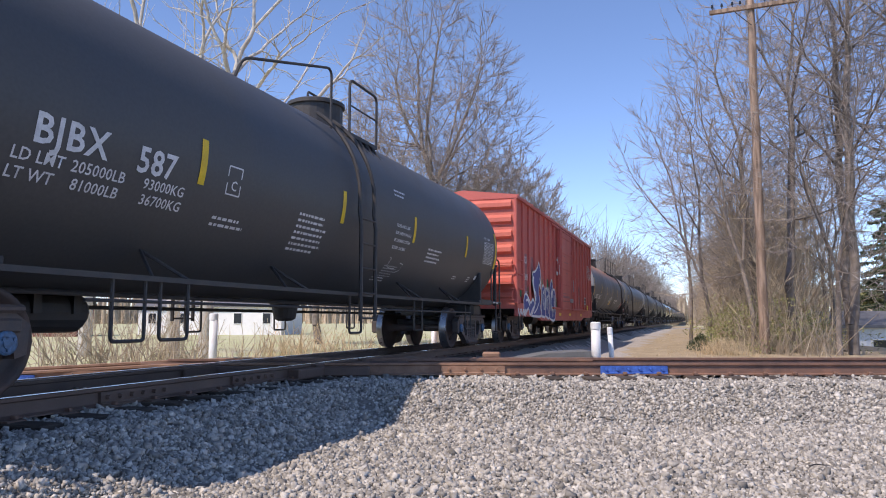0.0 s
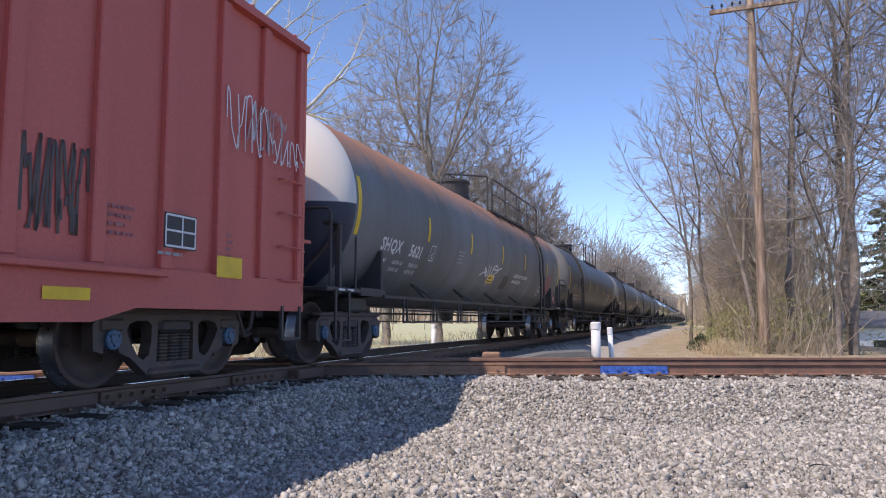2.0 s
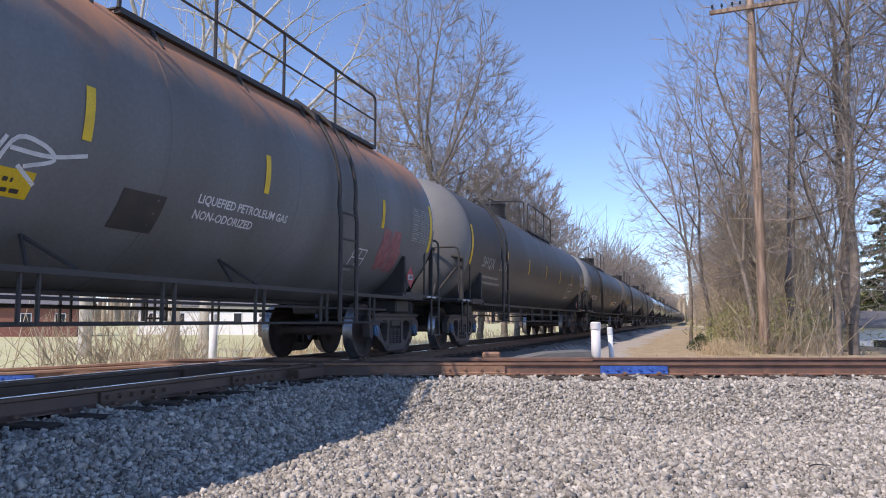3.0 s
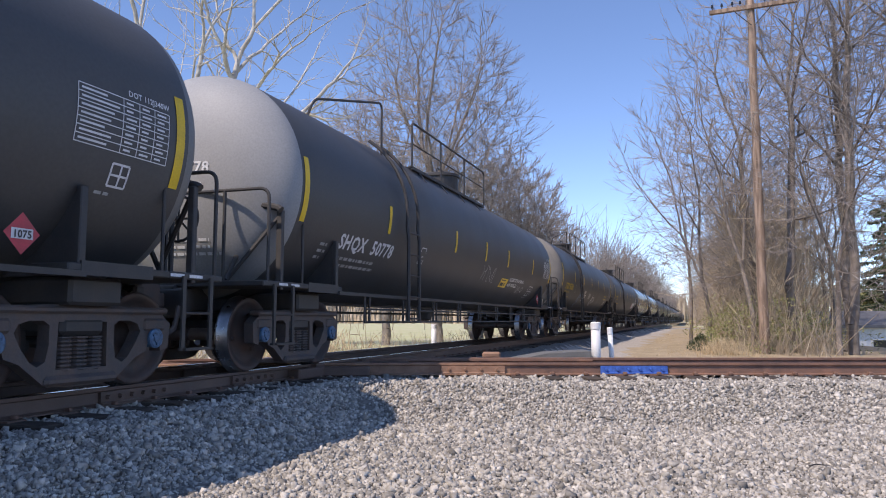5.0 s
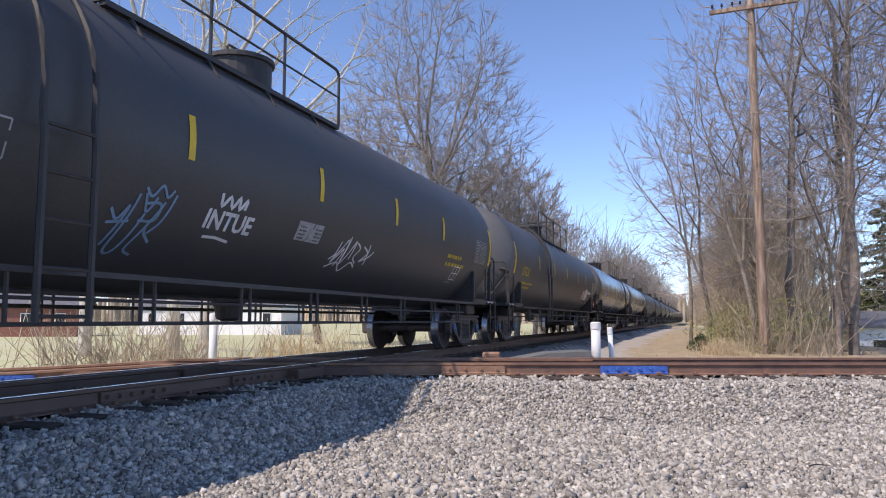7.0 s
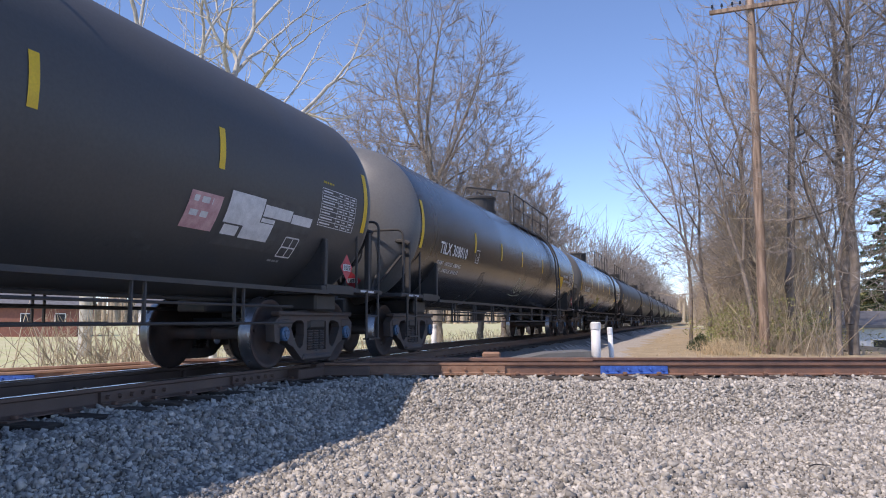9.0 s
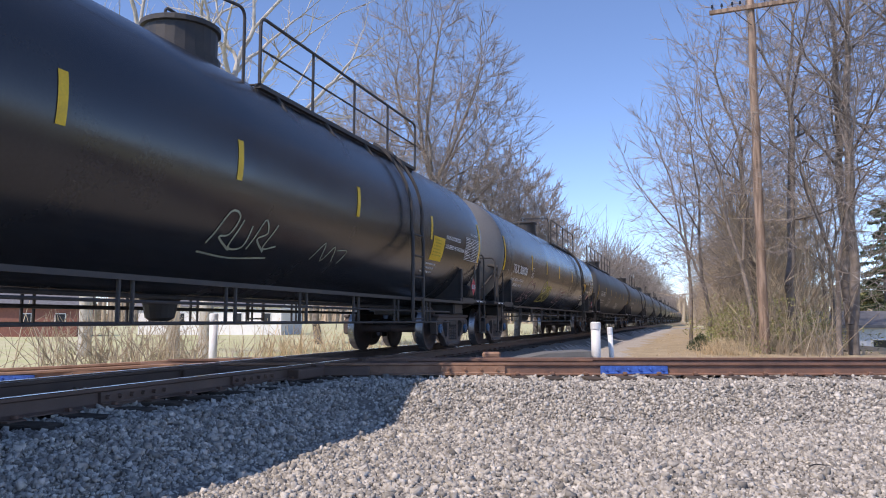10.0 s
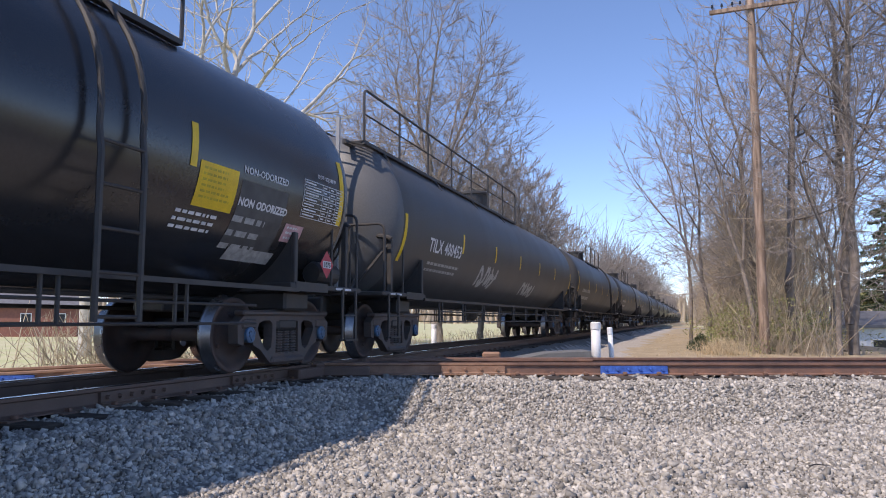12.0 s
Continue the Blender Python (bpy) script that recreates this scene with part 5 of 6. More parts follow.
    frame_mark(car, wall2, -3.9, 1.95, .22, PINK)
    d = on_side(-w - .05, .004)
    for u0, u1, v0, v1 in ((.1, .55, 2.38, 2.41), (-.6, .9, 1.46, 1.54), (-.75, 1.0, 1.32, 1.4), (-.5, .3, 1.6, 1.63), (-.2, .8, 2.78, 2.8), (-.7, .2, 3.0, 3.02)):
        block("scrape", d, u0, u1, v0, v1, PINK)
    for u, v, a, b in ((-1.78, 2.62, .1, .24), (-1.98, 2.7, .22, .09), (-2.05, 2.2, .3, .13), (-1.5, 2.25, .09, .36), (-1.08, 2.7, .1, .18), (-1.1, 2.2, .07, .2)):
        block("paper_label", on_side(-w - .06, .02), u, u + a, v, v + b, WHITE)
    for u in (-1.25, .98, 3.9):
        block("reflective_stripe", on_side(-w, .012), u, u + .46, .79, .89, YELLOW)
    block("reflective_stripe", on_side(-w, .012), 6.0, 6.44, 1.07, 1.29, YELLOW)
    block("data_panel", on_side(-w, .010), 5.2, 5.66, 1.3, 1.63, FRAME, "black data panel with a white border")
    test_frame(car, on_side(-w, .016), 5.22, 1.32, .42, .29)
    bars(car, wall2, 4.5, 1.62, .4, 4, .045, PINK, seed=2)
    bars(car, wall2, 6.15, 1.55, .25, 5, .045, PINK, seed=3)
    for i in range(3):
        scrawl(car, on_side(-w, .012), 6.1 + .4 * i, 2.45 + .1 * (i % 2), .75, .65 - .15 * i, (WHITE, DIMWHITE, WHITE)[i], 61 + i, 5, .018)
    scrawl(car, wall2, 3.72, 1.3, .6, .75, IRON, 63, 7, .028)


# ---- trees and verge ----
BARK = paint("grey_brown_bark", (0.26, 0.22, 0.185), 0.9, other=(0.145, 0.12, 0.1), scale=5, fine=40, bump=0.5, thing=0.15)
TWIG = paint("fine_twig_bark", (0.36, 0.315, 0.285), 0.9, other=(0.25, 0.215, 0.19), scale=2, fine=20, bump=0.1, thing=0.12)
WHITEBARK = paint("pale_mottled_bark", (0.62, 0.59, 0.53), 0.85, other=(0.38, 0.35, 0.3), scale=3.5, fine=25, bump=0.3)
DRY = paint("dry_grass_blade", (0.66, 0.52, 0.33), 0.9, other=(0.5, 0.39, 0.24), scale=2, fine=20, bump=0.05, island=0.3)
BRUSH = paint("brush_stem", (0.5, 0.41, 0.3), 0.9, other=(0.34, 0.275, 0.2), scale=1, fine=20, bump=0.1, island=0.3)
GREENB = paint("new_leaf_green", (0.24, 0.26, 0.09), 0.8, other=(0.3, 0.28, 0.12), scale=1.5, fine=20, bump=0.05, island=0.35)
PINE = paint("dark_needle_green", (0.06, 0.085, 0.04), 0.8, other=(0.085, 0.105, 0.05), scale=2, fine=20, bump=0.05, island=0.35)
ROOF = paint("grey_shingle_roof", (0.16, 0.165, 0.18), 0.85, other=(0.12, 0.12, 0.13), scale=4, bump=0.4)
SIDING = paint("white_siding", (0.84, 0.84, 0.83), 0.7, other=(0.78, 0.78, 0.77), scale=2, bump=0.1)
BRICKWALL = paint("brick_house_wall", (0.28, 0.12, 0.09), 0.85, other=(0.22, 0.1, 0.08), scale=5, bump=0.3)
GLASS = paint("dark_window_glass", (0.03, 0.035, 0.045), 0.08, scale=3, bump=0)


def sticks(name, segs, sides, material):
    """Tapered bars in one mesh. segs: an array of start, end, radius at both (n, 8)."""
    a, b, r0, r1 = segs[:, 0:3], segs[:, 3:6], segs[:, 6], segs[:, 7]
    t = b - a
    t = t / np.maximum(np.linalg.norm(t, axis=1, keepdims=True), 1e-6)
    ref = np.where(np.abs(t[:, 2:3]) > 0.9, np.array([[1.0, 0, 0]]), np.array([[0, 0, 1.0]]))
    u = np.cross(t, ref)
    u /= np.linalg.norm(u, axis=1, keepdims=True)
    w = np.cross(t, u)
    n = len(segs)
    ang = np.arange(sides) * math.tau / sides
    ring = u[:, None, :] * np.cos(ang)[None, :, None] + w[:, None, :] * np.sin(ang)[None, :, None]
    v = np.concatenate([a[:, None] + ring * r0[:, None, None], b[:, None] + ring * r1[:, None, None]], 1).reshape(-1, 3)
    k = np.arange(sides)
    q = np.stack([k, (k + 1) % sides, sides + (k + 1) % sides, sides + k], -1)
    f = (q[None] + (np.arange(n) * sides * 2)[:, None, None]).reshape(-1, 4)
    me = bpy.data.meshes.new(name)
    me.vertices.add(len(v))
    me.vertices.foreach_set("co", v.astype(np.float32).ravel())
    me.loops.add(len(f) * 4)
    me.loops.foreach_set("vertex_index", f.astype(np.int32).ravel())
    me.polygons.add(len(f))
    me.polygons.foreach_set("loop_start", np.arange(0, len(f) * 4, 4, dtype=np.int32))
    me.polygons.foreach_set("use_smooth", np.ones(len(f), bool))
    me.update(calc_edges=True)
    me.materials.append(material)
    return me


def crown_tree(seed, label, tips, centre, radii, fork, radius, bark, twig, twigs=4, twig_len=.8, hollow=.3, sway=.05, fine=.009, first=3):
    """A bare tree whose limbs divide again and again until they fill an uneven round crown."""
    rng = np.random.default_rng(seed)
    centre, radii = np.array(centre, float), np.array(radii, float)
    d = rng.normal(size=(tips, 3))
    d /= np.linalg.norm(d, axis=1, keepdims=True)
    ph = rng.uniform(0, 6.28, 3)
    lump = 1 + .10 * np.sin(d[:, 0] * 4 + ph[0]) + .10 * np.sin(d[:, 2] * 5 + ph[1]) + .08 * np.sin(d[:, 1] * 6 + ph[2])
    lump = lump * (1 + .22 * np.clip(d[:, 2], 0, 1))
    goal = centre + d * radii * (rng.uniform(hollow ** 3, 1, tips) ** (1 / 3) * lump)[:, None]
    goal = goal[goal[:, 2] > fork + .15 * np.hypot(goal[:, 0], goal[:, 1])]
    total = len(goal)
    thick, thin = [], []

    def size(n):
        return max(fine * 1.25, radius * (n / total) ** .46)

    def line(p, q, way, r0, r1, n, into):
        """A limb that leaves along way and bends over to q."""
        length = np.linalg.norm(q - p)
        a = p
        for i in range(1, n + 1):
            u = i / n
            b = p + (q - p) * u + way * length * .3 * u * (1 - u)
            if i < n:
                b = b + rng.normal(0, sway * length / n, 3)
            into.append((*a, *b, r0 + (r1 - r0) * (i - 1) / n, r0 + (r1 - r0) * u))
            a = b

    def unit(v):
        return v / max(np.linalg.norm(v), 1e-6)

    def branch(p, group, way, level):
        n = len(group)
        if n == 1:
            q = group[0]
            line(p, q, way, size(1), fine, 2, thin)
            e = unit(q - p)
            for k in range(twigs):
                o = p + (q - p) * rng.uniform(.35, 1)
                v = unit(e + rng.normal(0, .32, 3) + np.array([0, 0, .3]))
                thin.append((*o, *(o + v * twig_len * rng.uniform(.4, 1.1)), fine, fine * .6))
            return
        v = group - p
        v = v / np.maximum(np.linalg.norm(v, axis=1, keepdims=True), 1e-6)
        close = float(np.clip((np.linalg.norm(v.mean(0)) - .86) / .13, 0, 1))
        q = p + (group.mean(0) - p) * (.10 + .40 * close) * rng.uniform(.85, 1.15)
        line(p, q, way, size(n), size(n) * .9, 3 if n > 12 else 2, thick if size(n) > radius * .16 else thin)
        e = unit(q - p)
        parts = first if level == 0 else (3 if n > 30 and rng.random() < .3 else 2)
        v = group - q
        v = v / np.maximum(np.linalg.norm(v, axis=1, keepdims=True), 1e-6)
        seeds = [v[rng.integers(n)]]
        while len(seeds) < parts:
            far = np.min([1 - v @ s for s in seeds], axis=0)
            seeds.append(v[np.argmax(far * rng.uniform(.6, 1, n))])
        near = np.argmax(np.stack([v @ s for s in seeds]), axis=0)
        for k in range(parts):
            g = group[near == k]
            if len(g):
                branch(q, g, e, level + 1)

    foot, top = np.array([0, 0, -.2]), np.array([rng.normal(0, .15), rng.normal(0, .15), fork])
    line(foot, top, np.array([0, 0, 1.0]), radius * 1.15, radius, 4, thick)
    branch(top, goal, np.array([0, 0, 1.0]), 0)
    root = tagged(empty("tree"), label, "tree")
    child("trunk", sticks("trunk", np.array(thick), 7, bark), root)
    child("crown", sticks("crown", np.array(thin), 3, twig), root)
    return root


def put(ob, x, y, turn, size, label="", group=""):
    c = copy_thing(ob, pose(x, y, float(ground_z(x, y)) - .05, 0, 0, turn))
    c.scale = (size, size, size)
    if label:
        c["label"] = label
    if group:
        c["group"] = group
    return c


def place(ob, x, y, turn, size):
    ob.matrix_basis = pose(x, y, float(ground_z(x, y)) - .05, 0, 0, turn)
    ob.scale = (size, size, size)
    return ob


def stems(name, label, category, xs, ys, hs, material, seed, thickness=0.012, lean=0.35, forks=2):
    """A thicket of thin stems."""
    rng = np.random.default_rng(seed)
    segs = []
    zs = ground_z(xs, ys)
    for x, y, z, h in zip(xs, ys, zs, hs):
        p = np.array([x, y, z - .03])
        d = np.array([rng.normal(0, lean), rng.normal(0, lean), 1.0])
        n = 3
        r = thickness * rng.uniform(.6, 1.5)
        pts = [p]
        for i in range(n):
            d = d + rng.normal(0, .22, 3)
            q = p + d / np.linalg.norm(d) * h / n
            segs.append((*p, *q, r * (1 - i / n * .6), r * (1 - (i + 1) / n * .6)))
            p = q
            pts.append(p)
        for k in range(forks):
            o = pts[rng.integers(1, n)]
            e = rng.normal(0, .6, 3) + np.array([0, 0, .9])
            segs.append((*o, *(o + e / np.linalg.norm(e) * h * rng.uniform(.25, .5)), r * .5, r * .25))
    me = sticks(name, np.array(segs), 3, material)
    return tagged(new(name, me), label, category, kind="stuff")


def leaves(name, centres, radii, count, size, material, seed, parent=None, flat=1.0):
    """Many small leaf blades in clumps."""
    rng = np.random.default_rng(seed)
    c = np.array(centres)
    k = rng.integers(0, len(c), count)
    off = rng.normal(0, 1, (count, 3))
    off /= np.linalg.norm(off, axis=1, keepdims=True)
    off *= (rng.uniform(0.1, 1, (count, 1)) ** .5) * np.array(radii)[k][:, None]
    off[:, 2] *= flat
    p = c[k] + off
    a = rng.normal(0, 1, (count, 3))
    a /= np.linalg.norm(a, axis=1, keepdims=True)
    b = np.cross(a, rng.normal(0, 1, (count, 3)))
    b /= np.linalg.norm(b, axis=1, keepdims=True)
    s = size * rng.uniform(.6, 1.4, (count, 1))
    v = np.stack([p - a * s, p + b * s * .35, p + a * s, p - b * s * .35], 1).reshape(-1, 3)
    f = np.arange(count * 4).reshape(-1, 4)
    me = bpy.data.meshes.new(name)
    me.vertices.add(len(v))
    me.vertices.foreach_set("co", v.astype(np.float32).ravel())
    me.loops.add(len(v))
    me.loops.foreach_set("vertex_index", f.astype(np.int32).ravel())
    me.polygons.add(count)
    me.polygons.foreach_set("loop_start", np.arange(0, count * 4, 4, dtype=np.int32))
    me.update(calc_edges=True)
    me.materials.append(material)
    o = new(name, me)
    o.parent = parent
    return o


def along(s, l):
    p = D * s + N * l
    return p.x, p.y


def trees():
    rng = random.Random(12)
    # wood edge: tall upright bare trees
    edge = [
        crown_tree(101, "tall bare tree with grey-brown bark", 420, (-.5, 0, 9.2), (3.2, 3.0, 5.8), 2.2, .135, BARK, TWIG, 5, .8, .2, fine=.007),
        crown_tree(102, "bare forked tree with upright limbs", 360, (.3, 0, 9.5), (2.7, 2.7, 5.8), 1.2, .14, BARK, TWIG, 5, .8, .2, fine=.007, first=2),
        crown_tree(103, "slender bare tree at the wood edge", 300, (-1.3, 0, 6.6), (2.6, 2.6, 4.2), 1.2, .085, BARK, TWIG, 5, .75, .2, fine=.006),
        crown_tree(104, "bare multi-stemmed tree over brush", 400, (0, 0, 9.2), (3.0, 3.0, 6.2), .6, .15, BARK, TWIG, 5, .8, .2, fine=.007, first=4),
    ]
    young = [
        crown_tree(105, "young bare tree in the wood edge", 170, (0, 0, 5.8), (2.0, 2.0, 3.9), 1.2, .08, BARK, TWIG, 4, .7, .2, fine=.008),
        crown_tree(106, "young bare tree with twin stems", 170, (.2, 0, 5.6), (2.2, 2.2, 3.9), .5, .09, BARK, TWIG, 4, .7, .2, fine=.008, first=2),
    ]
    spots = [(1, 12.95, 23.3, 20, 1.08), (0, 11.9, 25.0, 200, 1.05), (3, 13.9, 25.6, 70, 1.12), (2, 10.7, 25.6, 300, 1.0), (2, 10.4, 29.0, 30, 1.0),
             (1, 15.2, 23.6, 250, 1.05), (2, 12.1, 22.6, 75, .95), (0, 12.9, 30.5, 330, 1.0)]
    done = set()
    for k, x, y, turn, size in spots:
        if k not in done:
            place(edge[k], x, y, turn, size)
            edge[k]["group"] = "wood edge trees"
            done.add(k)
        else:
            put(edge[k], x, y, turn, size, group="wood edge trees")
    place(young[0], 11.4, 34.0, 0, 1)
    place(young[1], 13.4, 33.0, 0, 1)
    s = 34.0
    while s < 330:
        for row in range(2):
            x, y = along(s + rng.uniform(-1.5, 1.5), -2.4 - row * 2.4 + rng.uniform(-1.0, .6))
            put(young[rng.choice((0, 1))], x, y, rng.uniform(0, 360), rng.uniform(.8, 1.1) * (1.0 if s < 110 else 1.1), group="wood edge trees")
        s += 3.2 if s < 70 else (6 if s < 150 else 14)
    # broad crowns beyond the train
    broad = [
        crown_tree(201, "large round-crowned bare tree", 1500, (0, 0, 12.2), (6.1, 5.4, 8.6), 1.6, .34, BARK, TWIG, 6, 1.15, .15, fine=.0105, first=3),
        crown_tree(202, "large bare tree with a dense twiggy crown", 900, (0, 0, 9.8), (4.4, 4.4, 6.6), 1.4, .27, BARK, TWIG, 6, 1.1, .25, fine=.010),
    ]
    far = [
        crown_tree(203, "round bare tree far along the line", 420, (0, 0, 8.6), (4.8, 4.8, 5.2), 2.0, .24, BARK, TWIG, 5, 1.1, .25, fine=.022),
    ]
    place(broad[0], -.3, 44, 40, 1.02)
    place(broad[1], 5.3, 54, 120, .78)
    place(far[0], 29, 120, 20, 1.0)
    for k, x, y, turn, size in ((1, -3.6, 47, 200, 1.0), (1, -8.2, 49, 300, .95), (1, 2.6, 52, 30, .85)):
        put(broad[k], x, y, turn, size, group="trees beyond the train")
    for x, y, turn, size in ((6.6, 66, 77, 1.05), (9.2, 74, 10, 1.0), (5.0, 60, 222, 1.1), (11.6, 88, 150, .95), (33, 127, 99, .95), (26, 118, 240, .85), (37, 140, 33, .9), (15, 100, 60, .8), (19, 112, 200, .75)):
        put(far[0], x, y, turn, size, group="trees beyond the train")
    s = 155
    while s < 420:
        x, y = along(s, 13 + rng.uniform(-2, 6))
        put(far[0], x, y, rng.uniform(0, 360), rng.uniform(.75, .95), group="trees beyond the train")
        s += 14
    s = 110.0
    while s < 440:
        x, y = along(s, 13.5 - 3.5 * (s - 110) / 330 + rng.uniform(-.8, 1.5))
        put(young[rng.choice((0, 1))], x, y, rng.uniform(0, 360), rng.uniform(1.1, 1.4), group="trees beyond the train")
        s += 8
    for i in range(30):
        x, y = along(rng.uniform(45, 125), rng.uniform(-42, -12))
        put(young[rng.choice((0, 1))], x, y, rng.uniform(0, 360), rng.uniform(.7, 1.0), group="distant trees")
    for i in range(26):
        x, y = -110 + i * 4.4 + rng.uniform(-2, 2), 118 + rng.uniform(-10, 14)
        put(young[rng.choice((0, 1))], x, y, rng.uniform(0, 360), rng.uniform(.6, .9), group="distant trees")
    # pale sycamores
    pale = "pale-barked sycamore with long white limbs"
    place(crown_tree(301, pale, 90, (-1.2, 0, 12.5), (5.0, 4.5, 6.0), 9.0, .24, WHITEBARK, WHITEBARK, 4, 1.2, .5, .06, .012), -10.9, 30, 0, 1)
    place(crown_tree(302, pale, 110, (2.6, 0, 12.8), (5.4, 4.2, 5.0), 7.6, .26, WHITEBARK, WHITEBARK, 4, 1.2, .5, .06, .012), -9.8, 30.6, 0, 1)
    place(crown_tree(303, pale, 90, (-1.0, 0, 12.5), (4.5, 4.5, 6.5), 6.0, .26, WHITEBARK, WHITEBARK, 4, 1.2, .5, .06, .012), -16.0, 33, 0, 1)


def undergrowth():
    rng = np.random.default_rng(4)
    n = 2000
    s = rng.uniform(19, 95, n) ** 1.0
    l = -1.4 - rng.uniform(0, 1, n) ** 1.3 * 9
    x, y = s * D.x + l * N.x, s * D.y + l * N.y
    k = ((x > 9.6) | (y > 27)) & ((x / y < .53) | (y > 46))
    stems("undergrowth", "tangled bare brown brush under the trees", "brush", x[k], y[k], rng.uniform(.6, 2.8, n)[k], BRUSH, 5, .011)
    n = 800
    s, l = 27 + 95 * rng.uniform(0, 1, n) ** 1.5, rng.uniform(-7, -2.2, n)
    x, y = s * D.x + l * N.x, s * D.y + l * N.y
    k = x / y < .5
    x, y, n = x[k], y[k], int(k.sum())
    stems("sapling_thicket", "dense thicket of tall bare saplings", "brush", x, y, rng.uniform(2.0, 6.0, n), BRUSH, 25, .016, .2, 7)
    n = 260
    y = rng.uniform(22.5, 26, n)
    x = y * rng.uniform(.42, .54, n)
    stems("roadside_brush", "thin bare brush stems in dry grass", "brush", x, y, rng.uniform(.25, 1.1, n), BRUSH, 6, .008)
    # far lines of thin trees on both sides of the track
    n = 900
    s, l = 95 + 330 * rng.uniform(0, 1, n), rng.uniform(11.5, 18, n)
    x, y = s * D.x + l * N.x, s * D.y + l * N.y
    stems("lineside_wood", "far bare brown wood along the line", "woods", x, y, rng.uniform(9, 18, n), TWIG, 41, .06, .13, 12)
    n = 230
    s, l = rng.uniform(30, 62, n), rng.uniform(-4.5, -1.9, n)
    x, y = s * D.x + l * N.x, s * D.y + l * N.y
    stems("sapling_thicket", "tall leaning bare saplings at the wood edge", "brush", x, y, rng.uniform(4.5, 8.5, n), BRUSH, 43, .024, .26, 14)
    n = 700
    s, l = 60 + 330 * rng.uniform(0, 1, n) ** 1.3, rng.uniform(-8, -1.2, n)
    x, y = s * D.x + l * N.x, s * D.y + l * N.y
    stems("lineside_wood", "far bare brown wood along the line", "woods", x, y, rng.uniform(5, 11, n), BRUSH, 42, .035, .2, 9)
    # dry grass of the verge
    n = 5200
    s = rng.uniform(15, 60, n)
    l = rng.uniform(-2.2, 2.0, n)
    x, y = s * D.x + l * N.x, s * D.y + l * N.y
    h = rng.uniform(.03, .1, n) + .12 * np.exp(-((x - 8.6) ** 2 / 1.2 + (y - 23) ** 2 / 9)) * rng.uniform(.4, 1.4, n)
    stems("dry_grass", "tan dry grass tufts on the verge", "grass", x, y, h, DRY, 7, .006, .5, 0)
    n = 420
    x, y = rng.normal(8.75, .3, n), rng.normal(23.2, .5, n)
    stems("dry_grass_clump", "clump of tall straw-coloured grass", "grass", x, y, rng.uniform(.25, .65, n), DRY, 8, .007, .3, 1)
    # green shoots at the wood edge
    c = [(x, y, float(ground_z(x, y)) + h) for x, y, h in zip(rng.uniform(9.3, 14, 90), rng.uniform(23.2, 29, 90), rng.uniform(.1, 1.6, 90))]
    o = leaves("spring_shoots", c, rng.uniform(.3, .6, 90), 7500, .045, GREENB, 9)
    tagged(o, "small fresh green shoots in the brush", "shoots", kind="stuff")
    # evergreen shrub by the path
    b = tagged(empty("evergreen_shrub", pose(8.9, 25.6, -.5)), "small dark green shrub beside the path", "shrub")
    leaves("foliage", [(0, 0, .35), (.2, .1, .25), (-.2, .1, .25), (0, 0, .5)], [.26, .24, .24, .18], 900, .045, PINE, 12, b)
    child("stem", sticks("stem", np.array([(0, 0, -.2, 0, 0, .5, .03, .01)]), 6, BARK), b)
    # brush beyond the train
    n = 800
    s, l = rng.uniform(3, 70, n), rng.uniform(12.5, 17, n)
    x, y = s * D.x + l * N.x, s * D.y + l * N.y
    stems("lineside_brush", "tangled bare brush and dry stalks on the lawn edge", "brush", x, y, rng.uniform(.25, 1.2, n), BRUSH, 15, .011)
    n = 260
    x, y = rng.normal(-8.2, 1.3, n), rng.normal(19.5, .9, n)
    stems("briar_thicket", "dense briar thicket of brown stems", "brush", x, y, rng.uniform(.8, 2.2, n), BRUSH, 16, .016)
    n = 160
    x, y = rng.normal(-3.8, .8, n), rng.normal(20.5, .6, n)
    stems("dry_weeds", "tall dry pale weeds", "weeds", x, y, rng.uniform(.6, 1.5, n), DRY, 17, .012)


def far_woods():
    """A hazy wood all round, far off."""
    rng = np.random.default_rng(77)
    n = 5200
    a = rng.uniform(0, math.tau, n)
    r = rng.uniform(330, 420, n)
    x, y = r * np.sin(a), r * np.cos(a)
    l = x * N.x + y * N.y
    keep = (np.abs(l - TRACK_L) > 4.5)
    a, r, x, y = a[keep], r[keep], x[keep], y[keep]
    n = len(x)
    h = 9 + 4 * np.sin(a * 23) + 2.5 * np.sin(a * 61 + 1) + rng.uniform(-2.5, 3.5, n)
    z = np.full(n, -3.0)
    w = rng.uniform(.7, 2.0, n)
    segs = np.stack([x, y, z, x + rng.normal(0, .8, n), y + rng.normal(0, .8, n), z + h, w, w * .35], -1)
    # a taller wood further off, where the line runs out of sight
    n = 8000
    a = rng.uniform(0, math.tau, n)
    r = rng.uniform(720, 800, n)
    x, y = r * np.sin(a), r * np.cos(a)
    h = 27 + 5 * np.sin(a * 31) + rng.uniform(-5, 5, n)
    z = np.full(n, -4.0)
    w = rng.uniform(1.2, 2.6, n)
    segs = np.concatenate([segs, np.stack([x, y, z, x + rng.normal(0, 2, n), y + rng.normal(0, 2, n), z + h, w, w * .3], -1)])
    return tagged(new("far_woods", sticks("far_woods", segs, 4, BRUSH)), "far brown bare woods on the horizon", "woods", kind="stuff")


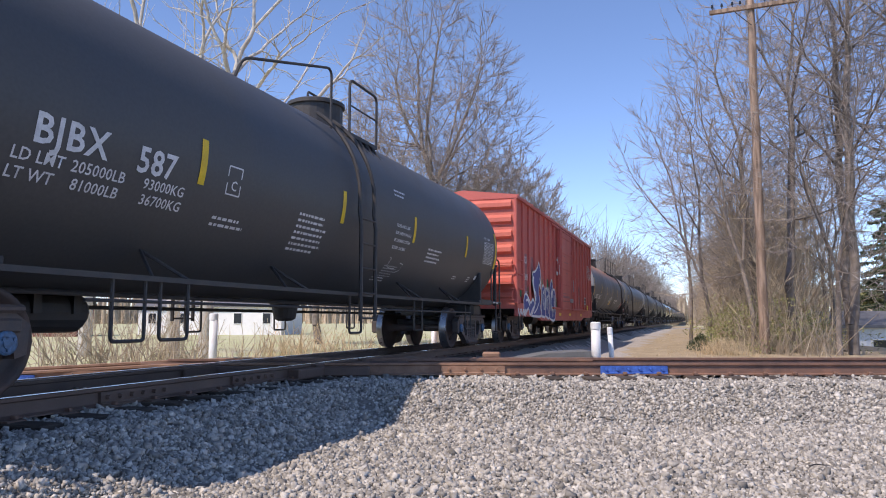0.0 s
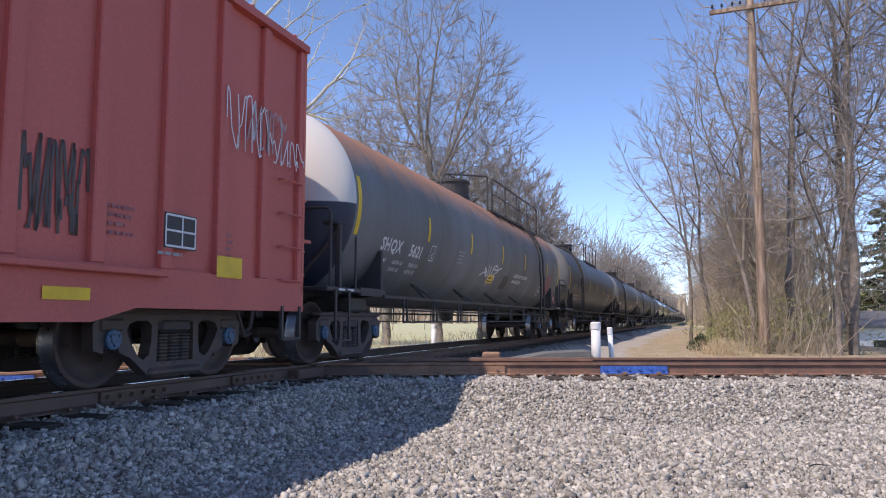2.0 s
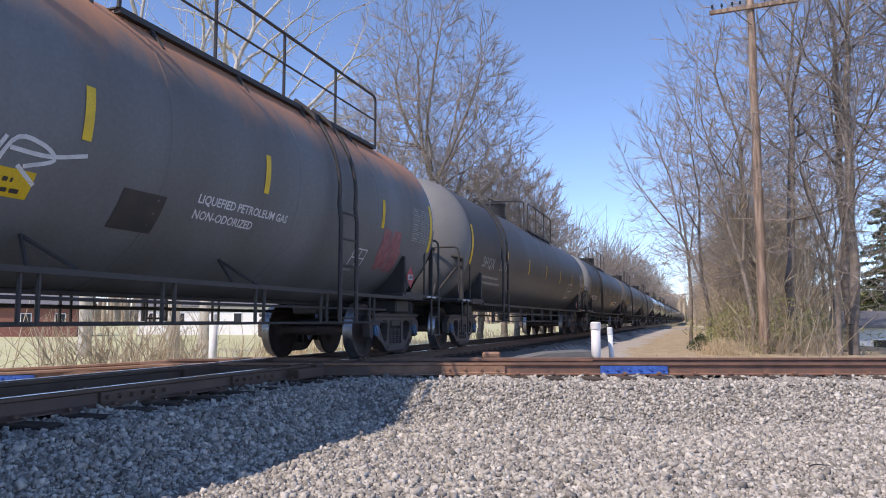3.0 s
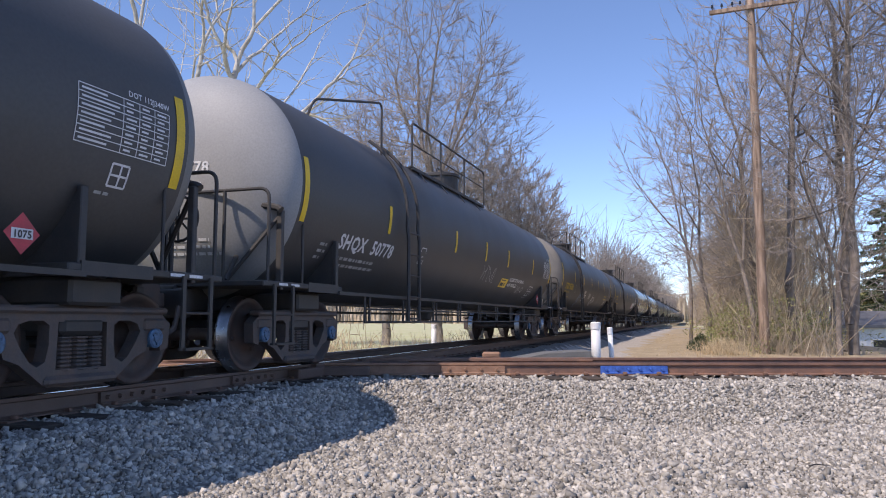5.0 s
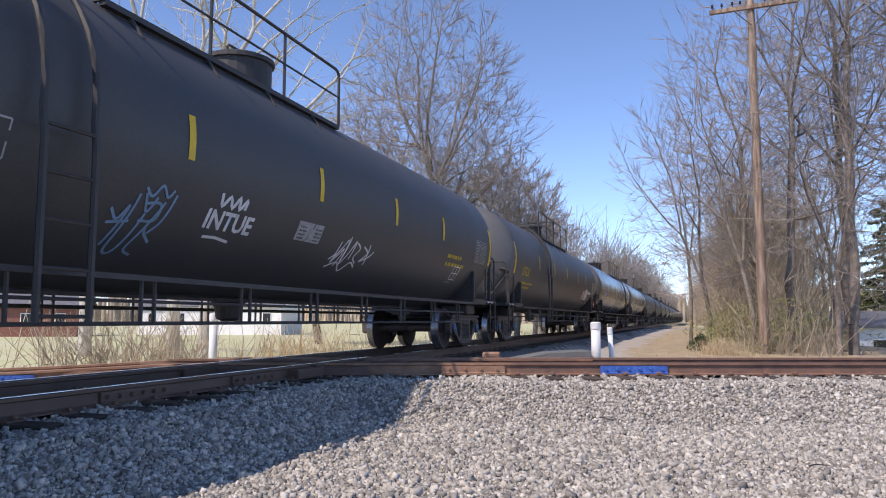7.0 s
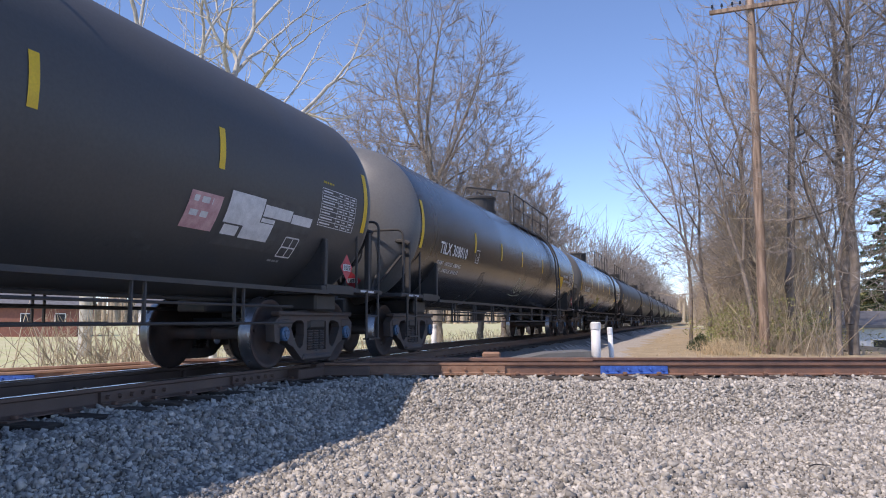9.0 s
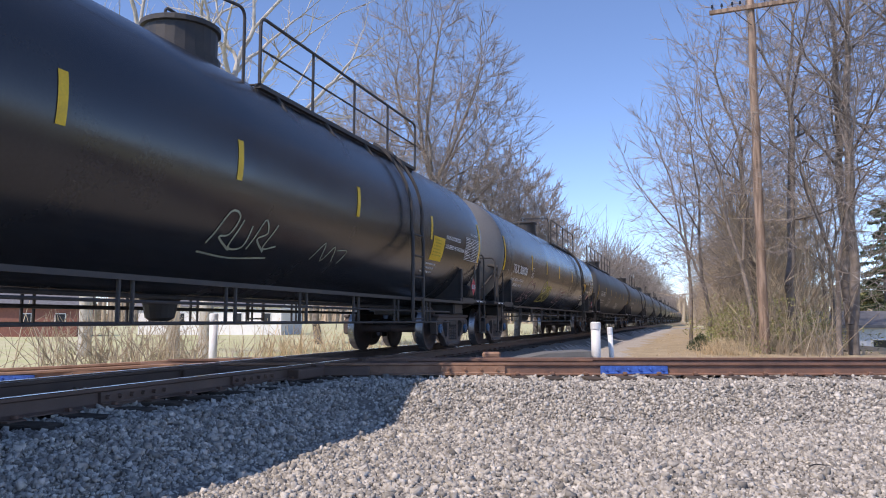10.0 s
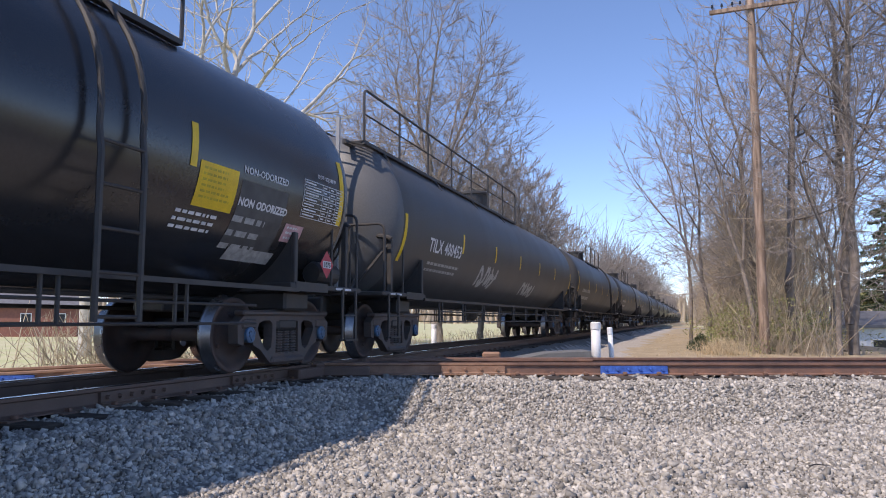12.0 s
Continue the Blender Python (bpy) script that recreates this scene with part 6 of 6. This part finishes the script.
def conifer(x, y, height, seed, label):
    root = tagged(empty("conifer", pose(x, y, float(ground_z(x, y)))), label, "tree")
    rng = np.random.default_rng(seed)
    segs = [(0, 0, -.2, 0, 0, height, .16, .02)]
    centres, radii = [], []
    for i in range(60):
        z = height * (.1 + .88 * i / 60)
        a = rng.uniform(0, math.tau)
        ln = (height - z) * .36 * rng.uniform(.7, 1.1) + .25
        e = np.array([math.cos(a) * ln, math.sin(a) * ln, z - ln * .12])
        segs.append((0, 0, z, *e, .025, .006))
        for q in (.35, .6, .8, 1.0):
            centres.append((e[0] * q, e[1] * q, z + (e[2] - z) * q))
            radii.append(.16 + .22 * ln * .35)
    child("trunk", sticks("trunk", np.array(segs), 5, BARK), root)
    leaves("needles", centres, radii, 9000, .10, PINE, seed, root, .45)
    return root


# ---- pole, posts, buildings ----
def utility_pole():
    root = tagged(empty("utility_pole", pose(10.25, 23.6, float(ground_z(10.25, 23.6)), 0, 0, 0)), "weathered brown wooden utility pole with one crossarm", "utility pole")
    h = 11.95
    bm = bmesh.new()
    n = 18
    tube(bm, [(.012 * math.sin(i * 1.3), .01 * math.cos(i), -.3 + (h + .3) * i / n) for i in range(n + 1)], .165, 14, True, .115)
    part("pole", bm, POLE, root, smooth=True)
    a = math.atan2(-math.sin(ALPHA), math.cos(ALPHA))
    arm = bmesh.new()
    box(arm, -1.35, 1.35, -.06, .06, -.07, .07, .01)
    o = part("crossarm", arm, POLE, root, "grey weathered crossarm")
    o.matrix_basis = pose(0, -.15, h - .55, 0, 0, math.degrees(a) - 4)
    first = None
    for x in (-1.25, -.95, -.62, -.38, .38, .62, .95, 1.25):
        bm = bmesh.new()
        lathe(bm, [(.07, .012), (.16, .012), (.16, .035), (.2, .045), (.22, .03), (.26, .035), (.28, 0)], 10, "z")
        if first is None:
            first = part("insulator", bm, GLASS, o)
            first.matrix_basis = Matrix.Translation((x, 0, 0))
        else:
            bm.free()
            again(first, Matrix.Translation((x, 0, 0)), o)
    for k in (-1, 1):
        bm = bmesh.new()
        tube(bm, [(k * .6, -.07, -.06), (k * .05, -.07, -.65)], .015, 6)
        part("brace", bm, FRAME, o)
    return root


def pipe_post(x, y, r, top, lean, label):
    z = float(ground_z(x, y))
    root = empty("marker_post", pose(x, y, z - .1, 0, lean, 0))
    tagged(root, label, "post")
    h = top - z + .1
    bm = bmesh.new()
    lathe(bm, [(0, r), (h - .1, r)], 20, "z")
    part("pipe", bm, PVC, root, smooth=True)
    bm = bmesh.new()
    lathe(bm, [(h - .14, r), (h - .14, r * 1.1), (h - .02, r * 1.1), (h, r * .9), (h, 0)], 20, "z")
    part("cap", bm, PVC, root)
    return root


def house(name, x, y, turn, w, d, h, roof_h, wall, label, z):
    root = tagged(empty(name, pose(x, y, z, 0, 0, turn)), label, "house")
    bm = bmesh.new()
    box(bm, -w / 2, w / 2, -d / 2, d / 2, 0, h)
    o = [(-d / 2, h), (d / 2, h), (0, h + roof_h * .96)]
    for x0, x1 in ((-w / 2, -w / 2 + .1), (w / 2 - .1, w / 2)):
        b = bmesh.new()
        slab(b, o, x0, x1)
        for v in b.verts:
            v.co = Vector((v.co.y, v.co.x, v.co.z))
        tmp = bpy.data.meshes.new("tmp")
        b.to_mesh(tmp)
        b.free()
        bm.from_mesh(tmp)
        bpy.data.meshes.remove(tmp)
    bmesh.ops.recalc_face_normals(bm, faces=bm.faces)
    part("wall", bm, wall, root)
    bm = bmesh.new()
    e = .35
    o = [(-d / 2 - e, h - .08), (0, h + roof_h), (d / 2 + e, h - .08), (d / 2 + e, h + .06), (0, h + roof_h + .16), (-d / 2 - e, h + .06)]
    slab(bm, o, -w / 2 - e, w / 2 + e)
    for v in bm.verts:
        v.co = Vector((v.co.y, v.co.x, v.co.z))
    bmesh.ops.recalc_face_normals(bm, faces=bm.faces)
    part("roof", bm, ROOF, root)
    if h > 2:
        n = max(2, int(w / 3))
        for i in range(n):
            u = -w / 2 + w * (i + .5) / n
            bm = bmesh.new()
            box(bm, u - .5, u + .5, -d / 2 - .05, -d / 2 + .02, h * .4, h * .8, .02)
            wd = part("window", bm, SIDING, root)
            bm = bmesh.new()
            box(bm, u - .42, u + .42, -d / 2 - .06, -d / 2 - .03, h * .43, h * .77)
            part("pane", bm, GLASS, wd)
    return root


def stick(x, y, turn):
    z = float(ground_z(x, y)) + .05
    bm = bmesh.new()
    tube(bm, [(-.09, 0, 0), (-.03, .01, .012), (.04, -.01, .006), (.1, .01, 0)], .007, 6, True, .004)
    o = mesh_object("twig", bm, FRAME)
    o.matrix_basis = pose(x, y, z, 0, 0, turn)
    return tagged(o, "dark broken twig lying on the ballast", "twig")


def nature():
    trees()
    undergrowth()
    far_woods()
    conifer(24.4, 40.5, 8.3, 31, "dark green conifer behind the bare trees")
    conifer(27.0, 44.0, 8.5, 32, "dark green conifer behind the bare trees")
    b = tagged(empty("leafy_bush", pose(24.5, 42, float(ground_z(24.5, 42)))), "yellow-green leafing bush near the white house", "bush")
    leaves("foliage", [(0, 0, 2.6), (1.2, 0, 2.3), (-1.2, 0, 2.2), (2.2, .3, 2.6), (.3, .2, 1.4)], [.9, .9, .8, .9, 1.0], 4200, .12, GREENB, 33, b, .6)
    child("stem", sticks("stem", np.array([(0, 0, -.3, 0, 0, 2.4, .08, .02), (0, 0, .6, 1.3, 0, 2.2, .05, .02), (0, 0, .5, -1.2, 0, 2.1, .05, .02)]), 6, BARK), b)
    house("garden_house", 27.5, 38, -3, 16, 6, 2.9, .6, SIDING, "low white house with a grey shingle roof", -2.55)
    house("brick_house", -44, 74, 15, 15, 8, 3.0, 2.2, BRICKWALL, "brick house with a grey roof beyond the lawn", -1.1)
    house("white_house", -25, 84, -5, 16, 8, 3.2, 2.4, SIDING, "white-sided house with a grey roof beyond the lawn", -1.1)
    house("white_house", -62, 66, 20, 12, 8, 3.2, 2.4, SIDING, "white-sided house with a grey roof beyond the lawn", -1.1)
    utility_pole()
    pipe_post(2.88, 13.95, .088, .60, 0, "white plastic pipe marker post with a cap")
    pipe_post(3.25, 14.2, .048, .50, -3, "thin leaning white plastic pipe post")
    pipe_post(-5.03, 16.2, .088, .78, 0, "white plastic pipe marker post beyond the train")
    pipe_post(-.31, 25.0, .085, .49, 0, "white plastic pipe marker post beyond the train")
    stick(3.1, 6.2, 10)
    stick(-.5, 4.9, -20)
    # low dark slab of ballast retained beside the far rail
    bm = bmesh.new()
    slab(bm, [(-1.1, -.5), (1.0, -.5), (1.0, .16), (.2, .12), (-1.0, -.1)], -.45, .45)
    o = mesh_object("concrete_ramp", bm, CONCRETE)
    o.matrix_basis = pose(1.75, 14.2, -.1)
    tagged(o, "low grey concrete ramp beside the far rail", "concrete block")


# ---- the train ----
SPRAYBLUE = paint("sprayed_blue", (0.045, 0.06, 0.24), 0.6, other=(0.08, 0.09, 0.28), scale=2.5, bump=0.02)
PALEBLUE = paint("sprayed_pale_blue", (0.2, 0.34, 0.5), 0.6, scale=4, bump=0.02)
FADED = paint("faded_grey_spray", (0.09, 0.09, 0.09), 0.6, scale=6, bump=0.02)
FADEDPINK = paint("faded_pink_spray", (0.42, 0.25, 0.24), 0.6, scale=6, bump=0.02)
PALEPINK = paint("faded_pink_label", (0.66, 0.42, 0.42), 0.6, other=(0.5, 0.26, 0.27), scale=9, bump=0.02)
YSPRAY = paint("yellow_green_spray", (0.55, 0.5, 0.08), 0.6, other=(0.42, 0.36, 0.08), scale=6, bump=0.02)
PALEGREEN = paint("pale_green_spray", (0.42, 0.46, 0.33), 0.6, scale=6, bump=0.02)
SPRAYGREEN = paint("sprayed_green", (0.02, 0.22, 0.09), 0.6, scale=4, bump=0.02)
NAVY = two_tone("white_over_navy_end_paint", (0.025, 0.033, 0.055), (0.62, 0.61, 0.58), 2.33)
EVEN = [-1 + 2 * q for q in (.19, .345, .5, .655, .81)]


def st(hl, n=5):
    return [hl * q for q in EVEN]


# sprayed tags: name, paint, stroke width, strokes
TAGS_A = (
    ("graffiti_scrawl", FADED, .02, ([(-4.6, -1.0), (-4.4, -.75), (-4.3, -1.05), (-4.1, -.8), (-3.9, -1.0)], [(-4.5, -.7), (-4.2, -.65), (-4.3, -.9)])),
    ("graffiti_letter", PALEGREEN, .026, ([(-.75, -1.0), (-.6, -.6), (-.4, -.62), (-.45, -.85), (-.6, -.9), (-.3, -1.05)], [(-.3, -.65), (-.35, -1.0), (-.1, -.98), (-.1, -.7)], [(0, -1.0), (.1, -.6), (.25, -.75), (.1, -.85), (.35, -1.0)],
                                          [(.4, -.62), (.3, -.95), (.55, -.9)], [(-.8, -1.12), (-.2, -1.15), (.5, -1.08)])),
    ("graffiti_scrawl", PALEGREEN, .018, ([(1.5, -1.0), (1.7, -.72), (1.8, -1.0), (2.0, -.75), (2.1, -.98)], [(2.1, -.8), (2.4, -.78), (2.3, -1.0)])),
)
TAGS_B = (
    ("graffiti_scrawl", FADEDPINK, .035, ([(-5.4, -1.3), (-5.25, -.75), (-4.9, -.55), (-4.75, -.7), (-4.5, -.62), (-4.25, -.75), (-4.2, -1.0), (-4.4, -1.2), (-4.7, -1.05), (-4.9, -1.25), (-5.2, -1.15), (-5.4, -1.3)], [(-5.1, -1.1), (-4.9, -.8)], [(-4.8, -1.0), (-4.5, -.85)], [(-5.35, -1.35), (-4.6, -1.3)])),
    ("graffiti_letter", YSPRAY, .055, ([(-2.97, -.8), (-2.93, -.62), (-2.76, -.48), (-2.55, -.5), (-2.43, -.66), (-2.47, -.85), (-2.64, -.93), (-2.60, -1.15), (-2.76, -1.25), (-2.89, -1.2), (-2.81, -.95), (-2.81, -.85), (-2.97, -.8)],
                                       [(-2.39, -.75), (-2.26, -.62), (-2.18, -.75), (-2.39, -1.05), (-2.22, -1.03), (-2.09, -1.15), (-2.30, -1.25), (-2.60, -1.25)], [(-2.13, -1.0), (-2.05, -.62), (-1.97, -.85), (-1.88, -.6), (-1.80, -.8), (-1.84, -1.05), (-1.97, -1.2), (-2.05, -1.22)],
                                       [(-1.76, -1.15), (-1.71, -.7), (-1.55, -.65), (-1.42, -.82), (-1.46, -1.05), (-1.63, -1.25), (-1.76, -1.15)], [(-1.63, -.85), (-1.55, -1.0)], [(-2.76, -.68), (-2.60, -.7)])),
    ("graffiti_scrawl", FADEDPINK, .03, ([(.1, -1.2), (.25, -.75), (.45, -.6), (.5, -.75), (.9, -.72), (1.3, -.68), (1.0, -.8), (1.15, -.95), (1.0, -1.15), (.7, -1.1), (.5, -1.22), (.1, -1.2)], [(.4, -1.1), (.6, -.85)], [(.7, -1.05), (.9, -.82)], [(.3, -1.0), (.4, -.8)])),
)


def build_train():
    tank_car(-14.8, 7.5, SEMI, SEMI, "black tank car with dusty ends", marks_far, seed=2, stripes=st(7.5))
    tank_car(2.8, 7.43, SEMI, SEMI, "black tank car with white lettering and yellow stripes", marks_bjbx, dome=.9, plat=(.2, 1.25), loop=(-2.5, -.36), ladder=-.4, stripes=(-4.1, -.95, 1.85, 5.0), rails=False, seed=3, sv=(-.4, .06), gussets=(-4.45, -2.1, 2.1, 4.45))
    boxcar(19.83)
    tank_car(37.08, 8.45, RUST, NAVY, "weathered grey tank car with a rusty top", marks_shqx_grey, dome=.5, plat=(1.0, 7.0), loop=(-2.5, .7), ladder=4.75, stripes=(-5.4, -2.63, .2, 2.87, 6.24), seams=True, seed=4, sv=(-.3, .15), gussets=(-5.2, -2.6, 0, 2.6))
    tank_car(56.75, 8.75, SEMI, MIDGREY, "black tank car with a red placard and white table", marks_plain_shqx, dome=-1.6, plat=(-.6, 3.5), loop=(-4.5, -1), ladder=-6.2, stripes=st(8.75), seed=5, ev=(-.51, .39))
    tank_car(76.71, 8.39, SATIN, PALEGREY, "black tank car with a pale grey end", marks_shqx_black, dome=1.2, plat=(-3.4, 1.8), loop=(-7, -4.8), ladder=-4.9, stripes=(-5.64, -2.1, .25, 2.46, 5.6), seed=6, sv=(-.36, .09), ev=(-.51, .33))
    tank_car(96.25, 8.39, SATIN, DUSTY, "black tank car with yellow lettering and a dusty end", marks_utlx, dome=.1, plat=(-3.5, 1.3), loop=(-6.5, -4.1), ladder=-4.4, stripes=(-5.4, -2.81, -.13, 2.48, 4.9), seed=7, sv=(-.19, .26), ev=(-.45, .42))
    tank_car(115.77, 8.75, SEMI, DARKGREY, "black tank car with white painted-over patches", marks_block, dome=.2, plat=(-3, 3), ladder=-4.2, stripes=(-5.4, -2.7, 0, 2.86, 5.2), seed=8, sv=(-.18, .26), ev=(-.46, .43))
    tank_car(135.77, 8.83, BLACK, LITHEAD, "glossy black tank car with white lettering", marks_tilx("308010", TAGS_A), dome=.2, plat=(.5, 6.0), loop=(-3.8, .2), ladder=4.55, tank_on_deck=True, stripes=(-5.4, -3.0, -.6, 2.39, 5.6), seed=9, sv=(-.24, .2), ev=(-.45, .44))
    tank_car(155.91, 8.83, BLACK, LITHEAD, "glossy black tank car with pink and yellow graffiti", marks_tilx("308026", TAGS_B, "over"), dome=.2, plat=(.5, 6.0), loop=(-3.8, .2), ladder=4.55, tank_on_deck=True, stripes=(-5.4, -3.0, -.6, 2.39, 5.63), seed=10, sv=(-.24, .2), ev=(-.45, .46))
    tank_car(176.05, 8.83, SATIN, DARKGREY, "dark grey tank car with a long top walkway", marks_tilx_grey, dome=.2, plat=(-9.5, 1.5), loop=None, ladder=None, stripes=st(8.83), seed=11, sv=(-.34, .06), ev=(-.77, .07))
    s = 196.2
    kinds = [(SATIN, SATIN), (SEMI, SATIN), (SATIN, MIDGREY)]
    models = []
    for i in range(13):
        if i < 3:
            c = tank_car(s, 8.6, kinds[i][0], kinds[i][1], "dark tank car far along the train", marks_far, dome=.2, plat=(-2.6, 2.6), ladder=3, stripes=st(8.6), keyed=False, seed=20 + i)
            models.append(c)
        else:
            c = copy_thing(models[i % 3], on_track(s + 8.6))
            CARS.append((c, s + 8.6))
        s += 19.75




def motions():
    # small surges of the train about its even pace
    late = {0.5: -.2, 1.0: .36, 1.5: .1, 2.0: .1, 2.5: .05, 5.5: -.25, 10.0: -.25}
    times = [i * 0.5 for i in range(25)]
    for car, s in CARS:
        walk(car, [(t, on_track(s - SPEED * t + late.get(t, 0.0))) for t in times])
    for k, (w, x) in enumerate(WHEELSETS):
        turn = random.uniform(0, 120)
        walk(w, [(i / 30, pose(x, 0, WHEEL_R, 0, turn - math.degrees(SPEED * i / 30 / WHEEL_R), 0)) for i in range(361)])


ground()
train_track()
cross_track()
diamond()
build_train()
nature()
ballast()
motions()
